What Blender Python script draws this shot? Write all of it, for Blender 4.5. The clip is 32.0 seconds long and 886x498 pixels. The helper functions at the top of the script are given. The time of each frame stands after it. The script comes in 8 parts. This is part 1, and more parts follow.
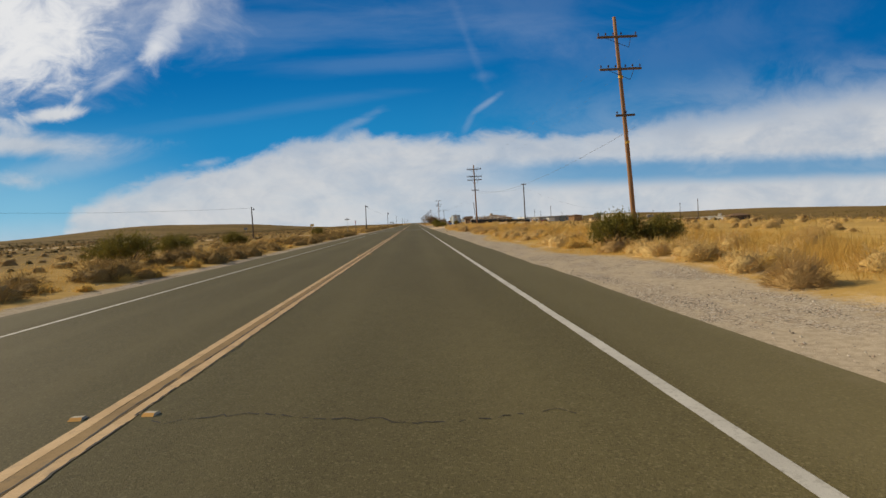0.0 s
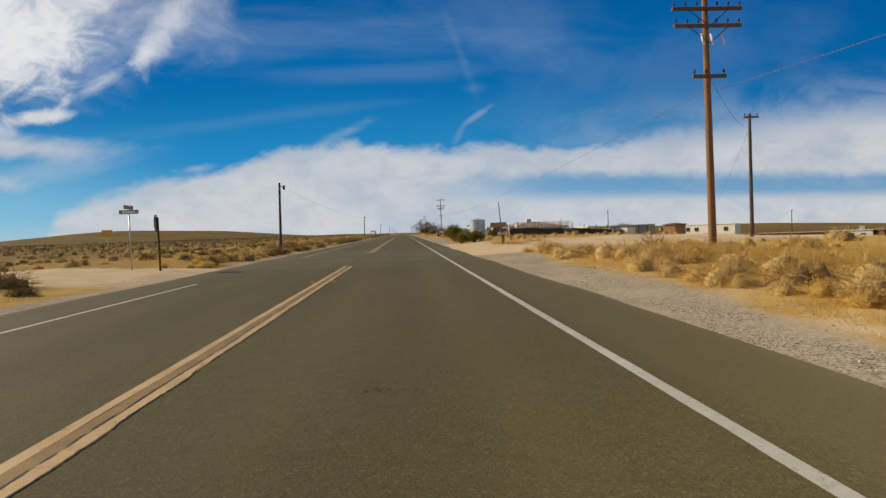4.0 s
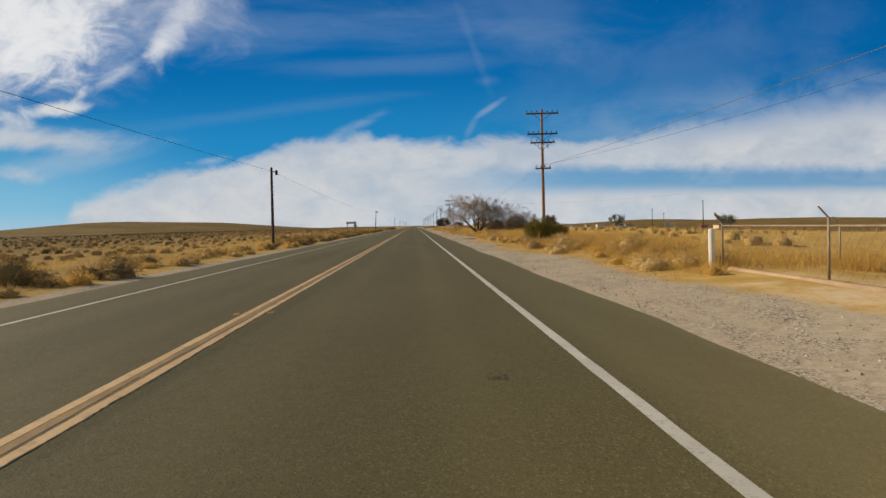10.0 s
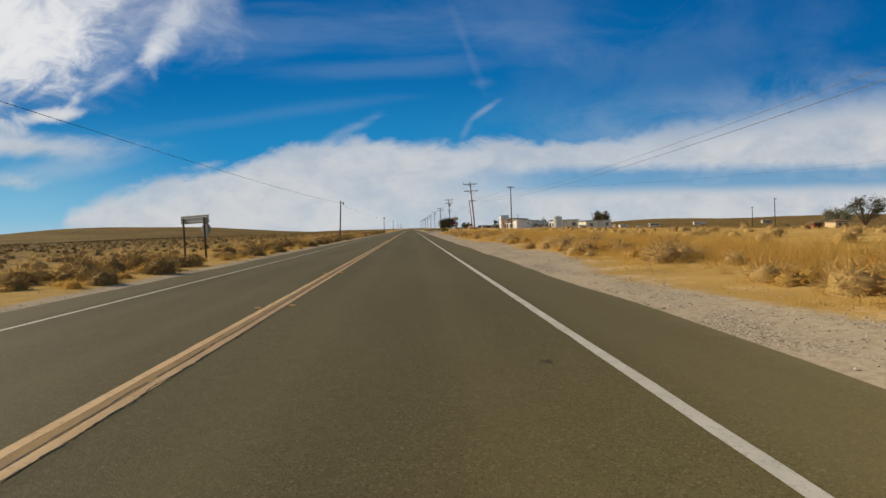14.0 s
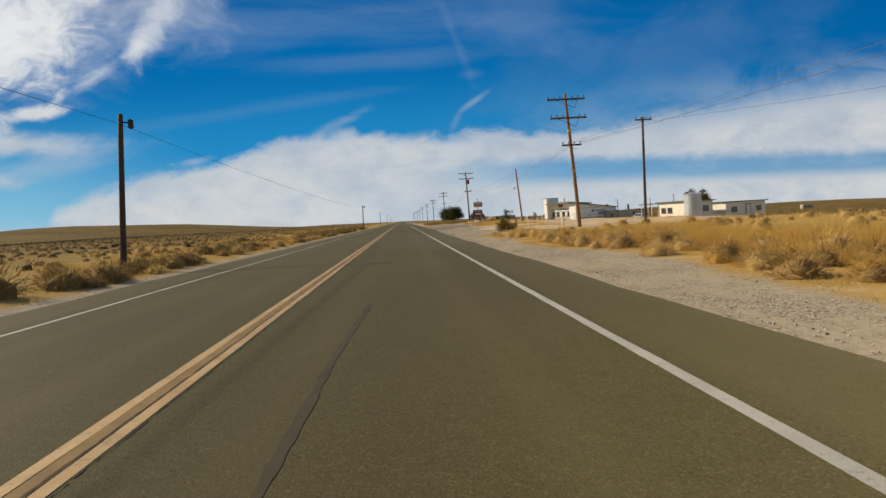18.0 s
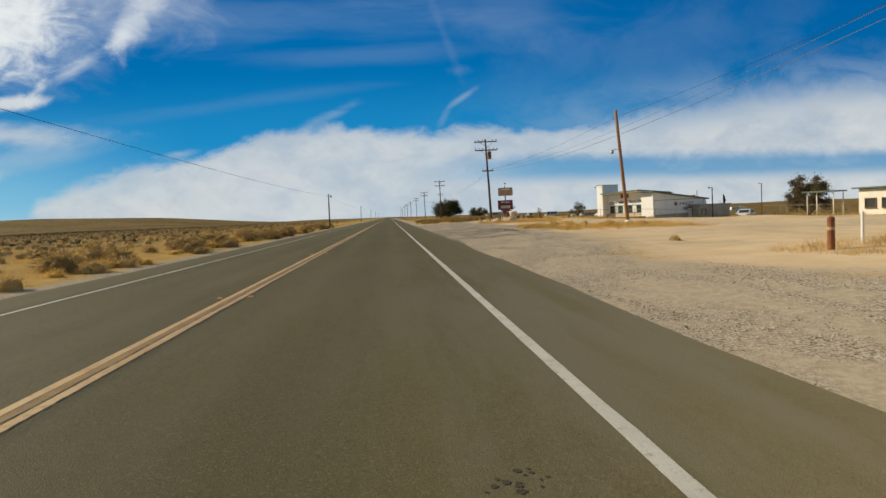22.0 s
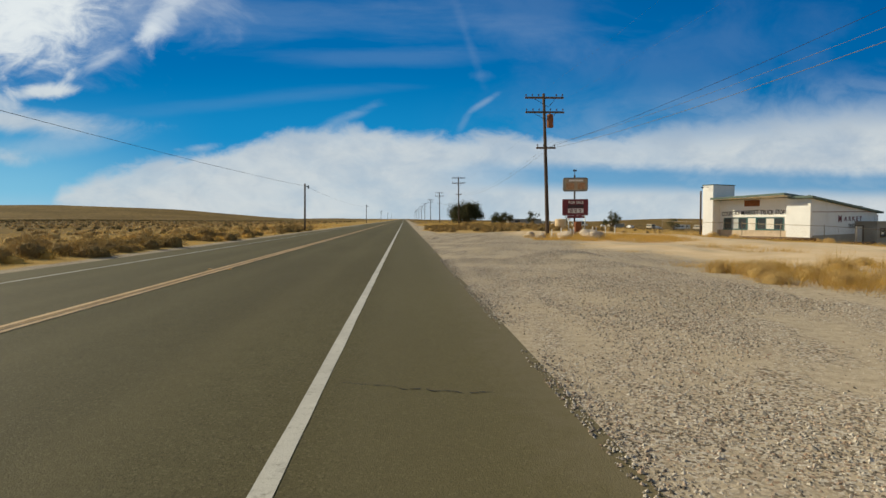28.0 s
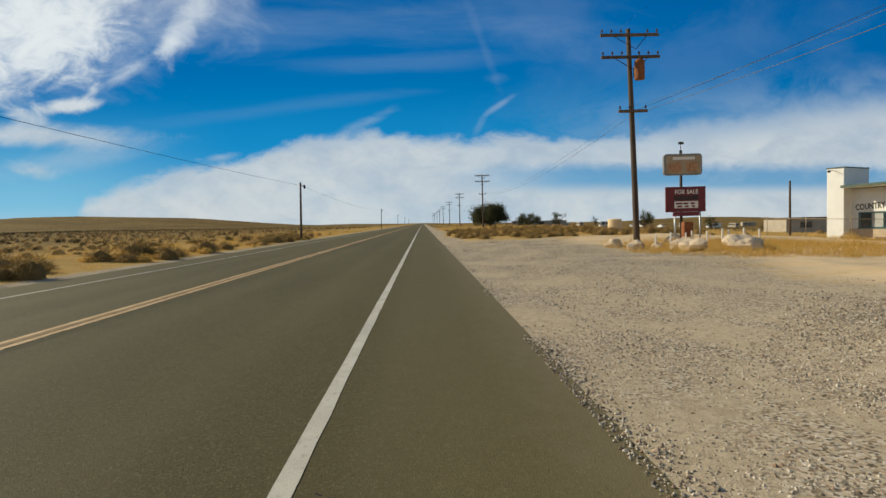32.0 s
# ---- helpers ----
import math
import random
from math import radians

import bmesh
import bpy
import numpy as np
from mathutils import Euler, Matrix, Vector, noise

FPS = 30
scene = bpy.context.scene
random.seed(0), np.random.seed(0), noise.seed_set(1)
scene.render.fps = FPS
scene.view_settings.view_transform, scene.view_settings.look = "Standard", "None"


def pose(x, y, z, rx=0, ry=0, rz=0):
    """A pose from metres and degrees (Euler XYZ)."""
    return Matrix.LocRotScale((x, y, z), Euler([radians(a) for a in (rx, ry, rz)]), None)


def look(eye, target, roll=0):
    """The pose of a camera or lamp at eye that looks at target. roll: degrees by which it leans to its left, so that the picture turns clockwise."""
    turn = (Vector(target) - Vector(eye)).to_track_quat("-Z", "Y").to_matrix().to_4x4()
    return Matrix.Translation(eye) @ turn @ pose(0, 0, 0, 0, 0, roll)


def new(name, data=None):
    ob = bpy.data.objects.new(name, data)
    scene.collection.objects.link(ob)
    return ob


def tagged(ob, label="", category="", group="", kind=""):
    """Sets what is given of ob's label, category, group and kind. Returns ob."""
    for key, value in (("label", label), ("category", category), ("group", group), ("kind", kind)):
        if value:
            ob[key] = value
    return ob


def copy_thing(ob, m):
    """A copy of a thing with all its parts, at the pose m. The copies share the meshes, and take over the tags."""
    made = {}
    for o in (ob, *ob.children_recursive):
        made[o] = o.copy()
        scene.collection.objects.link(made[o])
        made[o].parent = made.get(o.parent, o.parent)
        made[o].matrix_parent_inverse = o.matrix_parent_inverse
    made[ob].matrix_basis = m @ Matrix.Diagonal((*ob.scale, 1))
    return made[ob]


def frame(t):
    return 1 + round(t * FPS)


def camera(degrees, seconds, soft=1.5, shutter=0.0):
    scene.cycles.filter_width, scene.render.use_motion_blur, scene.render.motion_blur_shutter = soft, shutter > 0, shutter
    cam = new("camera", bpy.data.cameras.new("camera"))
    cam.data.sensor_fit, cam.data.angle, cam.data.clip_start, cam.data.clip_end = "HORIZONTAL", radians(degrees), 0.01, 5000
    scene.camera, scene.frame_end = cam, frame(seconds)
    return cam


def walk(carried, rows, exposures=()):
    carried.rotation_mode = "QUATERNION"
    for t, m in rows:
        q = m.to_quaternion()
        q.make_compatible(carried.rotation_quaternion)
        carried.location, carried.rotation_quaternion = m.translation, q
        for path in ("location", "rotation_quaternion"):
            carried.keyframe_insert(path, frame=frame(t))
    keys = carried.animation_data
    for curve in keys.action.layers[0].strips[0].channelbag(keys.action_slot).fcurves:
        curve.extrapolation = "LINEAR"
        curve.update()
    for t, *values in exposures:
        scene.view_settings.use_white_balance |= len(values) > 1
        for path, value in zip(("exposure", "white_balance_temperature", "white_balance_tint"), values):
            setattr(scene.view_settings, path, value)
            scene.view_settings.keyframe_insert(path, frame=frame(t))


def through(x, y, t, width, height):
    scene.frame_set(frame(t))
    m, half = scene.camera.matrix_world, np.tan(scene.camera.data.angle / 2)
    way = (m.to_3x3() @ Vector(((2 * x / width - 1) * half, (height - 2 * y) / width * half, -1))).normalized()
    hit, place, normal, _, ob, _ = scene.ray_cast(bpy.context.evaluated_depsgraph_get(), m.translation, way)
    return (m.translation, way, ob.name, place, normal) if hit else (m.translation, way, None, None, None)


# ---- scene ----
# ---- camera and its way along the road: seconds, x, y, z, then the three turns in degrees ----
PATH = [
    (0.0, 2.341, 3.474, 1.328, 87.14, 3.30, -3.01),
    (0.5, 2.278, 14.004, 1.330, 86.72, 4.09, -3.06),
    (1.0, 2.178, 23.871, 1.392, 86.03, 4.36, -3.40),
    (1.5, 2.183, 33.297, 1.289, 86.39, 3.89, -3.66),
    (2.0, 2.150, 42.909, 1.350, 86.90, 3.26, -3.83),
    (2.5, 2.151, 52.501, 1.288, 87.83, 3.06, -3.87),
    (3.0, 2.191, 62.375, 1.268, 88.02, 2.65, -3.98),
    (3.5, 2.188, 72.036, 1.246, 88.15, 2.45, -4.24),
    (5.5, 2.370, 110.658, 1.283, 87.80, 1.94, -3.40),
    (6.0, 2.465, 120.195, 1.334, 87.03, 2.42, -3.58),
    (6.5, 2.600, 129.726, 1.301, 86.46, 1.67, -3.54),
    (7.0, 2.671, 139.536, 1.393, 86.73, 1.72, -3.39),
    (7.5, 2.698, 149.247, 1.278, 86.47, 1.69, -3.30),
    (8.0, 2.743, 159.028, 1.335, 87.23, 1.98, -3.26),
    (8.5, 2.729, 167.839, 1.251, 88.31, 1.26, -3.09),
    (9.0, 2.644, 176.850, 1.341, 87.69, 0.88, -3.04),
    (9.5, 2.712, 185.615, 1.316, 87.31, 0.92, -3.01),
    (10.0, 2.604, 195.540, 1.311, 87.49, 2.02, -2.95),
    (10.5, 2.641, 204.840, 1.312, 87.37, 1.87, -2.80),
    (11.0, 2.510, 214.098, 1.273, 87.47, 2.64, -2.85),
    (11.5, 2.224, 222.680, 1.348, 87.46, 3.03, -3.13),
    (12.0, 2.444, 232.576, 1.267, 87.77, 3.00, -3.13),
    (12.5, 2.475, 242.717, 1.287, 87.68, 2.98, -3.22),
    (13.0, 2.395, 252.606, 1.278, 87.78, 2.92, -3.29),
    (13.5, 2.423, 262.339, 1.288, 87.78, 2.61, -3.30),
    (14.0, 2.415, 271.766, 1.252, 87.70, 2.65, -3.32),
    (14.5, 2.414, 280.805, 1.257, 87.56, 2.43, -3.08),
    (16.5, 2.171, 316.722, 1.287, 87.15, 3.66, -3.27),
    (17.0, 2.118, 324.778, 1.287, 87.10, 4.05, -3.64),
    (17.5, 2.071, 332.331, 1.298, 87.10, 3.84, -3.96),
    (18.0, 2.087, 339.116, 1.295, 86.87, 3.67, -4.22),
    (18.5, 2.056, 345.133, 1.297, 86.77, 3.52, -4.32),
    (19.0, 2.223, 351.444, 1.280, 86.56, 3.17, -4.31),
    (19.5, 2.278, 356.781, 1.300, 86.29, 3.01, -4.53),
    (20.0, 2.403, 361.588, 1.273, 86.44, 3.25, -4.43),
    (20.5, 2.520, 366.300, 1.286, 86.34, 3.51, -4.80),
    (21.0, 2.623, 370.552, 1.295, 86.49, 3.27, -5.02),
    (21.5, 2.747, 374.416, 1.282, 86.39, 3.47, -5.28),
    (22.0, 2.857, 377.847, 1.308, 86.40, 3.11, -5.53),
    (22.5, 3.004, 380.998, 1.282, 86.44, 3.03, -5.45),
    (23.0, 3.151, 383.725, 1.293, 86.44, 2.91, -5.27),
    (23.5, 3.250, 386.455, 1.278, 86.54, 3.13, -5.76),
    (24.0, 3.387, 388.726, 1.281, 86.57, 3.05, -5.53),
    (24.5, 3.497, 391.124, 1.290, 86.49, 4.25, -6.59),
    (25.0, 3.743, 393.125, 1.316, 86.36, 4.07, -7.74),
    (25.5, 3.959, 395.003, 1.302, 86.83, 3.04, -7.49),
    (27.5, 4.834, 402.519, 1.278, 86.74, -0.34, -4.98),
    (28.0, 4.937, 404.177, 1.302, 86.86, 0.52, -3.93),
    (28.5, 4.982, 405.688, 1.259, 87.01, 1.50, -4.14),
    (29.0, 5.001, 407.187, 1.260, 87.21, 1.51, -3.54),
    (29.5, 4.988, 408.669, 1.257, 87.16, 1.75, -3.15),
    (30.0, 5.036, 410.283, 1.265, 87.14, 2.06, -3.28),
    (30.5, 5.124, 411.833, 1.258, 87.27, 2.12, -3.11),
    (31.0, 5.165, 413.466, 1.258, 87.32, 2.01, -3.31),
    (31.5, 5.051, 414.878, 1.250, 87.29, 1.26, -2.36),
    (32.0, 4.969, 416.583, 1.289, 87.26, 1.71, -2.11),
]
cam = camera(77.02, 32.0)
walk(cam, [(r[0], pose(r[1], r[2], r[3], r[4], r[5], r[6])) for r in PATH],
     exposures=[(0.0, 0.0, 6500, 10), (14.0, 0.0, 6500, 10), (24.0, 0.05, 6300, 5), (32.0, 0.03, 6200, 4)])

# ---- sky, clouds and sun ----
SUN_ELEV, SUN_TURN = 28.5, 64.0      # degrees up, degrees to the left of straight ahead


def link(tree, a, b):
    tree.links.new(a, b)


def mathn(tree, op, a, b=None, c=None, clamp=False):
    n = tree.nodes.new("ShaderNodeMath")
    n.operation, n.use_clamp = op, clamp
    for i, v in enumerate((a, b, c)):
        if v is None:
            continue
        if isinstance(v, (int, float)):
            n.inputs[i].default_value = v
        else:
            link(tree, v, n.inputs[i])
    return n.outputs[0]


def smooth(tree, v, lo, hi, a=0.0, b=1.0):
    n = tree.nodes.new("ShaderNodeMapRange")
    n.interpolation_type = "SMOOTHSTEP"
    link(tree, v, n.inputs[0])
    n.inputs[1].default_value, n.inputs[2].default_value = lo, hi
    n.inputs[3].default_value, n.inputs[4].default_value = a, b
    return n.outputs[0]


def mixc(tree, fac, a, b, kind="MIX"):
    n = tree.nodes.new("ShaderNodeMix")
    n.data_type, n.blend_type = "RGBA", kind
    for sock, v in ((n.inputs[0], fac), (n.inputs[6], a), (n.inputs[7], b)):
        if isinstance(v, (int, float)):
            sock.default_value = v
        elif isinstance(v, (tuple, list)):
            sock.default_value = (*v[:3], 1)
        else:
            link(tree, v, sock)
    return n.outputs[2]


def noisen(tree, vec, scale, detail=4.0, rough=0.55, stretch=(1, 1, 1), dist=0.0):
    if stretch != (1, 1, 1):
        m = tree.nodes.new("ShaderNodeMapping")
        m.inputs["Scale"].default_value = stretch
        link(tree, vec, m.inputs[0])
        vec = m.outputs[0]
    n = tree.nodes.new("ShaderNodeTexNoise")
    link(tree, vec, n.inputs["Vector"])
    n.inputs["Scale"].default_value, n.inputs["Detail"].default_value = scale, detail
    n.inputs["Roughness"].default_value, n.inputs["Distortion"].default_value = rough, dist
    return n.outputs[0]


def build_world():
    w = bpy.data.worlds.new("sky")
    w.use_nodes = True
    scene.world = w
    t = w.node_tree
    bg = t.nodes["Background"]
    sky = t.nodes.new("ShaderNodeTexSky")
    sky.sky_type, sky.sun_disc = "NISHITA", False
    sky.sun_elevation, sky.sun_rotation = radians(SUN_ELEV), radians(360 - SUN_TURN)
    sky.air_density, sky.dust_density, sky.ozone_density, sky.altitude = 1.0, 0.3, 2.5, 700
    hs = t.nodes.new("ShaderNodeHueSaturation")
    hs.inputs["Saturation"].default_value, hs.inputs["Value"].default_value = SKY_SAT, SKY_VAL
    link(t, sky.outputs[0], hs.inputs["Color"])
    co = t.nodes.new("ShaderNodeTexCoord")
    sep = t.nodes.new("ShaderNodeSeparateXYZ")
    link(t, co.outputs["Generated"], sep.inputs[0])
    yy = mathn(t, "MAXIMUM", sep.outputs[1], 0.08)
    u, v = mathn(t, "DIVIDE", sep.outputs[0], yy), mathn(t, "DIVIDE", sep.outputs[2], yy)
    cv = t.nodes.new("ShaderNodeCombineXYZ")
    link(t, u, cv.inputs[0]), link(t, v, cv.inputs[1])
    uv = cv.outputs[0]
    big = noisen(t, uv, 6.0, 8, 0.62, (1, 1.7, 1), 0.5)
    fine = noisen(t, uv, 15.0, 9, 0.62, (1, 1.6, 1), 0.6)
    streak = noisen(t, uv, 2.4, 8, 0.6, (1, 7.0, 1), 0.3)

    def curve(x, lo, hi, stops, scale):
        """A line through (x, value) stops."""
        r = t.nodes.new("ShaderNodeValToRGB")
        r.color_ramp.interpolation = "B_SPLINE"
        link(t, mathn(t, "DIVIDE", mathn(t, "SUBTRACT", x, lo), hi - lo), r.inputs[0])
        while len(r.color_ramp.elements) < len(stops):
            r.color_ramp.elements.new(0.5)
        for e, (a, b) in zip(r.color_ramp.elements, stops):
            e.position = (a - lo) / (hi - lo)
        for e, (a, b) in zip(r.color_ramp.elements, stops):
            e.color = (b / scale, b / scale, b / scale, 1)
        return mathn(t, "MULTIPLY", r.outputs[0], scale)

    wob = mathn(t, "MULTIPLY", mathn(t, "SUBTRACT", big, 0.5), 0.060)
    wob = mathn(t, "ADD", wob, mathn(t, "MULTIPLY", mathn(t, "SUBTRACT", fine, 0.5), 0.045))
    vw = mathn(t, "ADD", v, wob)
    # the long bank: its upper edge climbs from the left, dips, then climbs again
    top = curve(u, -0.75, 1.0, ((-0.62, 0.02), (-0.585, 0.065), (-0.47, 0.098), (-0.36, 0.118), (-0.25, 0.146), (-0.12, 0.166), (-0.05, 0.168), (0.04, 0.150), (0.15, 0.150), (0.29, 0.142), (0.50, 0.166), (0.72, 0.200), (0.90, 0.212)), 0.3)
    below = mathn(t, "SUBTRACT", top, vw)
    soft_edge = smooth(t, u, 0.15, 0.7)
    bank = mathn(t, "ADD", mathn(t, "MULTIPLY", smooth(t, below, -0.006, 0.022), mathn(t, "SUBTRACT", 1.0, soft_edge)),
                 mathn(t, "MULTIPLY", smooth(t, below, -0.035, 0.060), soft_edge))
    veil = mathn(t, "MULTIPLY", smooth(t, below, -0.09, 0.0, 0.0, 0.26), smooth(t, u, 0.0, 0.5))
    veil = mathn(t, "MULTIPLY", veil, smooth(t, big, 0.3, 0.65))
    # a clear band of blue through the bank
    gap_mid = curve(u, -0.2, 1.0, ((-0.05, 0.082), (0.1, 0.078), (0.4, 0.070), (0.65, 0.064), (0.9, 0.058)), 0.3)
    gap_d = mathn(t, "ABSOLUTE", mathn(t, "SUBTRACT", mathn(t, "ADD", v, mathn(t, "MULTIPLY", wob, 0.35)), gap_mid))
    gap = smooth(t, gap_d, 0.006, 0.034, 0.80, 0.0)
    gap = mathn(t, "MULTIPLY", gap, smooth(t, u, -0.02, 0.32))
    bank = mathn(t, "MULTIPLY", bank, mathn(t, "SUBTRACT", 1.0, gap))
    left_end = smooth(t, mathn(t, "ADD", u, mathn(t, "MULTIPLY", wob, 1.2)), -0.625, -0.585)
    bank = mathn(t, "MULTIPLY", bank, left_end)
    dens = mathn(t, "MULTIPLY", smooth(t, big, 0.25, 0.7, 0.80, 1.0), smooth(t, streak, 0.3, 0.62, 0.90, 1.0))
    total = mathn(t, "MAXIMUM", mathn(t, "MULTIPLY", bank, dens), veil)

    def puff(cu, cvv, ru, rv, turn, lo, hi, amount, src, ragged=2.0):
        nonlocal total
        m = t.nodes.new("ShaderNodeMapping")
        m.vector_type = "TEXTURE"
        m.inputs["Location"].default_value = (cu, cvv, 0)
        m.inputs["Rotation"].default_value = (0, 0, radians(turn))
        m.inputs["Scale"].default_value = (ru, rv, 1)
        link(t, uv, m.inputs[0])
        ln = t.nodes.new("ShaderNodeVectorMath")
        ln.operation = "LENGTH"
        link(t, m.outputs[0], ln.inputs[0])
        d = mathn(t, "ADD", ln.outputs["Value"], mathn(t, "MULTIPLY", mathn(t, "SUBTRACT", src, 0.5), -ragged))
        a = smooth(t, d, lo, hi, amount, 0.0)
        total = mathn(t, "SUBTRACT", mathn(t, "ADD", total, a), mathn(t, "MULTIPLY", total, a))

    # the great cloud up on the left, with its torn tail
    puff(-0.62, 0.40, 0.34, 0.17, 12, 0.0, 1.25, 0.50, big, 1.8)
    puff(-0.66, 0.365, 0.17, 0.12, 15, 0.1, 1.25, 0.95, fine, 2.4)
    puff(-0.60, 0.340, 0.10, 0.05, 25, 0.0, 1.2, 0.55, fine, 2.4)
    puff(-0.69, 0.290, 0.09, 0.045, 25, 0.0, 1.3, 0.62, fine, 2.2)
    puff(-0.54, 0.405, 0.12, 0.05, 30, 0.0, 1.3, 0.45, fine, 2.4)
    puff(-0.395, 0.360, 0.085, 0.028, 52, 0.0, 1.2, 0.50, fine, 2.4)
    puff(-0.436, 0.318, 0.035, 0.016, 55, 0.0, 1.2, 0.60, fine, 2.0)
    puff(-0.505, 0.275, 0.070, 0.013, 28, 0.0, 1.2, 0.46, fine, 2.0)
    puff(-0.36, 0.40, 0.14, 0.06, 40, 0.0, 1.3, 0.24, big, 2.0)
    # small bright puffs under it
    puff(-0.615, 0.221, 0.070, 0.016, 3, 0.2, 1.1, 0.92, fine, 1.7)
    puff(-0.68, 0.205, 0.045, 0.016, -20, 0.1, 1.2, 0.60, fine, 1.7)
    puff(-0.650, 0.172, 0.17, 0.024, -3, 0.1, 1.25, 0.82, big, 1.8)
    puff(-0.67, 0.110, 0.055, 0.016, -8, 0.0, 1.2, 0.50, fine, 1.7)
    puff(-0.60, 0.130, 0.14, 0.024, 8, 0.0, 1.3, 0.26, big, 1.8)
    # wisps, short trails and thin veils
    puff(-0.10, 0.178, 0.060, 0.010, 22, 0.0, 1.4, 0.22, fine, 2.4)
    puff(-0.352, 0.126, 0.030, 0.008, 5, 0.0, 1.2, 0.42, fine, 1.6)
    puff(0.142, 0.205, 0.036, 0.006, 32, 0.0, 1.3, 0.24, fine, 1.6)
    puff(0.108, 0.172, 0.022, 0.007, 60, 0.0, 1.4, 0.12, fine, 1.6)
    puff(0.115, 0.318, 0.085, 0.010, 109, 0.0, 1.4, 0.045, fine, 2.0)
    puff(0.137, 0.253, 0.022, 0.010, 0, 0.0, 1.4, 0.07, fine, 2.0)
    puff(-0.14, 0.345, 0.38, 0.040, -2, 0.0, 1.35, 0.09, streak, 2.6)
    puff(-0.04, 0.285, 0.24, 0.020, 1, 0.0, 1.35, 0.06, streak, 2.4)
    puff(-0.26, 0.208, 0.28, 0.013, 6, 0.0, 1.35, 0.05, streak, 2.4)
    puff(0.20, 0.375, 0.24, 0.07, -8, 0.0, 1.35, 0.06, big, 2.6)
    puff(0.50, 0.28, 0.34, 0.09, 12, 0.0, 1.35, 0.05, big, 2.6)
    # clear azure low over the desert, deeper above and away from the sun
    low = mixc(t, smooth(t, v, 0.00, 0.15), (1.15, 3.15, 4.8), (0.13, 1.85, 4.0))
    low = mixc(t, smooth(t, v, 0.12, 0.30), low, (0.012, 1.05, 3.0))
    low = mixc(t, smooth(t, v, 0.28, 0.48), low, (0.004, 0.72, 2.35))
    low = mixc(t, smooth(t, u, -0.3, 0.9, 0.0, 0.30), low, (0.004, 0.55, 1.9))
    pale = mathn(t, "MULTIPLY", smooth(t, u, -0.70, -0.30, 0.75, 0.0), smooth(t, v, 0.02, 0.24, 1.0, 0.0))
    low = mixc(t, pale, low, (1.9, 4.0, 5.2))
    blue = mixc(t, mathn(t, "MULTIPLY", smooth(t, v, 0.55, 1.1, 1.0, 0.0), smooth(t, sep.outputs[1], 0.1, 0.25)), hs.outputs[0], low)
    haze = smooth(t, v, -0.02, 0.06, 0.62, 0.0)
    total = mathn(t, "MAXIMUM", total, haze)
    front = smooth(t, sep.outputs[1], 0.1, 0.25)
    total = mathn(t, "MULTIPLY", total, front)
    white = mixc(t, smooth(t, mathn(t, "ADD", mathn(t, "MULTIPLY", fine, 0.5), mathn(t, "MULTIPLY", big, 0.5)), 0.35, 0.65), CLOUD_B, CLOUD_A)
    white = mixc(t, smooth(t, v, 0.16, 0.30, 0.0, 0.8), white, (6.2, 6.2, 6.2))
    col = mixc(t, total, blue, white)
    link(t, col, bg.inputs[0])
    bg.inputs[1].default_value = SKY_STRENGTH


SKY_SAT, SKY_VAL, SKY_STRENGTH = 0.75, 0.62, 0.135
CLOUD_A, CLOUD_B = (4.75, 4.80, 4.85), (3.85, 4.05, 4.35)
build_world()
sun = new("sun", bpy.data.lights.new("sun", "SUN"))
sun.data.energy, sun.data.angle, sun.data.color = 5.0, radians(0.53), (1.0, 0.83, 0.57)
_a, _e = radians(SUN_TURN), radians(SUN_ELEV)
sun.matrix_world = look((0, 0, 50), Vector((0, 0, 50)) - Vector((-math.sin(_a) * math.cos(_e), math.cos(_a) * math.cos(_e), math.sin(_e))))

# ---- materials ----
def base_mat(name):
    m = bpy.data.materials.new(name)
    m.use_nodes = True
    t = m.node_tree
    return m, t, t.nodes["Principled BSDF"]


def obj_vec(t, wander=True):
    co = t.nodes.new("ShaderNodeTexCoord")
    if not wander:
        return co.outputs["Object"]
    info = t.nodes.new("ShaderNodeObjectInfo")
    vm = t.nodes.new("ShaderNodeVectorMath")
    vm.operation = "MULTIPLY_ADD"
    link(t, info.outputs["Random"], vm.inputs[0])
    vm.inputs[1].default_value = (37.0, 19.0, 53.0)
    link(t, co.outputs["Object"], vm.inputs[2])
    return vm.outputs[0]


def bump_to(t, bsdf, height, strength, dist=0.02):
    b = t.nodes.new("ShaderNodeBump")
    b.inputs["Strength"].default_value, b.inputs["Distance"].default_value = strength, dist
    link(t, height, b.inputs["Height"])
    link(t, b.outputs[0], bsdf.inputs["Normal"])


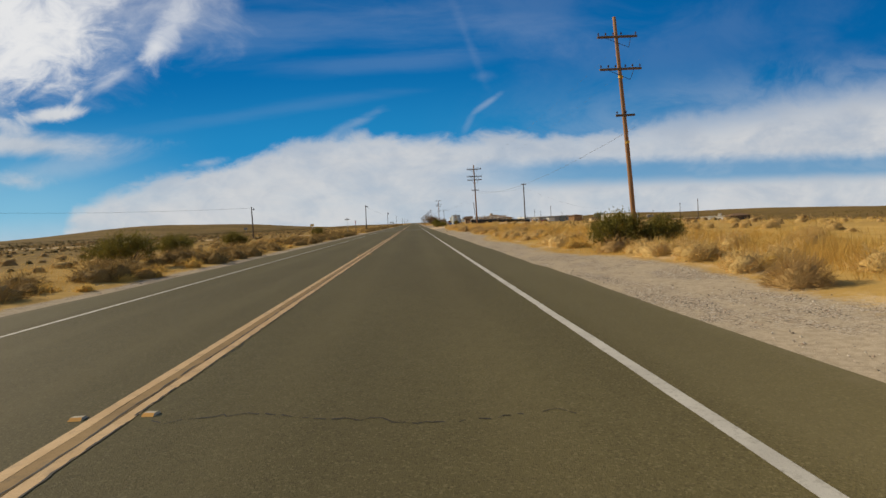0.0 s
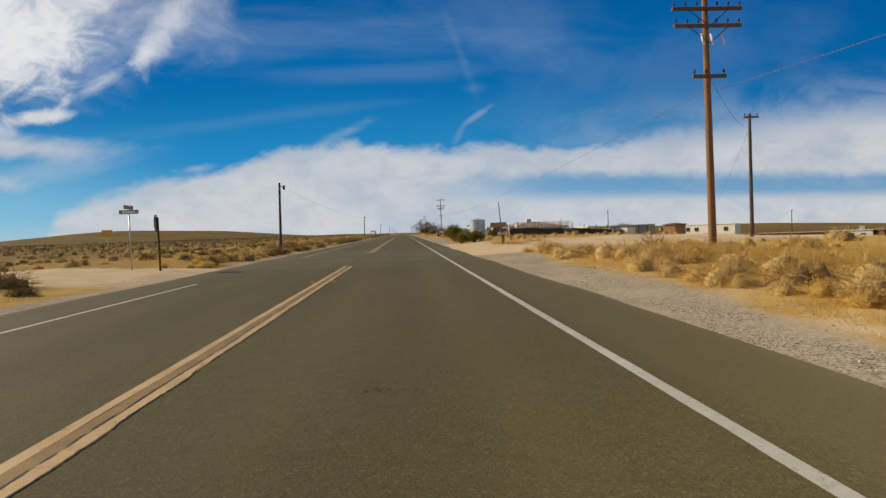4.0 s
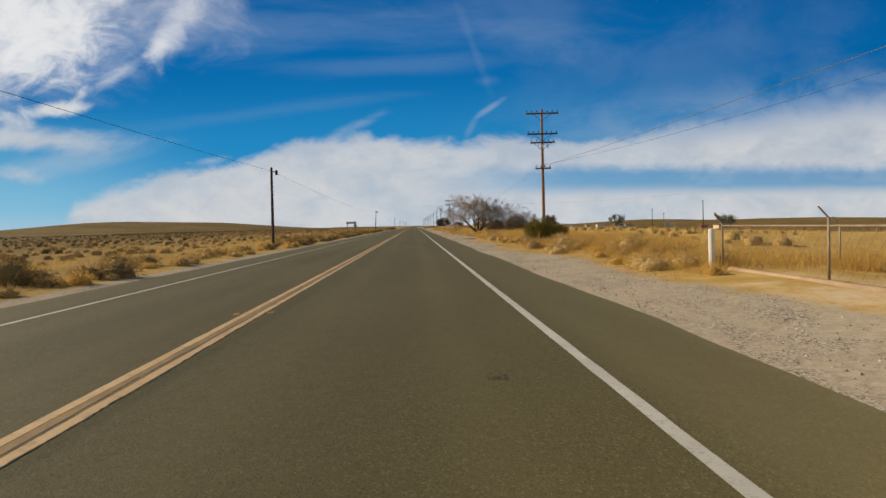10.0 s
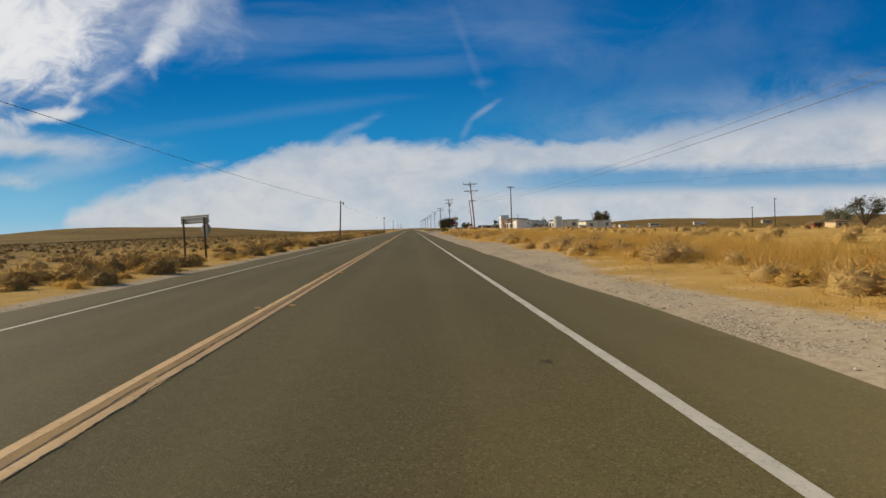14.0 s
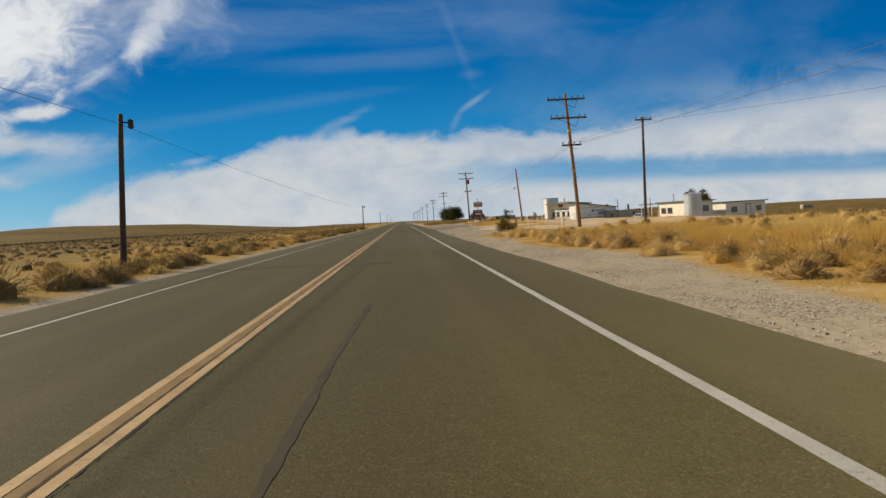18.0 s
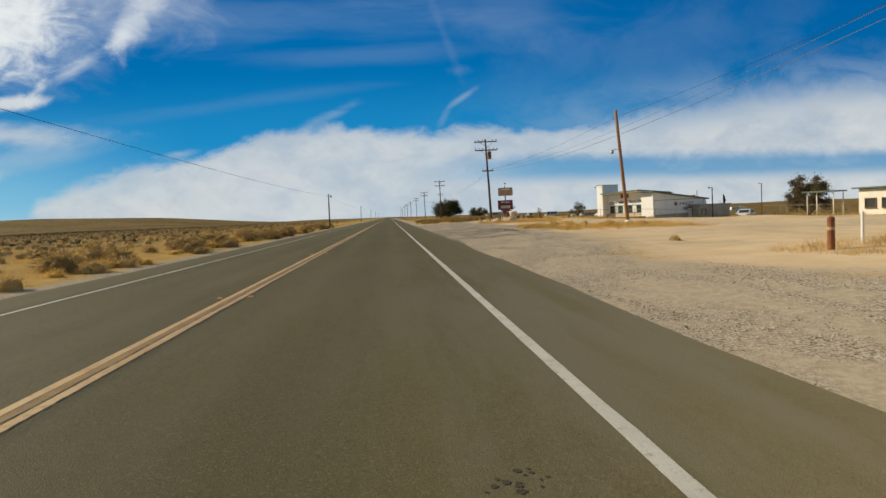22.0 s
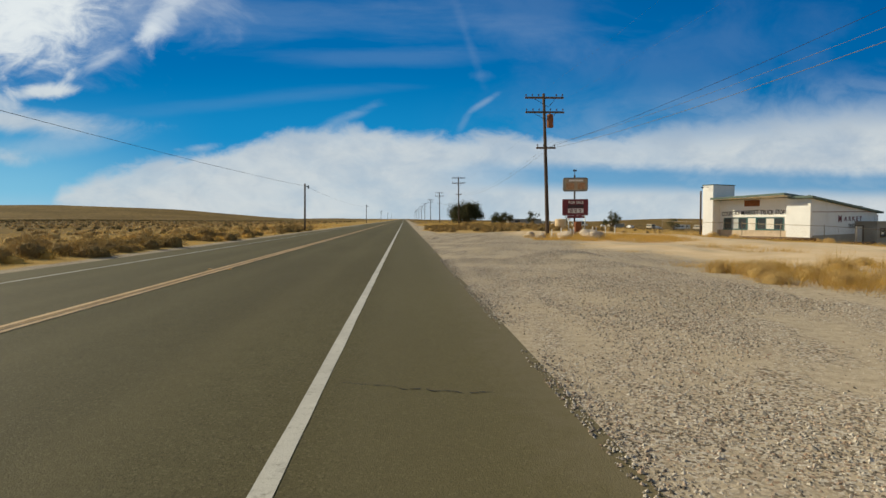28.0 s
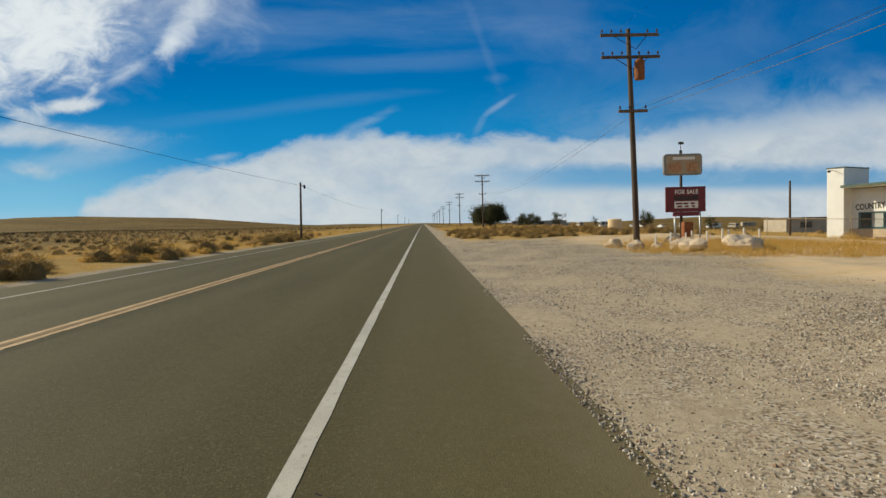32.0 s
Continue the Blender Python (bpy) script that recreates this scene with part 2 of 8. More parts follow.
def surface(name, a, b, scale=3.0, rough=0.8, metal=0.0, bump=0.25, grain=40.0, stretch=(1, 1, 1), stain=None,
            stain_scale=1.2, stain_amount=0.5, tint=0.0, dist=0.01, spec=0.35):
    """Two tones mixed by broad noise, a fine grain over it, optional stains of a third colour, some change from object to object."""
    m, t, bs = base_mat(name)
    v = obj_vec(t)
    broad = noisen(t, v, scale, 5, 0.6, stretch)
    fine = noisen(t, v, grain, 4, 0.65, stretch)
    col = mixc(t, smooth(t, broad, 0.3, 0.7), a, b)
    dark = tuple(c * 0.72 for c in a)
    col = mixc(t, smooth(t, fine, 0.52, 0.75, 0.0, 0.55), col, dark)
    if stain:
        s = noisen(t, v, stain_scale, 7, 0.7, (1, 1, 0.45))
        col = mixc(t, smooth(t, s, 0.52, 0.72, 0.0, stain_amount), col, stain)
    if tint:
        info = t.nodes.new("ShaderNodeObjectInfo")
        hs = t.nodes.new("ShaderNodeHueSaturation")
        link(t, mathn(t, "ADD", 1.0 - tint, mathn(t, "MULTIPLY", info.outputs["Random"], 2 * tint)), hs.inputs["Value"])
        link(t, col, hs.inputs["Color"])
        col = hs.outputs[0]
    link(t, col, bs.inputs["Base Color"])
    link(t, mathn(t, "ADD", rough - 0.08, mathn(t, "MULTIPLY", fine, 0.16), clamp=True), bs.inputs["Roughness"])
    bs.inputs["Metallic"].default_value = metal
    bs.inputs["Specular IOR Level"].default_value = spec
    if bump:
        bump_to(t, bs, mathn(t, "ADD", fine, mathn(t, "MULTIPLY", broad, 0.6)), bump, dist)
    return m


def leafy(name, a, b, c, rough=0.75, through=0.25):
    """Leaves, blades and twigs: the tone changes from piece to piece and from plant to plant."""
    m, t, bs = base_mat(name)
    geo = t.nodes.new("ShaderNodeNewGeometry")
    info = t.nodes.new("ShaderNodeObjectInfo")
    col = mixc(t, geo.outputs["Random Per Island"], a, b)
    col = mixc(t, smooth(t, info.outputs["Random"], 0.2, 1.0, 0.0, 0.65), col, c)
    co = t.nodes.new("ShaderNodeTexCoord")
    patch = noisen(t, co.outputs["Object"], 0.09, 3, 0.6)
    col = mixc(t, smooth(t, patch, 0.42, 0.62, 0.0, 0.55), col, c)
    tangle = noisen(t, co.outputs["Object"], 26.0, 5, 0.75)
    col = mixc(t, smooth(t, tangle, 0.38, 0.62, 0.35, 0.0), col, tuple(0.5 * q for q in a))
    link(t, col, bs.inputs["Base Color"])
    bs.inputs["Roughness"].default_value = rough
    bs.inputs["Specular IOR Level"].default_value = 0.1
    bump_to(t, bs, tangle, 0.8, 0.05)
    if through:
        tr = t.nodes.new("ShaderNodeBsdfTranslucent")
        link(t, col, tr.inputs[0])
        mx = t.nodes.new("ShaderNodeMixShader")
        mx.inputs[0].default_value = through
        out = t.nodes["Material Output"]
        link(t, bs.outputs[0], mx.inputs[1]), link(t, tr.outputs[0], mx.inputs[2])
        link(t, mx.outputs[0], out.inputs[0])
    return m


def make_asphalt():
    m, t, bs = base_mat("asphalt")
    co = t.nodes.new("ShaderNodeTexCoord")
    v = co.outputs["Object"]
    sep = t.nodes.new("ShaderNodeSeparateXYZ")
    link(t, v, sep.inputs[0])
    broad = noisen(t, v, 0.35, 5, 0.6, (1, 0.25, 1))
    mid = noisen(t, v, 5.0, 5, 0.65)
    grain = noisen(t, v, 70.0, 3, 0.7)
    vor = t.nodes.new("ShaderNodeTexVoronoi")
    link(t, v, vor.inputs["Vector"])
    vor.inputs["Scale"].default_value = 95.0
    col = mixc(t, smooth(t, broad, 0.3, 0.7), (0.128, 0.107, 0.047), (0.159, 0.135, 0.060))
    col = mixc(t, smooth(t, mid, 0.35, 0.75, 0.0, 0.5), col, (0.116, 0.098, 0.041))
    # stones of the chip seal, pale and dark
    col = mixc(t, smooth(t, grain, 0.56, 0.78, 0.0, 0.55), col, (0.313, 0.261, 0.123))
    col = mixc(t, smooth(t, grain, 0.28, 0.42, 0.55, 0.0), col, (0.064, 0.051, 0.023))
    spk = t.nodes.new("ShaderNodeTexVoronoi")
    link(t, v, spk.inputs["Vector"])
    spk.inputs["Scale"].default_value = 70.0
    ssep = t.nodes.new("ShaderNodeSeparateColor")
    link(t, spk.outputs["Color"], ssep.inputs[0])
    col = mixc(t, smooth(t, ssep.outputs[0], 0.80, 0.97, 0.0, 0.32), col, (0.298, 0.254, 0.130))
    col = mixc(t, smooth(t, ssep.outputs[1], 0.72, 0.95, 0.0, 0.38), col, (0.056, 0.045, 0.022))
    # wheel tracks worn paler, oil line between them darker
    ax = mathn(t, "ABSOLUTE", sep.outputs[0])
    track = mathn(t, "ABSOLUTE", mathn(t, "SUBTRACT", mathn(t, "ABSOLUTE", mathn(t, "SUBTRACT", ax, 2.05)), 0.95))
    wide = noisen(t, v, 0.8, 4, 0.6, (1, 0.06, 1))
    worn = mathn(t, "MULTIPLY", smooth(t, track, 0.05, 0.5, 0.30, 0.0), wide)
    col = mixc(t, worn, col, (0.219, 0.179, 0.082))
    oil = mathn(t, "MULTIPLY", smooth(t, mathn(t, "ABSOLUTE", mathn(t, "SUBTRACT", ax, 2.05)), 0.0, 0.75, 0.12, 0.0), wide)
    col = mixc(t, oil, col, (0.101, 0.080, 0.037))
    # the little-driven strip outside the edge lines stays paler
    outer = mathn(t, "ADD", ax, mathn(t, "MULTIPLY", mathn(t, "SUBTRACT", mid, 0.5), 0.5))
    col = mixc(t, smooth(t, outer, 4.25, 4.7, 0.0, 0.36), col, (0.185, 0.158, 0.080))
    # wind-blown sand at the edges
    edge = mathn(t, "ADD", ax, mathn(t, "MULTIPLY", mid, 1.3))
    col = mixc(t, smooth(t, edge, 6.1, 6.9, 0.0, 0.5), col, (0.224, 0.185, 0.113))
    # sand drawn over the junction with the dirt road
    jy = mathn(t, "ABSOLUTE", mathn(t, "SUBTRACT", sep.outputs[1], 116.0))
    swirl = noisen(t, v, 0.6, 6, 0.65, (0.5, 1.2, 1), 0.9)
    dust = mathn(t, "MULTIPLY", smooth(t, jy, 6.0, 15.0, 1.0, 0.0), smooth(t, swirl, 0.36, 0.64, 0.15, 0.85))
    col = mixc(t, dust, col, (0.195, 0.170, 0.115))
    # dust dragged out of the lot along the shoulder
    ly = mathn(t, "ABSOLUTE", mathn(t, "SUBTRACT", sep.outputs[1], 380.0))
    drag = mathn(t, "MULTIPLY", smooth(t, ly, 8.0, 20.0, 1.0, 0.0), smooth(t, noisen(t, v, 1.0, 6, 0.65, (1.2, 0.16, 1), 0.3), 0.36, 0.62, 0.1, 0.75))
    drag = mathn(t, "MULTIPLY", drag, smooth(t, sep.outputs[0], 1.5, 5.0, 0.25, 1.0))
    col = mixc(t, drag, col, (0.205, 0.180, 0.122))
    link(t, col, bs.inputs["Base Color"])
    bs.inputs["Roughness"].default_value = 0.80
    bs.inputs["Diffuse Roughness"].default_value = 0.55
    bs.inputs["Specular IOR Level"].default_value = 0.12
    bump_to(t, bs, mathn(t, "ADD", grain, mathn(t, "MULTIPLY", vor.outputs["Distance"], 0.8)), 0.45, 0.006)
    return m


def make_ground():
    m, t, bs = base_mat("desert_ground")
    co = t.nodes.new("ShaderNodeTexCoord")
    v = co.outputs["Object"]
    at = t.nodes.new("ShaderNodeAttribute")
    at.attribute_name = "zone"
    sep = t.nodes.new("ShaderNodeSeparateColor")
    link(t, at.outputs["Color"], sep.inputs[0])
    n0 = noisen(t, v, 0.06, 5, 0.6)
    n1 = noisen(t, v, 0.7, 6, 0.62)
    n2 = noisen(t, v, 9.0, 6, 0.68)
    n3 = noisen(t, v, 55.0, 4, 0.7)
    rest = mixc(t, smooth(t, n1, 0.35, 0.65), (0.46, 0.295, 0.084), (0.58, 0.385, 0.125))
    rest = mixc(t, smooth(t, n0, 0.4, 0.65, 0.0, 0.6), rest, (0.40, 0.265, 0.092))
    rest = mixc(t, smooth(t, n2, 0.5, 0.72, 0.0, 0.5), rest, (0.34, 0.22, 0.072))
    # far scrub: dark dots on the plain
    vor = t.nodes.new("ShaderNodeTexVoronoi")
    link(t, v, vor.inputs["Vector"])
    vor.inputs["Scale"].default_value = 0.16
    vor.inputs["Randomness"].default_value = 1.0
    # the open plain and hills, olive-brown, paler where the scrub thins out
    plain = mixc(t, smooth(t, noisen(t, v, 0.012, 6, 0.62), 0.38, 0.62), (0.105, 0.070, 0.022), (0.185, 0.122, 0.040))
    rest = mixc(t, mathn(t, "MULTIPLY", sep.outputs[2], 0.85), rest, plain)
    thick = smooth(t, noisen(t, v, 0.03, 4, 0.6), 0.35, 0.6, 0.35, 0.85)
    scrub = mathn(t, "MULTIPLY", smooth(t, vor.outputs["Distance"], 0.15, 0.48, 1.0, 0.0), mathn(t, "MULTIPLY", sep.outputs[2], thick))
    rest = mixc(t, scrub, rest, (0.055, 0.046, 0.016))
    sand = mixc(t, smooth(t, n1, 0.3, 0.7), (0.62, 0.462, 0.275), (0.72, 0.56, 0.36))
    sand = mixc(t, smooth(t, n2, 0.52, 0.75, 0.0, 0.35), sand, (0.52, 0.37, 0.205))
    grav = mixc(t, smooth(t, n2, 0.35, 0.65), (0.40, 0.33, 0.232), (0.51, 0.425, 0.31))
    # loose stones in drifts: each cell one stone, pale, tan or dark
    peb = t.nodes.new("ShaderNodeTexVoronoi")
    link(t, v, peb.inputs["Vector"])
    peb.inputs["Scale"].default_value = 48.0
    psep = t.nodes.new("ShaderNodeSeparateColor")
    link(t, peb.outputs["Color"], psep.inputs[0])
    stony = smooth(t, noisen(t, v, 0.9, 6, 0.68, (1, 0.5, 1), 0.4), 0.42, 0.60)
    tone = mixc(t, smooth(t, psep.outputs[0], 0.15, 0.9), (0.10, 0.083, 0.062), (0.60, 0.54, 0.45))
    tone = mixc(t, smooth(t, psep.outputs[1], 0.7, 0.9, 0.0, 0.6), tone, (0.32, 0.205, 0.13))
    shown = mathn(t, "MULTIPLY", smooth(t, psep.outputs[2], 0.30, 0.36), stony)
    grav = mixc(t, mathn(t, "MULTIPLY", shown, 0.9), grav, tone)
    grav = mixc(t, smooth(t, n3, 0.5, 0.7, 0.0, 0.22), grav, (0.27, 0.215, 0.15))
    sand = mixc(t, smooth(t, noisen(t, v, 0.22, 6, 0.66, (1, 0.6, 1), 0.5), 0.46, 0.66, 0.0, 0.6), sand, grav)
    wob = mathn(t, "MULTIPLY", mathn(t, "SUBTRACT", mathn(t, "ADD", mathn(t, "MULTIPLY", n1, 0.7), mathn(t, "MULTIPLY", n2, 0.5)), 0.6), 1.4)
    fs = smooth(t, mathn(t, "ADD", sep.outputs[1], wob), 0.3, 0.7)
    fg = smooth(t, mathn(t, "ADD", sep.outputs[0], wob), 0.3, 0.75)
    col = mixc(t, fg, mixc(t, fs, rest, sand), grav)
    link(t, col, bs.inputs["Base Color"])
    bs.inputs["Roughness"].default_value = 0.95
    bs.inputs["Diffuse Roughness"].default_value = 0.2
    bs.inputs["Specular IOR Level"].default_value = 0.05
    hgt = mathn(t, "ADD", n2, mathn(t, "MULTIPLY", n3, 0.5))
    hgt = mathn(t, "ADD", hgt, mathn(t, "MULTIPLY", mathn(t, "MULTIPLY", psep.outputs[0], mathn(t, "MULTIPLY", fg, shown)), 0.45))
    bump_to(t, bs, hgt, 0.5, 0.03)
    return m


M_ASPHALT, M_GROUND = make_asphalt(), make_ground()
M_YELLOW = surface("yellow_road_paint", (0.44, 0.29, 0.135), (0.54, 0.375, 0.195), 2.0, 0.7, bump=0.3, grain=60, stain=(0.15, 0.12, 0.08), stain_scale=9, stain_amount=0.55)
M_WHITE_LINE = surface("white_road_paint", (0.46, 0.44, 0.38), (0.56, 0.54, 0.47), 2.0, 0.7, bump=0.3, grain=60, stain=(0.17, 0.155, 0.11), stain_scale=16, stain_amount=0.6)
M_FILL = surface("brown_worn_strip", (0.20, 0.128, 0.048), (0.27, 0.175, 0.068), 3, 0.85, bump=0.3, grain=60, stain=(0.10, 0.08, 0.05), stain_scale=7, stain_amount=0.6)
M_CRACK = surface("crack_filler", (0.018, 0.016, 0.013), (0.03, 0.027, 0.022), 5, 0.7)
M_SKID = surface("dark_stain", (0.045, 0.037, 0.022), (0.065, 0.053, 0.03), 3, 0.85)
M_POLE = surface("weathered_pole_wood", (0.20, 0.105, 0.05), (0.30, 0.165, 0.08), 3, 0.85, bump=0.5, grain=30, stretch=(6, 6, 0.25), stain=(0.10, 0.065, 0.04), stain_amount=0.6, tint=0.15)
M_POLE_DARK = surface("creosoted_pole_wood", (0.055, 0.04, 0.03), (0.10, 0.07, 0.048), 3, 0.85, bump=0.5, grain=30, stretch=(6, 6, 0.25), tint=0.2)
M_ARM = surface("crossarm_wood", (0.10, 0.07, 0.05), (0.15, 0.105, 0.07), 4, 0.85, bump=0.4, tint=0.2)
M_INSUL = surface("brown_glazed_porcelain", (0.06, 0.035, 0.025), (0.09, 0.05, 0.03), 4, 0.25, bump=0)
M_GALV = surface("galvanised_steel", (0.36, 0.37, 0.37), (0.48, 0.49, 0.49), 3, 0.45, 0.75, bump=0.1, stain=(0.30, 0.26, 0.22), stain_amount=0.35)
M_STEEL_DARK = surface("dark_iron", (0.035, 0.03, 0.026), (0.06, 0.05, 0.04), 6, 0.6, 0.5, bump=0.2)
M_RUST = surface("rusted_iron", (0.20, 0.07, 0.03), (0.28, 0.11, 0.045), 5, 0.85, 0.1, bump=0.4, stain=(0.08, 0.04, 0.025))
M_CABLE = surface("weathered_aluminium_cable", (0.15, 0.15, 0.145), (0.20, 0.20, 0.19), 3, 0.6, 0.2, bump=0)
M_WIRE = surface("cable_black", (0.025, 0.025, 0.027), (0.04, 0.04, 0.042), 3, 0.6, 0.2, bump=0)
M_STUCCO_W = surface("white_stucco", (0.80, 0.80, 0.79), (0.86, 0.86, 0.85), 1.2, 0.9, bump=0.2, grain=50, stain=(0.58, 0.54, 0.47), stain_scale=0.8, stain_amount=0.25)
M_STUCCO_Y = surface("cream_stucco", (0.66, 0.50, 0.30), (0.74, 0.58, 0.37), 1.0, 0.9, bump=0.35, grain=50, stain=(0.48, 0.36, 0.22), stain_amount=0.3)
M_STUCCO_GREY = surface("grey_block_wall", (0.36, 0.32, 0.26), (0.44, 0.39, 0.32), 1.0, 0.9, bump=0.35)
M_SHINGLE = surface("brown_asphalt_shingle", (0.17, 0.10, 0.055), (0.24, 0.145, 0.08), 3, 0.9, bump=0.6, grain=22)
M_ROOF_GREEN = surface("faded_green_roof_edge", (0.085, 0.125, 0.105), (0.13, 0.175, 0.15), 2, 0.7, bump=0.2)
M_SIDING = surface("white_metal_siding", (0.72, 0.69, 0.60), (0.80, 0.77, 0.69), 1.0, 0.5, bump=0.08, stain=(0.52, 0.45, 0.34), stain_amount=0.3)
M_GLASS = surface("dark_window_glass", (0.03, 0.04, 0.05), (0.05, 0.06, 0.07), 2, 0.08, bump=0, spec=0.6)
M_TEAL = surface("teal_window_frame", (0.03, 0.10, 0.11), (0.05, 0.15, 0.15), 3, 0.5, bump=0.1)
M_WOOD_BROWN = surface("brown_planks", (0.28, 0.155, 0.07), (0.36, 0.21, 0.10), 3, 0.85, bump=0.5, grain=25, stretch=(5, 5, 0.3), tint=0.15)
M_PLANK = surface("weathered_red_brown_planks", (0.16, 0.085, 0.042), (0.23, 0.13, 0.065), 3, 0.9, bump=0.5, grain=25, stretch=(5, 5, 0.3), tint=0.15)
M_WOOD_DARK = surface("dark_stained_wood", (0.10, 0.062, 0.035), (0.15, 0.095, 0.055), 3, 0.85, bump=0.4, stretch=(5, 5, 0.3), tint=0.15)
M_DARKSCREEN = surface("dark_shade_cloth", (0.035, 0.032, 0.028), (0.055, 0.048, 0.04), 2, 0.9, bump=0.3)
M_TANK = surface("galvanised_tank_steel", (0.42, 0.47, 0.50), (0.56, 0.60, 0.62), 1.0, 0.5, 0.45, bump=0.1, grain=18, stain=(0.30, 0.31, 0.30), stain_scale=0.9, stain_amount=0.4)
M_BLUE = surface("blue_plastic", (0.012, 0.085, 0.36), (0.02, 0.11, 0.42), 3, 0.4, bump=0.08)
M_MAROON = surface("maroon_sign_paint", (0.135, 0.022, 0.03), (0.17, 0.03, 0.038), 1.5, 0.6, bump=0.1)
M_SIGN_WHITE = surface("sign_white", (0.72, 0.69, 0.63), (0.78, 0.75, 0.7), 2, 0.6, bump=0.05)
M_SIGN_FADED = surface("faded_sign_face", (0.34, 0.26, 0.16), (0.46, 0.36, 0.24), 2.5, 0.7, bump=0.15, stain=(0.25, 0.12, 0.06), stain_scale=2.2, stain_amount=0.75)
M_SIGN_BACK = surface("bare_aluminium_sign_back", (0.20, 0.20, 0.19), (0.27, 0.27, 0.26), 2, 0.5, 0.5, bump=0.05)
M_YSIGN = surface("yellow_sign", (0.62, 0.36, 0.03), (0.68, 0.42, 0.05), 2, 0.5, bump=0.05)
M_RED = surface("red_paint", (0.42, 0.03, 0.025), (0.5, 0.045, 0.035), 3, 0.45, bump=0.05)
M_BLACK = surface("black_paint", (0.018, 0.018, 0.018), (0.03, 0.03, 0.03), 3, 0.55, bump=0.05)
M_ORANGE = surface("orange_plastic", (0.75, 0.16, 0.02), (0.8, 0.2, 0.03), 3, 0.5, bump=0.05)
M_CAR_WHITE = surface("white_car_paint", (0.74, 0.74, 0.73), (0.78, 0.78, 0.77), 1, 0.22, bump=0, spec=0.5)
M_TYRE = surface("rubber", (0.02, 0.02, 0.02), (0.03, 0.03, 0.03), 5, 0.8, bump=0.1)
M_ROCK = surface("pale_boulder", (0.50, 0.40, 0.29), (0.62, 0.51, 0.38), 2.5, 0.9, bump=0.7, grain=14, stain=(0.33, 0.24, 0.16), stain_amount=0.5, dist=0.04, tint=0.12)
def make_stone():
    m, t, bs = base_mat("roadside_stones")
    geo = t.nodes.new("ShaderNodeNewGeometry")
    r = geo.outputs["Random Per Island"]
    col = mixc(t, smooth(t, r, 0.0, 1.0), (0.125, 0.105, 0.082), (0.58, 0.52, 0.43))
    odd = mathn(t, "FRACT", mathn(t, "MULTIPLY", r, 17.0))
    col = mixc(t, smooth(t, odd, 0.7, 0.9, 0.0, 0.6), col, (0.40, 0.26, 0.17))
    link(t, col, bs.inputs["Base Color"])
    bs.inputs["Roughness"].default_value = 0.9
    bs.inputs["Specular IOR Level"].default_value = 0.1
    return m


M_STONE = make_stone()
M_GRASS = leafy("dry_golden_grass", (0.72, 0.45, 0.10), (0.88, 0.61, 0.19), (0.66, 0.42, 0.12), 0.8, 0.35)
M_SHRUB = leafy("dry_brown_brush", (0.52, 0.345, 0.145), (0.68, 0.475, 0.215), (0.44, 0.285, 0.11), 0.85, 0.25)
M_STRAW = leafy("straw_brush", (0.70, 0.48, 0.18), (0.86, 0.64, 0.29), (0.62, 0.42, 0.16), 0.85, 0.3)
M_FENCE = surface("weathered_fence_steel", (0.24, 0.185, 0.125), (0.36, 0.295, 0.21), 4, 0.65, 0.3, bump=0.15, stain=(0.20, 0.10, 0.05), stain_amount=0.6)
M_OLIVE_BRUSH = leafy("olive_brown_brush", (0.30, 0.20, 0.075), (0.46, 0.31, 0.12), (0.25, 0.175, 0.065), 0.85, 0.2)
M_SCRUB = leafy("dull_scrub", (0.13, 0.095, 0.034), (0.26, 0.18, 0.07), (0.17, 0.125, 0.048), 0.85, 0.1)
M_CREO = leafy("creosote_leaves", (0.155, 0.138, 0.026), (0.32, 0.27, 0.062), (0.21, 0.17, 0.04), 0.6, 0.25)
M_LEAF_DARK = leafy("dark_tree_leaves", (0.062, 0.068, 0.028), (0.13, 0.13, 0.06), (0.09, 0.088, 0.042), 0.7, 0.2)
M_LEAF_OLIVE = leafy("olive_tree_leaves", (0.21, 0.215, 0.13), (0.33, 0.325, 0.20), (0.26, 0.25, 0.15), 0.7, 0.2)
M_LEAF_BROWN = leafy("brown_green_leaves", (0.12, 0.095, 0.05), (0.21, 0.165, 0.095), (0.15, 0.12, 0.065), 0.7, 0.2)
M_BARK = surface("grey_brown_bark", (0.115, 0.085, 0.055), (0.19, 0.14, 0.095), 5, 0.9, bump=0.7, grain=25, stretch=(4, 4, 0.5))
M_TWIG = leafy("bare_twigs", (0.28, 0.20, 0.115), (0.44, 0.33, 0.21), (0.34, 0.25, 0.15), 0.9, 0.0)
M_RPM = surface("marker_reflector_body", (0.42, 0.36, 0.25), (0.5, 0.44, 0.32), 5, 0.5, bump=0.1)
M_RPM_FACE = surface("amber_reflector", (0.6, 0.28, 0.03), (0.65, 0.33, 0.05), 5, 0.3, bump=0)

# ---- building helpers ----
def mesh_obj(name, verts, faces, mat, parent=None, smooth_on=False, label=""):
    me = bpy.data.meshes.new(name)
    me.from_pydata([tuple(v) for v in verts], [], [tuple(f) for f in faces])
    if smooth_on:
        me.polygons.foreach_set("use_smooth", [True] * len(me.polygons))
    me.materials.append(mat)
    ob = new(name, me)
    if parent is not None:
        ob.parent = parent
    if label:
        tagged(ob, label)
    return ob


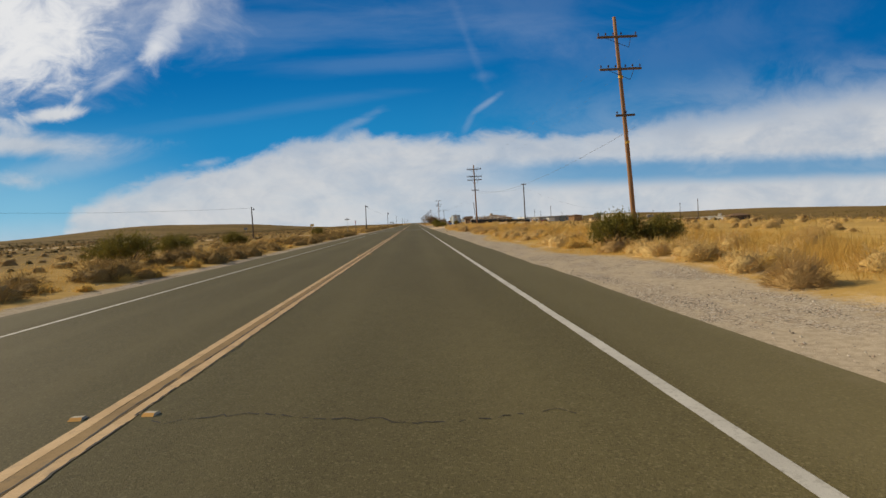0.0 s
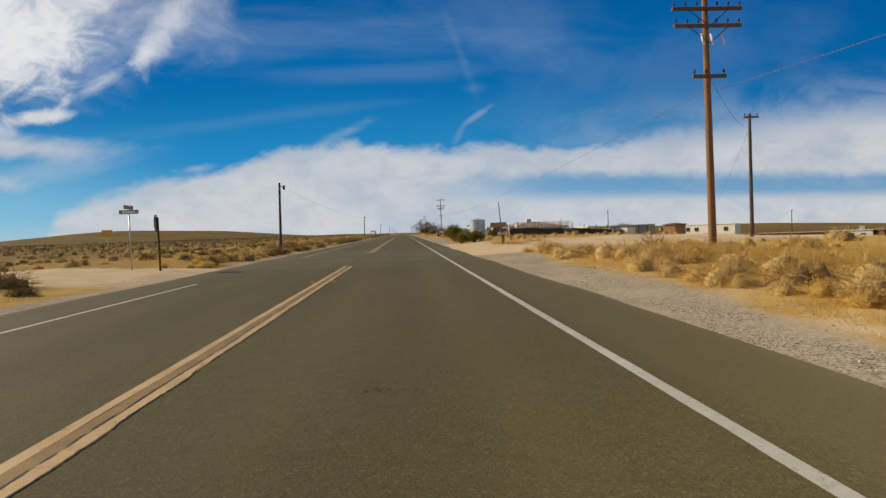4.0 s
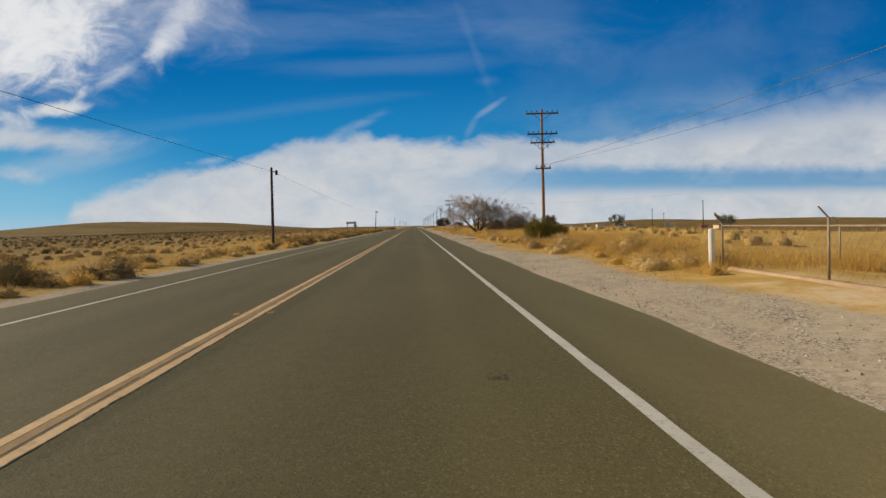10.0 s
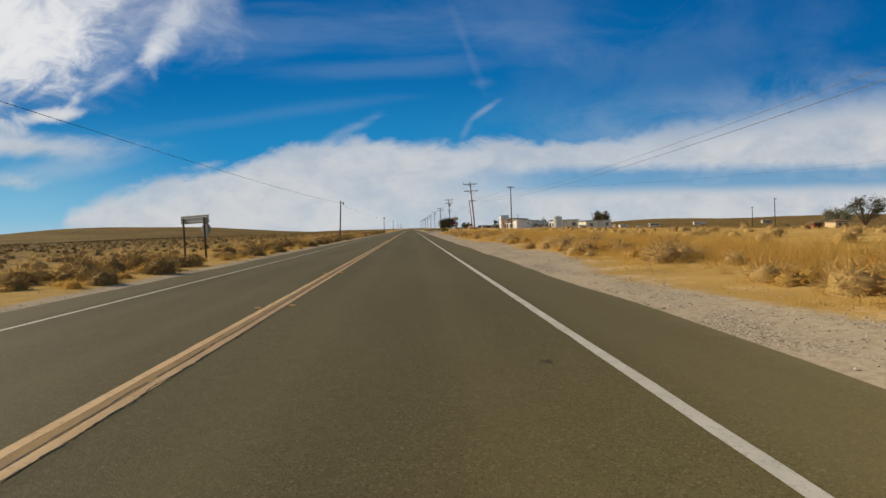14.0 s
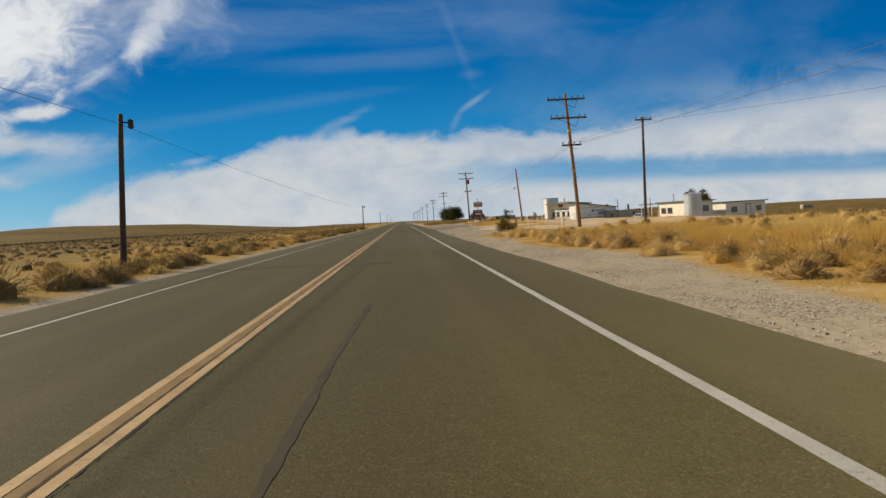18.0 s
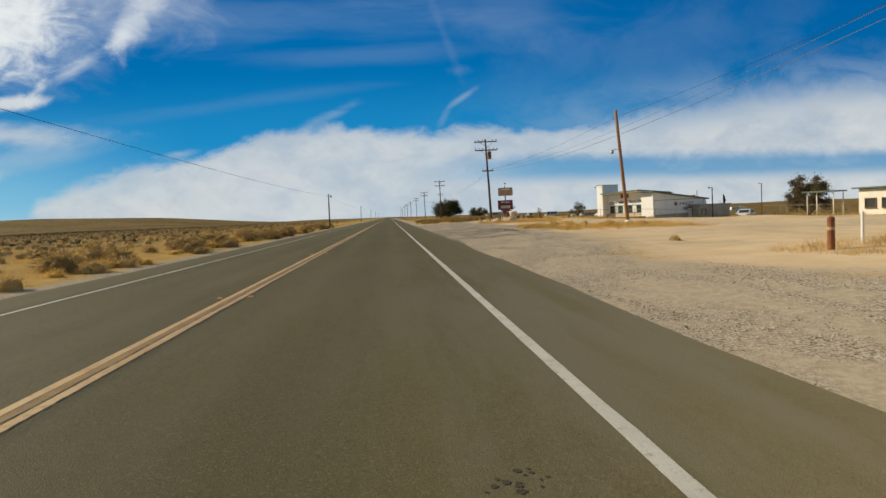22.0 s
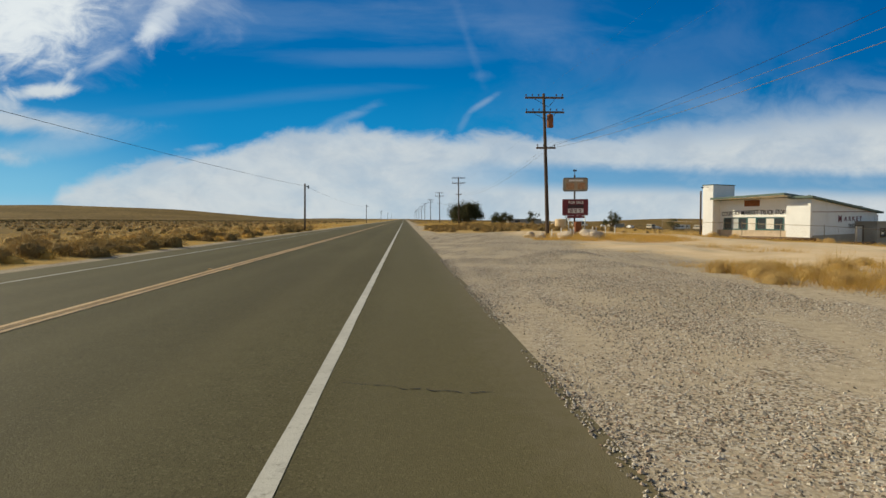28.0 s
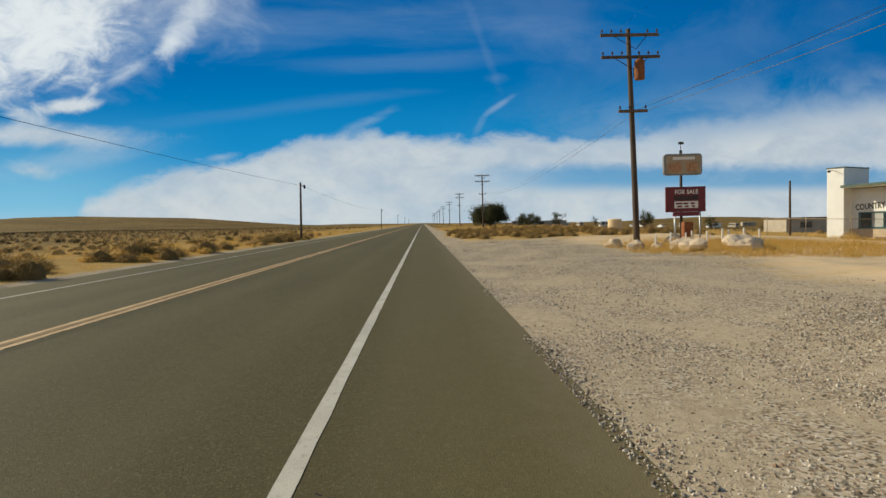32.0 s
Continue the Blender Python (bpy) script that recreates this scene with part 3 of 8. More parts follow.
def part(name, bm, mat, parent=None, label="", smooth_on=False):
    me = bpy.data.meshes.new(name)
    bmesh.ops.recalc_face_normals(bm, faces=bm.faces)
    bm.to_mesh(me)
    bm.free()
    if smooth_on:
        me.polygons.foreach_set("use_smooth", [True] * len(me.polygons))
    me.materials.append(mat)
    ob = new(name, me)
    if parent is not None:
        ob.parent = parent
    if label:
        tagged(ob, label)
    return ob


def add_box(bm, x0, x1, y0, y1, z0, z1, bevel=0.0, m=None):
    r = bmesh.ops.create_cube(bm, size=1.0)
    vs = r["verts"]
    for v in vs:
        v.co = Vector((x0 + (v.co.x + 0.5) * (x1 - x0), y0 + (v.co.y + 0.5) * (y1 - y0), z0 + (v.co.z + 0.5) * (z1 - z0)))
    if bevel:
        es = list({e for v in vs for e in v.link_edges})
        r2 = bmesh.ops.bevel(bm, geom=es, offset=bevel, segments=1, affect="EDGES")
        vs = list({v for f in r2["faces"] for v in f.verts} | {v for v in vs if v.is_valid})
    if m is not None:
        bmesh.ops.transform(bm, matrix=m, verts=vs)
    return vs


def box(name, x0, x1, y0, y1, z0, z1, mat, parent=None, label="", bevel=0.0, m=None):
    bm = bmesh.new()
    add_box(bm, x0, x1, y0, y1, z0, z1, bevel, m)
    return part(name, bm, mat, parent, label)


def add_tube(bm, pts, radii, sides=8, caps=True):
    """A round bar through the points, thick as the radii say."""
    rings = []
    n = len(pts)
    for i, p in enumerate(pts):
        p = Vector(p)
        d = (Vector(pts[min(i + 1, n - 1)]) - Vector(pts[max(i - 1, 0)])).normalized()
        ref = Vector((0, 0, 1)) if abs(d.z) < 0.9 else Vector((1, 0, 0))
        a = d.cross(ref).normalized()
        b = d.cross(a)
        r = radii[i] if isinstance(radii, (list, tuple)) else radii
        rings.append([bm.verts.new(p + a * (r * math.cos(k * math.tau / sides)) + b * (r * math.sin(k * math.tau / sides))) for k in range(sides)])
    for i in range(n - 1):
        for k in range(sides):
            bm.faces.new((rings[i][k], rings[i][(k + 1) % sides], rings[i + 1][(k + 1) % sides], rings[i + 1][k]))
    if caps:
        bm.faces.new(rings[0]), bm.faces.new(rings[-1])


def tube(name, pts, radii, mat, parent=None, label="", sides=8, caps=True):
    bm = bmesh.new()
    add_tube(bm, pts, radii, sides, caps)
    return part(name, bm, mat, parent, label, sides > 5)


def lathe(name, profile, mat, parent=None, label="", sides=24, at=(0, 0, 0)):
    """A turned body from (radius, height) pairs."""
    bm = bmesh.new()
    rings = []
    for r, z in profile:
        rings.append([bm.verts.new((at[0] + r * math.cos(k * math.tau / sides), at[1] + r * math.sin(k * math.tau / sides), at[2] + z)) for k in range(sides)])
    for i in range(len(rings) - 1):
        for k in range(sides):
            bm.faces.new((rings[i][k], rings[i][(k + 1) % sides], rings[i + 1][(k + 1) % sides], rings[i + 1][k]))
    bm.faces.new(rings[0]), bm.faces.new(rings[-1])
    return part(name, bm, mat, parent, label, False)


def thing(name, x, y, z, label, category, group="", turn=0.0, kind=""):
    e = new(name)
    e.matrix_world = pose(x, y, z, 0, 0, turn)
    e.empty_display_size = 0.2
    return tagged(e, label, category, group, kind)


# ---- the lie of the land ----
CROWN = 0.0139
RIGHT_EDGE, LEFT_EDGE = 5.85, -6.0
HILLS = [(-660, 1500, 190, 300, 27), (-430, 1580, 130, 300, 13), (-900, 1600, 160, 300, 8), (-180, 2500, 300, 400, 3), (555, 1500, 130, 300, 10), (940, 1500, 190, 300, 9), (740, 1550, 200, 300, 3), (1300, 1600, 220, 300, 3)]


def land(x, y):
    """Height of the ground, for numpy arrays."""
    x, y = np.asarray(x, float), np.asarray(y, float)
    ax = np.abs(x)
    r = -CROWN * 6.1 + 0.15 * np.clip((ax - 6.5) / 4, 0, 1) - 0.05 * np.maximum(0, np.minimum(ax, 140) - 22) * np.clip((ax - 22) / 20, 0, 1) - 0.02 * np.maximum(0, ax - 140)
    l = -CROWN * 6.1 + 0.26 * np.clip((ax - 6.5) / 4, 0, 1) + 0.008 * np.maximum(0, ax - 12) * np.clip((ax - 12) / 20, 0, 1)
    z = np.where(x >= 0, r, l)
    z = np.where(ax < 5.7, -CROWN * ax - 0.035 + 0.0 * ax, z)
    for hx, hy, sx, sy, hh in HILLS:
        z = z + hh * np.exp(-((x - hx) / sx) ** 2 - ((y - hy) / sy) ** 2) * np.clip((ax - 30) / 200, 0, 1)
    dip = 0.36 * np.clip((x - 10.8) / 4, 0, 1) * np.clip((y - 160) / 10, 0, 1) * np.clip((222 - y) / 8, 0, 1) * np.clip((60 - x) / 20, 0, 1) * (1 + 0.9 * np.clip((x - 15) / 10, 0, 1))
    z = z - dip
    z = z - 0.35 * np.clip((x - 20) / 10, 0, 1) * np.clip((y - 415) / 15, 0, 1) * np.clip((485 - y) / 15, 0, 1) * np.clip((75 - x) / 15, 0, 1)
    bump = 0.045 * (np.sin(x * 0.9 + 1.3 * np.sin(y * 0.31)) + np.sin(y * 0.7 + 2.1 * np.sin(x * 0.23))) * np.clip((ax - 7.0) / 3, 0, 1)
    roll = 0.5 * np.sin(x * 0.021 + 2 * np.sin(y * 0.008)) * np.clip((ax - 40) / 80, 0, 1)
    return z + bump + roll


def ground_z(x, y):
    return float(land(x, y))


def soft(v, lo, hi):
    return np.clip((v - lo) / (hi - lo), 0, 1)


def zones(x, y):
    """Gravel, bare sand and open scrub, each 0 to 1."""
    x, y = np.asarray(x, float), np.asarray(y, float)
    ax = np.abs(x)
    g_edge = 7.6 + 0.5 * np.sin(y * 0.13) + 0.35 * np.sin(y * 0.41 + 1)
    grav = np.where(x > 0, 1 - soft(x, g_edge - 0.4, g_edge + 0.7), 1 - soft(ax, 6.3, 7.0))
    lot = soft(y, 374, 379) * (1 - soft(y, 447, 462)) * (1 - soft(x, 27, 31)) * (x > 0)
    lot_edge = 8.0 + 3.6 * soft(y, 400, 411) + 0.8 * np.sin(y * 0.35)
    lot_grav = lot * (1 - soft(x, lot_edge, lot_edge + 4.0))
    yard = soft(y, 178, 182) * (1 - soft(y, 205, 209)) * (1 - soft(x, 30, 38)) * (x > 0) * soft(x, 6.5, 8)
    drive = soft(y, 108, 112) * (1 - soft(y, 134 + 0.15 * (x - 8), 138 + 0.15 * (x - 8))) * (1 - soft(x, 40, 60)) * (x > 0)
    side = soft(y, 98, 101) * (1 - soft(y, 107, 110)) * (x < -6) * (1 - soft(ax, 120, 200))
    verge = soft(x, g_edge - 0.5, g_edge + 0.3) * (1 - soft(x, g_edge + 0.6, g_edge + 1.6)) * 0.45
    sand = np.clip(np.maximum.reduce([lot * (1 - 0.7 * lot_grav), yard * 0.47, drive, side, verge]), 0, 1)
    grav = np.clip(np.maximum(grav * (1 - drive * 0.8) * (1 - side), lot_grav), 0, 1)
    far = np.where(x < 0, soft(ax, 7, 30) * 0.8 + 0.2 * soft(ax, 30, 90), soft(np.hypot(x, np.maximum(0, y - 430)), 60, 160)) * (1 - lot)
    return grav, sand, far


def grow_axis(near, step, first, last):
    xs, s, v = [], step, near
    while v < last:
        xs.append(v)
        if v >= first:
            s *= 1.09
        v += s
    xs.append(last)
    return xs


def build_ground():
    right = grow_axis(0.0, 0.8, 42.0, 3600.0)
    xs = np.array([-v for v in right[:0:-1]] + right)
    ys = np.array([-70.0 + 1.7 * i for i in range(int(600 / 1.7))] + grow_axis(-70 + 1.7 * int(600 / 1.7), 1.8, 540, 4700))
    gx, gy = np.meshgrid(xs, ys)
    gz = land(gx, gy)
    nx, ny = len(xs), len(ys)
    co = np.stack([gx, gy, gz], -1).reshape(-1, 3)
    i = np.arange(nx * ny).reshape(ny, nx)
    f = np.stack([i[:-1, :-1], i[:-1, 1:], i[1:, 1:], i[1:, :-1]], -1).reshape(-1, 4)
    me = bpy.data.meshes.new("ground")
    me.vertices.add(len(co)), me.loops.add(f.size), me.polygons.add(len(f))
    me.vertices.foreach_set("co", co.ravel())
    me.loops.foreach_set("vertex_index", f.ravel().astype(np.int32))
    me.polygons.foreach_set("loop_start", np.arange(0, f.size, 4, dtype=np.int32))
    me.polygons.foreach_set("use_smooth", np.ones(len(f), bool))
    me.update()
    g, s, far = zones(gx.ravel(), gy.ravel())
    at = me.attributes.new("zone", "FLOAT_COLOR", "POINT")
    at.data.foreach_set("color", np.stack([g, s, far, np.ones_like(g)], -1).ravel().astype(np.float32))
    me.materials.append(M_GROUND)
    ob = new("ground", me)
    return tagged(ob, "desert ground of sand, gravel and dry scrub", "ground", kind="structure")


build_ground()


def build_road():
    ys = [-70 + 1.5 * i for i in range(400)] + grow_axis(530, 2.0, 560, 4600)
    verts, faces = [], []
    for y in ys:
        wl = LEFT_EDGE + 0.06 * math.sin(y * 0.7) + 0.05 * noise.noise((3.1, y * 0.9, 0)) + 0.04 * noise.noise((9, y * 3, 0))
        wr = RIGHT_EDGE + 0.34 * min(1.0, max(0.0, (y - 395) / 15)) + 0.05 * math.sin(y * 0.5) + 0.06 * noise.noise((1.7, y * 0.9, 0)) + 0.05 * noise.noise((5, y * 3, 0)) + 0.03 * noise.noise((9, y * 9, 0))
        if y > 385:
            wr += 0.12
        row = [(wl - 0.10, -0.10), (wl, -0.005), (-4.0, 0), (-2.0, 0), (0, 0), (2.0, 0), (4.2, 0), (wr, -0.005), (wr + 0.10, -0.10)]
        for x, dz in row:
            verts.append((x, y, -CROWN * abs(x) + dz))
    k = 9
    for j in range(len(ys) - 1):
        for i in range(k - 1):
            a = j * k + i
            faces.append((a, a + 1, a + k + 1, a + k))
    ob = mesh_obj("road", verts, faces, M_ASPHALT, smooth_on=False)
    tagged(ob, "worn grey-brown asphalt two-lane road", "road", kind="structure")


build_road()


def stripe(name, x, width, spans, mat, label):
    """A painted line, 4 mm thick, with slightly broken edges."""
    verts, faces = [], []
    for y0, y1 in spans:
        ys, y = [], y0
        while y < y1:
            ys.append(y)
            y += 0.5 if y < 470 else 6.0
        ys.append(y1)
        b = len(verts)
        for y in ys:
            e0, e1 = 0.012 * noise.noise((x, y * 2.3, 0)), 0.012 * noise.noise((x, y * 2.3, 7))
            for xx in (x - width / 2 + e0, x + width / 2 + e1):
                verts.append((xx, y, -CROWN * abs(xx) + 0.004))
        for i in range(len(ys) - 1):
            a = b + 2 * i
            faces.append((a, a + 1, a + 3, a + 2))
    tagged(mesh_obj(name, verts, faces, mat), label, "road marking", kind="structure")


stripe("centre_line", -0.122, 0.105, [(-60, 104.0), (119.0, 2600)], M_YELLOW, "faded yellow double centre line")
stripe("centre_line", 0.122, 0.105, [(-60, 104.0), (119.0, 2600)], M_YELLOW, "faded yellow double centre line")
stripe("centre_strip", 0.0, 0.128, [(-60, 104.0), (119.0, 2600)], M_FILL, "worn brown strip between the yellow lines")
stripe("edge_line", 4.21, 0.125, [(-60, 2600)], M_WHITE_LINE, "white edge line along the shoulder")
stripe("edge_line", -4.08, 0.105, [(-60, 99.0), (117.0, 2600)], M_WHITE_LINE, "thin white edge line of the far lane")

# ---- poles and wires ----
def crossarm(pole, z, length, off=0.0, insul=3, brace=True, label=""):
    """A wooden arm across the pole with its pin insulators."""
    arm = box("crossarm", -length / 2 + off, length / 2 + off, -0.20, -0.09, z - 0.06, z + 0.06, M_ARM, pole, label, 0.01)
    for s in (-1, 1):
        for k in range(insul):
            x = off + s * (length / 2 - 0.08 - k * 0.42)
            if abs(x) < 0.12:
                continue
            lathe("insulator", [(0.012, 0), (0.012, 0.06), (0.05, 0.07), (0.055, 0.11), (0.03, 0.13), (0.045, 0.15), (0.02, 0.19)], M_INSUL, arm, "", 6, (x, -0.145, z + 0.06))
        if brace:
            tube("brace", [(off + s * 0.75, -0.205, z - 0.05), (0, -0.17, z - 0.62)], 0.015, M_STEEL_DARK, pole, "", 4)
    return arm


def utility_pole(x, y, h, arms, mat=M_POLE, r=0.145, lean=(0.0, 0.0), label="tall wooden utility pole with crossarms in dry grass", extra=None, turn=0.0, group="utility poles"):
    p = thing("utility_pole", x, y, ground_z(x, y) - 0.02, label, "utility pole", group, turn)
    n = 9
    pts = [(lean[0] * (k / n) ** 1.2, lean[1] * k / n, -0.4 + (h + 0.4) * k / n) for k in range(n + 1)]
    tube("shaft", pts, [r * (1 - 0.36 * k / n) for k in range(n + 1)], mat, p, "", 12)
    for z, ln, ins in arms:
        a = crossarm(p, z, ln, lean[0] * (z / h) ** 1.2, ins, ln > 1.6)
        a.location.y = lean[1] * z / h
    for k in range(7):
        tube("step_bolt", [(lean[0] * 0.3, 0, 2.6 + 0.5 * k), ((-1) ** k * 0.26 + lean[0] * 0.3, 0, 2.6 + 0.5 * k)], 0.011, M_STEEL_DARK, p, "", 4) if extra == "steps" else None
    if extra in ("band", "steps"):
        for z in (0.42 * h, 0.72 * h):
            lathe("band", [(r * 0.93, 0), (r * 0.93, 0.14)], M_YSIGN, p, "yellow marker band", 12, (lean[0] * (z / h) ** 1.2, lean[1] * z / h, z))
    if extra == "transformer":
        z = 0.80 * h
        can = lathe("transformer", [(0.02, 0.0), (0.2, 0.0), (0.215, 0.04), (0.215, 0.78), (0.16, 0.86), (0.02, 0.88)], M_RUST, p, "rust-brown transformer can", 14, (0.05, -0.42, z - 0.4))
        lathe("bushing", [(0.03, 0), (0.05, 0.05), (0.03, 0.1), (0.045, 0.14), (0.015, 0.2)], M_INSUL, can, "", 8, (0.05, -0.42, z + 0.47))
        box("bracket", -0.1, 0.1, -0.24, -0.1, z - 0.25, z + 0.2, M_STEEL_DARK, p)
    if extra == "fuse":
        for k, xx in enumerate((-0.35, 0.0, 0.4)):
            tube("fuse_cutout", [(xx, -0.2, 0.73 * h), (xx + 0.06, -0.26, 0.73 * h - 0.42)], 0.035, M_SIGN_WHITE, p, "", 6)
    return p


STD = [(10.0, 2.5, 3), (8.75, 2.6, 3), (8.15, 2.5, 3), (6.35, 1.25, 2)]
utility_pole(15.05, 35.0, 12.3, [(11.15, 2.3, 3), (9.35, 2.4, 3), (6.75, 1.1, 2)], lean=(-0.72, 0), extra="band", label="tall orange-brown wooden utility pole behind a green bush")
utility_pole(13.5, 101.3, 10.75, STD, lean=(-0.1, 0), extra="fuse")
utility_pole(13.28, 241.0, 10.45, [(10.1, 2.7, 3), (8.45, 2.5, 3), (7.75, 2.0, 2), (5.65, 1.3, 2)], extra="fuse", lean=(0.05, 0))
utility_pole(14.72, 378.1, 9.45, [(9.05, 2.7, 3), (7.75, 2.6, 3), (5.85, 1.4, 2)], extra="steps", lean=(-0.62, 0), label="brown utility pole with yellow bands near a dirt lot")
utility_pole(14.55, 441.2, 9.5, [(9.2, 2.6, 3), (8.25, 2.6, 3), (5.9, 1.3, 2)], M_POLE_DARK, extra="transformer", lean=(-0.28, 0), label="dark utility pole with a rusty transformer beside a sign")
for k, yy in enumerate((513.9, 576.0, 638.0, 700.0, 764.0, 830.0, 900.0, 980.0)):
    utility_pole(15.6 + 0.1 * (k % 3), yy, 9.4, [(9.1, 2.6, 3), (8.1, 2.6, 3), (5.9, 1.2, 2)], M_POLE_DARK, label="dark wooden utility pole far along the road")


def service_pole(x, y, h, label, mat=M_POLE_DARK, arm=0.0, lean=(0.0, 0.0), r=0.13, extra=None):
    p = thing("service_pole", x, y, ground_z(x, y) - 0.02, label, "service pole", "service poles")
    n = 7
    pts = [(lean[0] * k / n, lean[1] * k / n, -0.3 + (h + 0.3) * k / n) for k in range(n + 1)]
    tube("shaft", pts, [r * (1 - 0.3 * k / n) for k in range(n + 1)], mat, p, "", 10)
    if arm:
        crossarm(p, h - 0.25, arm, lean[0], 2, False)
    if extra == "lamp":
        tube("lamp_arm", [(lean[0] * 0.62, -0.05, h * 0.655), (lean[0] * 0.62 - 0.3, -0.08, h * 0.665), (lean[0] * 0.62 - 0.55, -0.1, h * 0.655)], 0.022, M_GALV, p, "", 6)
        lathe("lamp_head", [(0.05, 0.1), (0.11, 0.02), (0.12, -0.06), (0.06, -0.16), (0.02, -0.17)], M_GALV, p, "grey yard-light head", 10, (lean[0] * 0.62 - 0.58, -0.1, h * 0.645))
        lathe("footing", [(0.32, -0.1), (0.34, 0.12), (0.22, 0.3), (0.1, 0.34)], M_STUCCO_W, p, "white concrete footing", 9)
    if extra == "bracket":
        tube("wire_bracket", [(lean[0], 0, h - 0.3), (lean[0] + 0.28, -0.06, h - 0.36)], 0.03, M_STEEL_DARK, p, "", 5)
        lathe("splice_case", [(0.02, 0), (0.10, 0.05), (0.10, 0.34), (0.02, 0.40)], M_BLACK, p, "", 10, (lean[0] + 0.40, -0.1, h - 0.62))
    return p


service_pole(25.2, 116.9, 8.1, "slim dark wooden pole with a short crossarm", arm=1.0)
service_pole(26.2, 215.3, 8.4, "slim dark wooden pole behind the yard", lean=(-0.7, 0))
service_pole(23.35, 386.5, 8.95, "dark wooden pole with a short crossarm in grass", arm=1.5, lean=(0.1, 0))
service_pole(18.1, 412.3, 7.3, "leaning brown wooden pole with a yard light and white footing", M_POLE, lean=(-0.6, 0), extra="lamp", r=0.125)
for x, y, h in ((92.0, 175.0, 7.5), (60.0, 235.0, 7.0), (118.0, 240.0, 8.5), (74.0, 330.0, 7.5), (96.0, 410.0, 8.0), (128.0, 470.0, 8.0), (41.0, 470.0, 5.5), (85.0, 520.0, 7.0), (33.0, 640.0, 6.0)):
    service_pole(x, y, h, "thin far wooden pole on the plain", arm=0.8 if h > 7.8 else 0.0)


def telephone_pole(x, y, h, lean=0.0):
    return service_pole(x, y, h, "dark wooden telephone pole on the verge", M_POLE_DARK, lean=(lean, 0), extra="bracket", r=0.125)


telephone_pole(-26.4, 104.8, 5.6)
LEFT_LINE = [(-8.5, 131.3, 6.0), (-8.6, 240.2, 6.25), (-9.0, 361.9, 6.1), (-7.1, 472.3, 5.7), (-7.3, 583.0, 5.9), (-7.3, 694.0, 5.9), (-7.3, 805.0, 5.9), (-7.3, 916.0, 5.9)]
for x, y, h in LEFT_LINE:
    telephone_pole(x, y, h, 0.45 if 350 < y < 370 else 0.15)


def wire(name, a, b, sag, r, label, mat=M_WIRE):
    a, b = Vector(a), Vector(b)
    n = 22
    pts = []
    for k in range(n + 1):
        s = k / n
        p = a.lerp(b, s)
        p.z -= sag * 4 * s * (1 - s)
        pts.append(p)
    o = tube(name, pts, r, mat, None, "", 4)
    return tagged(o, label, "overhead wire", "overhead wires")


for (x0, y0, h0), (x1, y1, h1) in zip(LEFT_LINE[:-1], LEFT_LINE[1:]):
    wire("telephone_wire", (x0 + 0.15, y0, ground_z(x0, y0) + h0 - 0.3), (x1 + 0.15, y1, ground_z(x1, y1) + h1 - 0.3), 0.75, 0.009, "black telephone cable sagging between poles")
wire("telephone_wire", (-26.4, 104.8, ground_z(-26.4, 104.8) + 5.4), (-60.0, 60.0, ground_z(-60, 60) + 5.6), 0.6, 0.012, "thin black cable leading into the plain")
RP = [(15.0, 35.2, 10.5), (13.5, 101.3, 10.7), (13.28, 241.0, 10.4), (14.45, 378.1, 9.4), (14.55, 441.2, 9.5), (15.6, 513.9, 9.4), (15.7, 576.0, 9.4), (15.8, 638.0, 9.4)]
for (x0, y0, h0), (x1, y1, h1) in zip(RP[:-1], RP[1:]):
    for dx in (-1.1, 1.1):
        wire("power_line", (x0 + dx, y0, ground_z(x0, y0) + h0 - 0.35), (x1 + dx, y1, ground_z(x1, y1) + h1 - 0.35), 0.9, 0.0018, "thin power conductor between utility poles", M_CABLE)
    sag = 2.0 if y0 == 241.0 else 1.2
    wire("power_line", (x0 + 0.4, y0, ground_z(x0, y0) + 6.1), (x1 + 0.4, y1, ground_z(x1, y1) + 5.9), sag, 0.009, "power cable between the lower arms", M_CABLE)
    if 200 < y0 < 480:
        wire("power_line", (x0 + 0.4, y0, ground_z(x0, y0) + 6.4), (x1 + 0.4, y1, ground_z(x1, y1) + 6.2), sag, 0.006, "second power cable above the lower arms", M_CABLE)
wire("service_drop", (13.5, 101.2, 6.4), (25.2, 116.9, 7.2), 0.5, 0.007, "service wire to a slim pole")
wire("service_drop", (25.2, 116.9, 7.2), (68.0, 198.0, 2.6), 1.0, 0.007, "service wire to the trailers")
wire("service_drop", (25.4, 215.3, 7.9), (13.3, 241.0, 5.9), 0.4, 0.007, "service wire to a slim pole")
wire("service_drop", (14.5, 378.1, 6.0), (17.7, 412.3, 6.9), 0.35, 0.007, "service wire over the lot")
wire("service_drop", (17.7, 412.3, 6.9), (14.6, 441.2, 6.0), 0.35, 0.007, "service wire over the lot")
wire("service_drop", (23.4, 386.5, 8.6), (14.5, 378.1, 6.1), 0.2, 0.007, "service wire to a slim pole")
wire("service_drop", (23.4, 386.5, 8.5), (60.0, 300.0, 6.0), 1.2, 0.007, "service wire leading back over the grass")

# ---- plants ----
def rng_for(seed):
    return np.random.RandomState(seed)


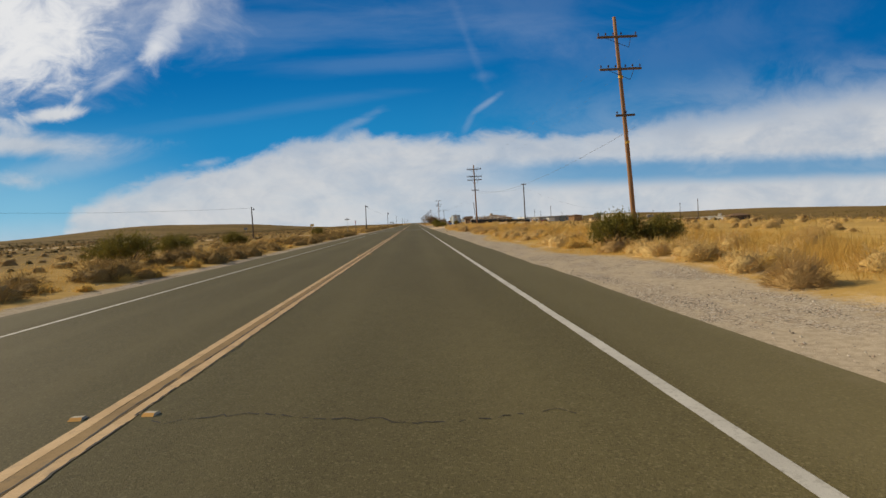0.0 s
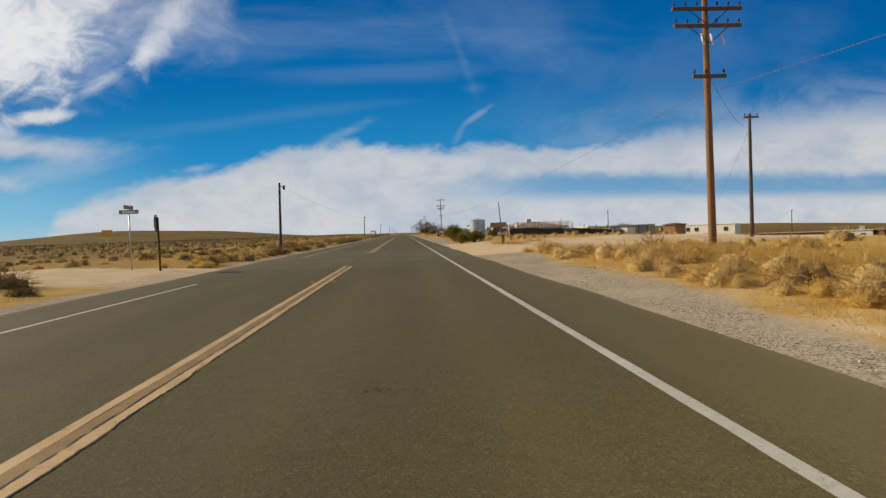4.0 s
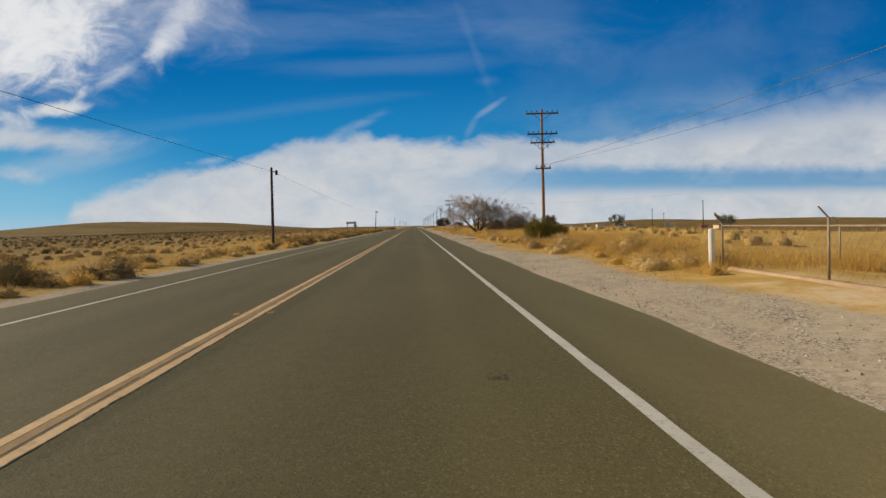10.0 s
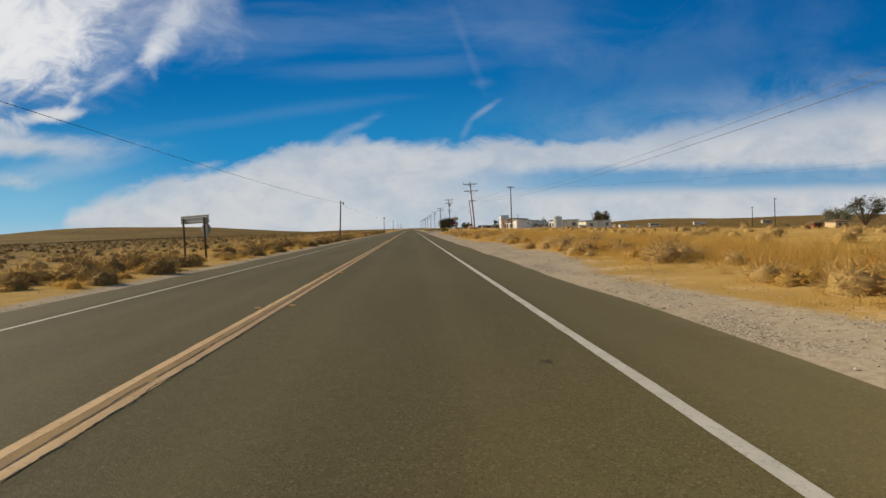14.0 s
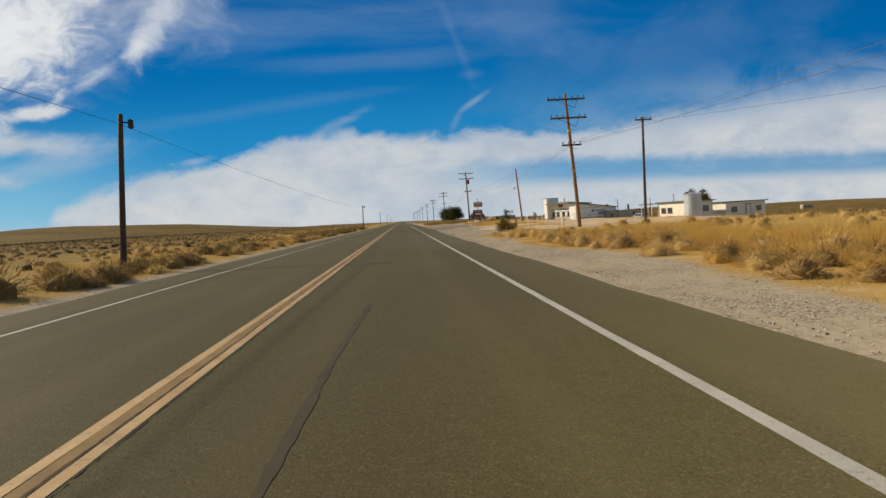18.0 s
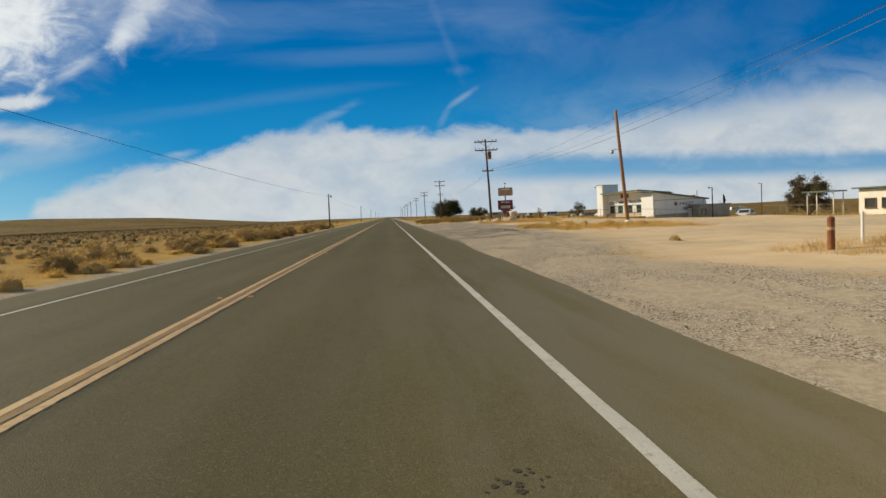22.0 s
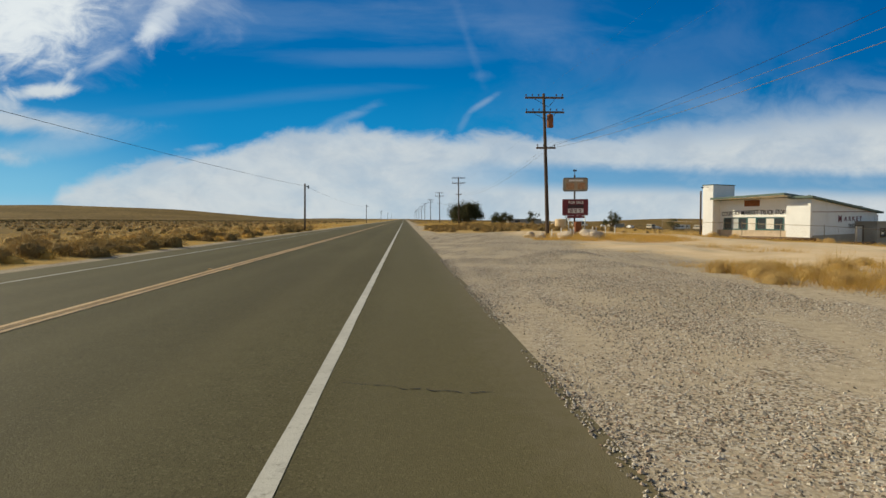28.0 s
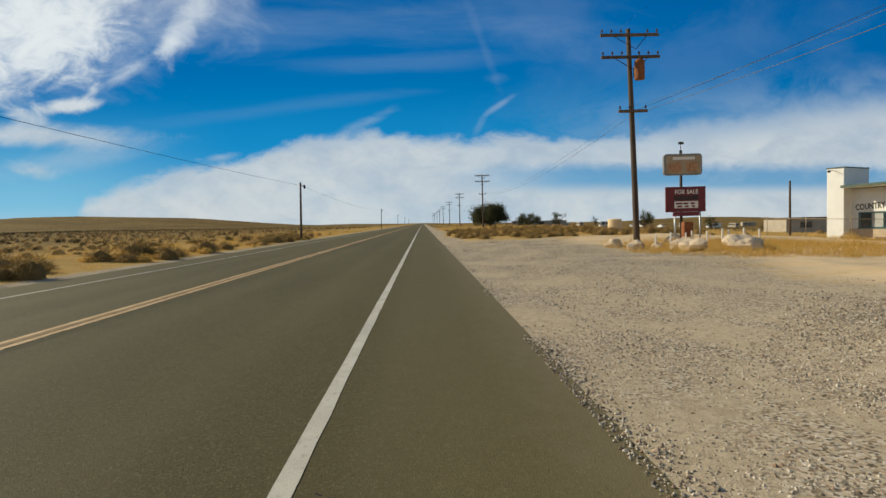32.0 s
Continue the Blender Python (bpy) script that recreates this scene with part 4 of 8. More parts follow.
def blades(rs, n, h0, h1, spread, width, lean):
    """A tuft of fine leaning blades as vertices and triangles."""
    v, f = [], []
    for _ in range(n):
        a, d = rs.uniform(0, math.tau), spread * math.sqrt(rs.uniform(0, 1))
        bx, by = d * math.cos(a), d * math.sin(a)
        h = rs.uniform(h0, h1)
        la, ll = a + rs.normal(0, 0.9), lean * h * rs.uniform(0.2, 1.0)
        wa = la + math.pi / 2 + rs.normal(0, 0.5)
        wx, wy = width * math.cos(wa), width * math.sin(wa)
        b = len(v)
        v += [(bx - wx, by - wy, -0.03), (bx + wx, by + wy, -0.03), (bx + ll * math.cos(la), by + ll * math.sin(la), h)]
        f.append((b, b + 1, b + 2))
    return np.array(v), np.array(f)


def dome(rs, n, r, h, width, curl=0.25, core=0.6, rings=5, around=11):
    """A rounded bush: a lumpy tangled heart, and fine twigs that bristle out of it."""
    v, f = [], []
    lumps = [(rs.uniform(0, math.tau), rs.uniform(0.0, 1.3), rs.uniform(0.72, 1.1)) for _ in range(8)]

    def reach(a, el):
        s, t = 0.0, 0.0
        for la, le, k in lumps:
            w = math.exp(6.0 * (math.cos(a - la) * math.cos(el) * math.cos(le) + math.sin(el) * math.sin(le)))
            s, t = s + w * k, t + w
        return Vector((math.cos(a) * math.cos(el) * r, math.sin(a) * math.cos(el) * r, math.sin(el) * h + 0.02)) * (s / t)

    heart = []
    for k in range(rings):
        el = 0.5 * math.pi * k / rings
        heart.append([])
        for m in range(around):
            q = reach(math.tau * (m + 0.5 * (k % 2)) / around, el) * (0.60 + rs.normal(0, 0.06))
            heart[-1].append(len(v))
            v.append((q.x, q.y, q.z if k else -0.04))
    top = len(v)
    q = reach(0, 1.57) * 0.6
    v.append(tuple(q))
    for k in range(rings - 1):
        for m in range(around):
            a, b = heart[k][m], heart[k][(m + 1) % around]
            c, d = heart[k + 1][m], heart[k + 1][(m + 1) % around]
            f += [(a, b, d), (a, d, c)]
    for m in range(around):
        f.append((heart[-1][m], heart[-1][(m + 1) % around], top))
    for _ in range(n):
        a, el = rs.uniform(0, math.tau), math.asin(rs.uniform(0.0, 1.0))
        d = reach(a, el)
        p0 = d * rs.uniform(core, 0.85)
        p1 = p0 + d * rs.uniform(0.12, 0.34) + Vector(rs.normal(0, curl * r, 3))
        if p1.length > 1.08 * d.length:
            p1 = p1 * (1.08 * d.length / p1.length)
        w = (p1 - p0).cross(d + Vector(rs.normal(0, 0.3 * r, 3))).normalized() * width
        b = len(v)
        v += [tuple(p0 - w), tuple(p0 + w), tuple(p1)]
        f.append((b, b + 1, b + 2))
    vv = np.array(v)
    vv[:, 2] = np.maximum(vv[:, 2], -0.04)
    return vv, np.array(f)


def many(name, templates, places, mat, label, category, soft_on=True):
    """One mesh of many copies. places: x, y, z, turn, size, height, template number."""
    vs, fs, base = [], [], 0
    places = np.asarray(places)
    for k, (tv, tf) in enumerate(templates):
        pk = places[places[:, 6] == k]
        if not len(pk):
            continue
        c, s = np.cos(pk[:, 3])[:, None], np.sin(pk[:, 3])[:, None]
        x = (tv[None, :, 0] * c - tv[None, :, 1] * s) * pk[:, 4][:, None] + pk[:, 0][:, None]
        y = (tv[None, :, 0] * s + tv[None, :, 1] * c) * pk[:, 4][:, None] + pk[:, 1][:, None]
        z = tv[None, :, 2] * pk[:, 5][:, None] + pk[:, 2][:, None]
        vs.append(np.stack([x, y, z], -1).reshape(-1, 3))
        fs.append((tf[None] + (np.arange(len(pk)) * len(tv))[:, None, None] + base).reshape(-1, 3))
        base += len(pk) * len(tv)
    co, f = np.concatenate(vs), np.concatenate(fs)
    me = bpy.data.meshes.new(name)
    me.vertices.add(len(co)), me.loops.add(f.size), me.polygons.add(len(f))
    me.vertices.foreach_set("co", co.ravel())
    me.loops.foreach_set("vertex_index", f.ravel().astype(np.int32))
    me.polygons.foreach_set("loop_start", np.arange(0, f.size, 3, dtype=np.int32))
    me.polygons.foreach_set("use_smooth", np.full(len(f), soft_on))
    me.update()
    me.materials.append(mat)
    ob = new(name, me)
    return tagged(ob, label, category, kind="stuff")


def raw_mesh(name, v, f, mat):
    me = bpy.data.meshes.new(name)
    me.from_pydata(v.tolist(), [], f.tolist())
    me.polygons.foreach_set("use_smooth", np.ones(len(f), bool))
    me.materials.append(mat)
    return me


def bare(x, y):
    """True where nothing grows: road, shoulders, lot, yard and drive."""
    g, s, _ = zones(x, y)
    blds = (x > 19) & (x < 60) & (y > 205) & (y < 225)
    store = (x > 29) & (x < 46) & (y > 436) & (y < 458)
    front = (x > 6.8) & (x < 19.5) & (y > 160) & (y < 207)
    return front | (np.where(x > 0, x, -x + 0.2) < 7.05) | (g > 0.45) | (s > 0.55) | blds | store


def scatter(rs, n, x0, x1, y0, y1, keep=None, clump=0.0):
    x, y = rs.uniform(x0, x1, n), rs.uniform(y0, y1, n)
    ok = ~bare(x, y)
    if clump:
        q = np.sin(x * 0.8 + 2 * np.sin(y * 0.37)) + np.sin(y * 0.9 + 2 * np.sin(x * 0.29)) + rs.normal(0, 0.6, n)
        ok &= q > clump
    if keep is not None:
        ok &= keep(x, y)
    return x[ok], y[ok]


def places_at(rs, x, y, s0, s1, kinds, flat=1.0):
    n = len(x)
    s = rs.uniform(s0, s1, n)
    return np.stack([x, y, land(x, y), rs.uniform(0, math.tau, n), s, s * rs.uniform(0.8, 1.2, n) * flat, rs.randint(0, kinds, n)], -1)


def build_grass():
    rs = rng_for(11)
    near = [blades(rs, 28, 0.07, 0.30, 0.36, 0.0055, 1.6) for _ in range(5)]
    thin = [blades(rs, 12, 0.08, 0.24, 0.5, 0.010, 2.2) for _ in range(4)]
    # tall golden stand along the right verge
    tall = [blades(rs, 52, 0.22, 0.66, 0.36, 0.0048, 0.75) for _ in range(5)]
    x, y = scatter(rs, 5200, 8.7, 14.5, 205, 366, clump=-1.3)
    x2, y2 = scatter(rs, 2300, 8.8, 14.5, -6, 104, clump=-0.9)
    size = np.clip((np.r_[x, x2] - 8.2) / 2.2, 0.45, 1.0)
    pl = places_at(rs, np.r_[x, x2], np.r_[y, y2], 0.75, 1.15, 5)
    pl[:, 4] *= size
    pl[:, 5] *= size
    many("tall_grass", tall, pl, M_GRASS, "tall golden dry grass standing along the right verge", "grass")
    x, y = scatter(rs, 9500, 7.4, 13, -6, 376, clump=-0.9)
    x2, y2 = scatter(rs, 1500, 7.2, 24, 444, 520, clump=-0.2)
    pl = places_at(rs, np.r_[x, x2], np.r_[y, y2], 0.4, 0.85, 5)
    many("dry_grass", near, pl, M_GRASS, "golden dry grass along the right verge", "grass")
    x, y = scatter(rs, 13000, 14, 60, -6, 470, clump=-0.3)
    x2, y2 = scatter(rs, 4000, 10, 90, 470, 700, clump=0)
    many("dry_grass", thin, places_at(rs, np.r_[x, x2], np.r_[y, y2], 0.8, 1.6, 4), M_GRASS, "golden dry grass on the plain", "grass")
    x, y = scatter(rs, 7000, -14, -7.2, -6, 530, clump=-0.5)
    many("dry_grass", near, places_at(rs, x, y, 0.5, 1.2, 5), M_GRASS, "dry grass along the left verge", "grass")
    x, y = scatter(rs, 11000, -70, -14, -6, 560, clump=0.2)
    many("dry_grass", thin, places_at(rs, x, y, 0.6, 1.3, 4), M_GRASS, "dry grass over the left plain", "grass")
    # islands in the lot
    def island(n, x0, x1, y0, y1, s):
        return np.stack([rs.uniform(x0, x1, n), rs.uniform(y0, y1, n)], -1)
    pts = np.concatenate([island(200, 12.0, 14.0, 412, 418.5, 1), island(420, 13.5, 19.5, 404.5, 412.5, 1), island(120, 11.8, 16.5, 387.8, 390.4, 1),
                          island(420, 13.4, 20.5, 431, 443.5, 1), island(300, 28.5, 31.0, 425, 452, 1), island(360, 31, 37, 388, 425, 1), island(40, 16, 18.5, 422, 426, 1)])
    many("dry_grass", near, places_at(rs, pts[:, 0], pts[:, 1], 0.45, 1.0, 5), M_GRASS, "tufts of dry grass in the dirt lot", "grass")
    pts = np.concatenate([island(520, 12.6, 20.0, 431.5, 440.5, 1), island(70, 11.6, 15.5, 412.6, 417, 1), island(80, 12.4, 18.0, 406.5, 411.5, 1), island(90, 9.3, 11.2, 123.2, 127.0, 1), island(50, 11.0, 14.0, 125.5, 128.0, 1)])
    many("tall_grass", tall, places_at(rs, pts[:, 0], pts[:, 1], 0.35, 0.7, 5), M_GRASS, "tall golden grass in patches on bare dirt", "grass")


build_grass()


def build_brush():
    rs = rng_for(23)
    meshes = []
    for k in range(5):
        v, f = dome(rs, 2200, 0.62, 0.62 * rs.uniform(0.8, 1.1), 0.0032, 0.055, 0.55, 5, 11)
        meshes.append(raw_mesh("brush", v, f, M_SHRUB))
    meshes_s = []
    for k in range(4):
        v, f = dome(rs, 2200, 0.62, 0.6 * rs.uniform(0.8, 1.05), 0.0032, 0.055, 0.55, 5, 11)
        meshes_s.append(raw_mesh("straw_bush", v, f, M_STRAW))
    meshes_d = []
    for k in range(3):
        v, f = dome(rs, 1000, 0.6, 0.5, 0.0055, 0.14, 0.5, 5, 11)
        meshes_d.append(raw_mesh("scrub_bush", v, f, M_SCRUB))
    spots = []
    xr, yr = scatter(rs, 800, 7.6, 18, 0, 376)
    for x, y in list(zip(xr, yr))[:110]:
        spots.append((x, y, rs.uniform(0.5, 1.15), 0))
    xl, yl = scatter(rs, 900, -17, -7.6, 0, 500)
    for x, y in list(zip(xl, yl))[:135]:
        spots.append((x, y, rs.uniform(0.5, 1.2), 0 if rs.uniform() < 0.4 else 1))
    # the row of big tumbled bushes before the tank, and those by the pole
    for x, y, s in ((9.2, 153.2, 1.25), (10.3, 154.2, 1.2), (9.0, 156.0, 0.9), (9.5, 157.9, 1.25), (10.6, 157.4, 1.1), (8.6, 158.9, 1.15), (11.4, 160.0, 1.1), (11.6, 153.0, 1.0),
                    (9.6, 167.3, 1.9), (8.9, 166.2, 0.9), (10.9, 168.4, 1.2), (9.3, 180.2, 1.25), (10.2, 182.0, 0.8), (10.9, 183.4, 0.8),
                    (8.05, 374.9, 0.6), (8.0, 372.7, 0.66), (8.55, 371.6, 0.62), (8.75, 370.8, 0.95), (8.4, 369.0, 0.9), (9.3, 367.6, 0.85), (8.9, 366.0, 0.8), (8.8, 364.0, 0.9), (9.6, 368.2, 0.8), (10.2, 371.6, 0.7), (9.2, 358.0, 1.0), (8.6, 353.0, 0.9),
                    (30.6, 446.0, 0.8), (31.4, 441.5, 0.7), (30.9, 449.5, 0.9), (32.4, 438.5, 0.7), (29.6, 444.0, 0.6), (30.2, 451.5, 0.8), (29.9, 448.0, 0.7), (31.9, 443.4, 0.8), (33.2, 440.6, 0.8),
                    (11.7, 413.9, 0.62), (12.1, 414.9, 0.68), (12.0, 416.2, 0.6), (12.6, 413.4, 0.66), (12.9, 414.6, 0.6), (13.1, 416.0, 0.66), (13.4, 413.2, 0.6), (12.4, 415.6, 0.7), (14.2, 415.4, 0.6), (14.6, 413.4, 0.55), (15.4, 416.2, 0.55), (16.2, 415.0, 0.5), (13.0, 410.6, 0.55), (12.9, 408.9, 0.6), (13.9, 410.0, 0.65), (14.8, 408.2, 0.6), (15.5, 409.0, 0.7), (16.8, 407.4, 0.7), (17.2, 410.4, 0.6), (12.0, 395.0, 0.4)):
        spots.append((x, y, s, 0))
    for x, y, s, kind in spots:
        gold = kind == 0 and (y > 400 or rs.uniform() < (0.75 if x > 0 else 0.35))
        me = meshes_s[rs.randint(4)] if gold else meshes[rs.randint(5)] if kind == 0 else meshes_d[rs.randint(3)]
        o = new("dry_bush" if kind == 0 else "scrub_bush", me)
        o.matrix_world = Matrix.Translation((x, y, ground_z(x, y) - 0.03)) @ pose(0, 0, 0, 0, 0, rs.uniform(0, 360)) @ Matrix.Diagonal((s, s, s * rs.uniform(0.75, 1.05), 1))
        tagged(o, "rounded straw-coloured dry bush on sandy ground" if gold else "rounded dry brown bush on the verge" if kind == 0 else "dull grey-brown scrub bush on the verge", "bush", "roadside bushes")
    # thick brush on both verges, straw-coloured and brown
    mid = [dome(rs, 300, 0.6, 0.6 * rs.uniform(0.75, 1.05), 0.009, 0.14, 0.5, 4, 8) for _ in range(5)]
    for seed, x0, x1, y0, y1, n, what in ((1, 8.2, 11.0, -5, 376, 900, "right"), (2, -9.8, -6.95, -5, 480, 980, "left")):
        x, y = scatter(rs, n, x0, x1, y0, y1, clump=-1.0)
        pick = np.sin(x * 0.5 + y * 0.11) + np.sin(y * 0.05 + seed) + rs.normal(0, 0.8, len(x)) > (-0.9 if seed == 1 else 0.6)
        many("brush", mid, places_at(rs, x[pick], y[pick], 0.45, 1.15, 5), M_STRAW, "straw-coloured dry brush along the %s verge" % what, "brush")
        many("brush", mid, places_at(rs, x[~pick], y[~pick], 0.6 if seed == 1 else 0.75, 1.3 if seed == 1 else 1.65, 5), M_SHRUB if seed == 1 else M_OLIVE_BRUSH, "brown dry brush along the %s verge" % what, "brush")
    for x0, x1, y0, y1, n, what in ((8.3, 10.8, -5, 376, 560, "right"), (-9.6, -6.9, -5, 480, 480, "left")):
        x, y = scatter(rs, n, x0, x1, y0, y1, clump=-0.8)
        many("grass_clump", mid, places_at(rs, x, y, 0.45, 1.0, 5, 0.85), M_GRASS, "golden mounded dry grass along the %s verge" % what, "grass")
    x, y = scatter(rs, 420, 7.0, 26, 448, 500, clump=-1.0)
    many("brush", mid, places_at(rs, x, y, 0.6, 1.2, 5), M_OLIVE_BRUSH, "olive-brown brush beyond the dirt lot", "brush")
    wide = [dome(rs, 70, 0.6, 0.5, 0.012, 0.16, 0.5, 3, 7) for _ in range(4)]
    x, y = scatter(rs, 1100, 12.5, 26, -5, 376, clump=-0.2)
    x2, y2 = scatter(rs, 1500, -28, -11.5, -5, 500, clump=-0.2)
    many("brush", wide, places_at(rs, np.r_[x, x2], np.r_[y, y2], 0.5, 1.2, 4), M_STRAW, "straw-coloured brush over the near plain", "brush")
    lo = [dome(rs, 26, 0.6, 0.5, 0.024, 0.16, 0.5, 2, 6) for _ in range(4)]
    x, y = scatter(rs, 2900, -110, -17, -5, 640)
    x2, y2 = scatter(rs, 900, 18, 90, -5, 380)
    x3, y3 = scatter(rs, 700, 20, 120, 440, 760)
    many("scrub", lo, places_at(rs, np.r_[x, x2, x3], np.r_[y, y2, y3], 0.5, 1.35, 4), M_SHRUB, "dry brown scrub over the plain", "scrub")
    x, y = scatter(rs, 3700, -130, -14, -5, 680)
    x2, y2 = scatter(rs, 500, 30, 130, -5, 760)
    many("scrub", lo, places_at(rs, np.r_[x, x2], np.r_[y, y2], 0.4, 1.1, 4), M_SCRUB, "dull dark scrub over the plain", "scrub")
    tiny = [dome(rs, 6, 0.7, 0.6, 0.04, 0.2, 0.6, 2, 5) for _ in range(3)]
    x, y = scatter(rs, 5200, -420, -100, 20, 1000)
    x2, y2 = scatter(rs, 1500, 90, 420, 20, 1000)
    many("scrub", tiny, places_at(rs, np.r_[x, x2], np.r_[y, y2], 0.7, 1.8, 3), M_SCRUB, "far dark scrub dotting the plain", "scrub")


build_brush()


def creosote(x, y, r, h, seed, label, mat=M_CREO, n_leaf=4200, n_stem=46):
    rs = rng_for(seed)
    p = thing("green_bush", x, y, ground_z(x, y) - 0.03, label, "bush", "green bushes")
    bm = bmesh.new()
    tips = []
    for k in range(n_stem):
        a, el = rs.uniform(0, math.tau), radians(rs.uniform(28, 82))
        ln = rs.uniform(0.75, 1.05)
        d = Vector((math.cos(a) * math.cos(el) * r, math.sin(a) * math.cos(el) * r, math.sin(el) * h)) * ln
        m = d * 0.5 + Vector((rs.normal(0, 0.07 * r), rs.normal(0, 0.07 * r), 0.06 * h))
        add_tube(bm, [Vector((rs.normal(0, 0.05), rs.normal(0, 0.05), -0.02)), m, d], [0.018, 0.012, 0.004], 3, False)
        tips.append((m, d))
    part("stem", bm, M_BARK, p)
    v, f = [], []
    for _ in range(int(1.9 * n_leaf)):
        m, d = tips[rs.randint(len(tips))]
        s = rs.uniform(0.0, 1.08) ** 0.7
        c = m.lerp(d, s) + Vector(rs.normal(0, 0.085, 3)) * (r * 0.9)
        if c.z < 0.05:
            continue
        a = ((d - m).normalized() + Vector(rs.normal(0, 0.45, 3)) + Vector((0, 0, 0.35))).normalized()
        b = a.cross(Vector(rs.normal(0, 1, 3))).normalized()
        ln, wd = rs.uniform(0.022, 0.055) * (0.6 + 0.4 * r), rs.uniform(0.008, 0.017) * (0.6 + 0.4 * r)
        k = len(v)
        v += [tuple(c - a * ln), tuple(c + b * wd), tuple(c + a * ln), tuple(c - b * wd)]
        f += [(k, k + 1, k + 2, k + 3)]
    me = bpy.data.meshes.new("foliage")
    me.from_pydata(v, [], f)
    me.materials.append(mat)
    o = new("foliage", me)
    o.parent = p
    return p


GB = "olive-green creosote bush on the sandy verge"
creosote(9.2, 22.3, 1.35, 1.3, 1, GB)
creosote(10.7, 22.0, 1.1, 1.1, 2, GB)
creosote(7.75, 134.7, 1.15, 1.0, 3, GB, n_leaf=5600)
creosote(9.1, 135.3, 1.25, 1.1, 4, GB, n_leaf=5600)
creosote(8.35, 148.5, 1.35, 1.95, 6, GB, n_leaf=5600, n_stem=60)
creosote(13.6, 150.2, 1.0, 1.3, 8, GB)
creosote(10.2, 229.2, 1.35, 1.5, 9, GB)
creosote(11.5, 230.4, 1.1, 1.2, 10, GB)
creosote(8.7, 374.4, 0.85, 1.05, 11, "bright green bushy shrub at the edge of the lot", n_leaf=2200)
creosote(-10.3, 28.8, 1.6, 1.55, 12, GB)
creosote(-12.6, 30.8, 1.2, 1.0, 13, GB)
creosote(-15.9, 47.5, 1.5, 1.4, 14, GB)
creosote(-12.6, 50.5, 1.6, 1.2, 15, GB)
creosote(-13.5, 41.0, 1.5, 1.2, 16, GB)
creosote(-11.8, 86.0, 1.3, 1.3, 17, GB)


def branching(bm_trunk, twig, tips, rs, p, d, length, r, depth, spread, droop, limit):
    """Grows a limb, its side limbs and at last bare twigs."""
    pts, rad = [p.copy()], [r]
    n = 4 if depth > 1 else 3
    for k in range(n):
        d = (d + Vector(rs.normal(0, 0.16, 3)) + Vector((0, 0, droop * (0.3 if depth > 2 else 1.0)))).normalized()
        p = p + d * (length / n)
        pts.append(p.copy()), rad.append(r * (1 - 0.55 * (k + 1) / n))
    add_tube(bm_trunk if depth >= limit else twig, pts, rad, 6 if depth > 3 else (4 if depth > 1 else 3), False)
    if depth == 0:
        tips.append((pts[1], pts[-1]))
        return
    kids = rs.randint(3, 5) if depth > 1 else rs.randint(4, 7)
    for k in range(kids):
        s = rs.uniform(0.35, 1.0)
        i = min(n - 1, int(s * n))
        q = pts[i].lerp(pts[i + 1], s * n - i)
        side = Vector(rs.normal(0, 1, 3))
        side = (side - d * side.dot(d)).normalized()
        nd = (d * rs.uniform(0.6, 1.0) + side * spread * rs.uniform(0.6, 1.2)).normalized()
        branching(bm_trunk, twig, tips, rs, q, nd, length * rs.uniform(0.58, 0.8), max(0.0028, r * rs.uniform(0.36, 0.52)), depth - 1, spread, droop, limit)


def bare_tree(x, y, seed, stems, size, label, depth=4):
    rs = rng_for(seed)
    p = thing("bare_tree", x, y, ground_z(x, y) - 0.05, label, "tree", "bare trees")
    trunk, twig, tips = bmesh.new(), bmesh.new(), []
    for (tx, ty, tz, ln, r) in stems:
        branching(trunk, twig, tips, rs, Vector((rs.normal(0, 0.2), rs.normal(0, 0.2), 0)), Vector((tx, ty, tz)).normalized(), ln * size, r, depth, 0.75, 0.02, 3)
    part("trunk", trunk, M_BARK, p)
    part("twig_mass", twig, M_TWIG, p)
    v, f = [], []
    for a, b in tips:
        for _ in range(10):
            q = a.lerp(b, rs.uniform(0, 1))
            d = ((b - a).normalized() + Vector(rs.normal(0, 0.55, 3)) + Vector((0, 0, -0.1))).normalized() * rs.uniform(0.2, 0.5) * size
            w = d.cross(Vector(rs.normal(0, 1, 3))).normalized() * 0.0035
            mid = q + d * 0.5 + Vector(rs.normal(0, 0.03, 3))
            k = len(v)
            v += [tuple(q - w), tuple(q + w), tuple(mid - w), tuple(mid + w), tuple(q + d + Vector((0, 0, -0.04)))]
            f += [(k, k + 1, k + 3), (k, k + 3, k + 2), (k + 2, k + 3, k + 4)]
    o = new("fine_twig_mass", raw_mesh("fine_twig_mass", np.array(v), np.array(f), M_TWIG))
    o.parent = p
    return p


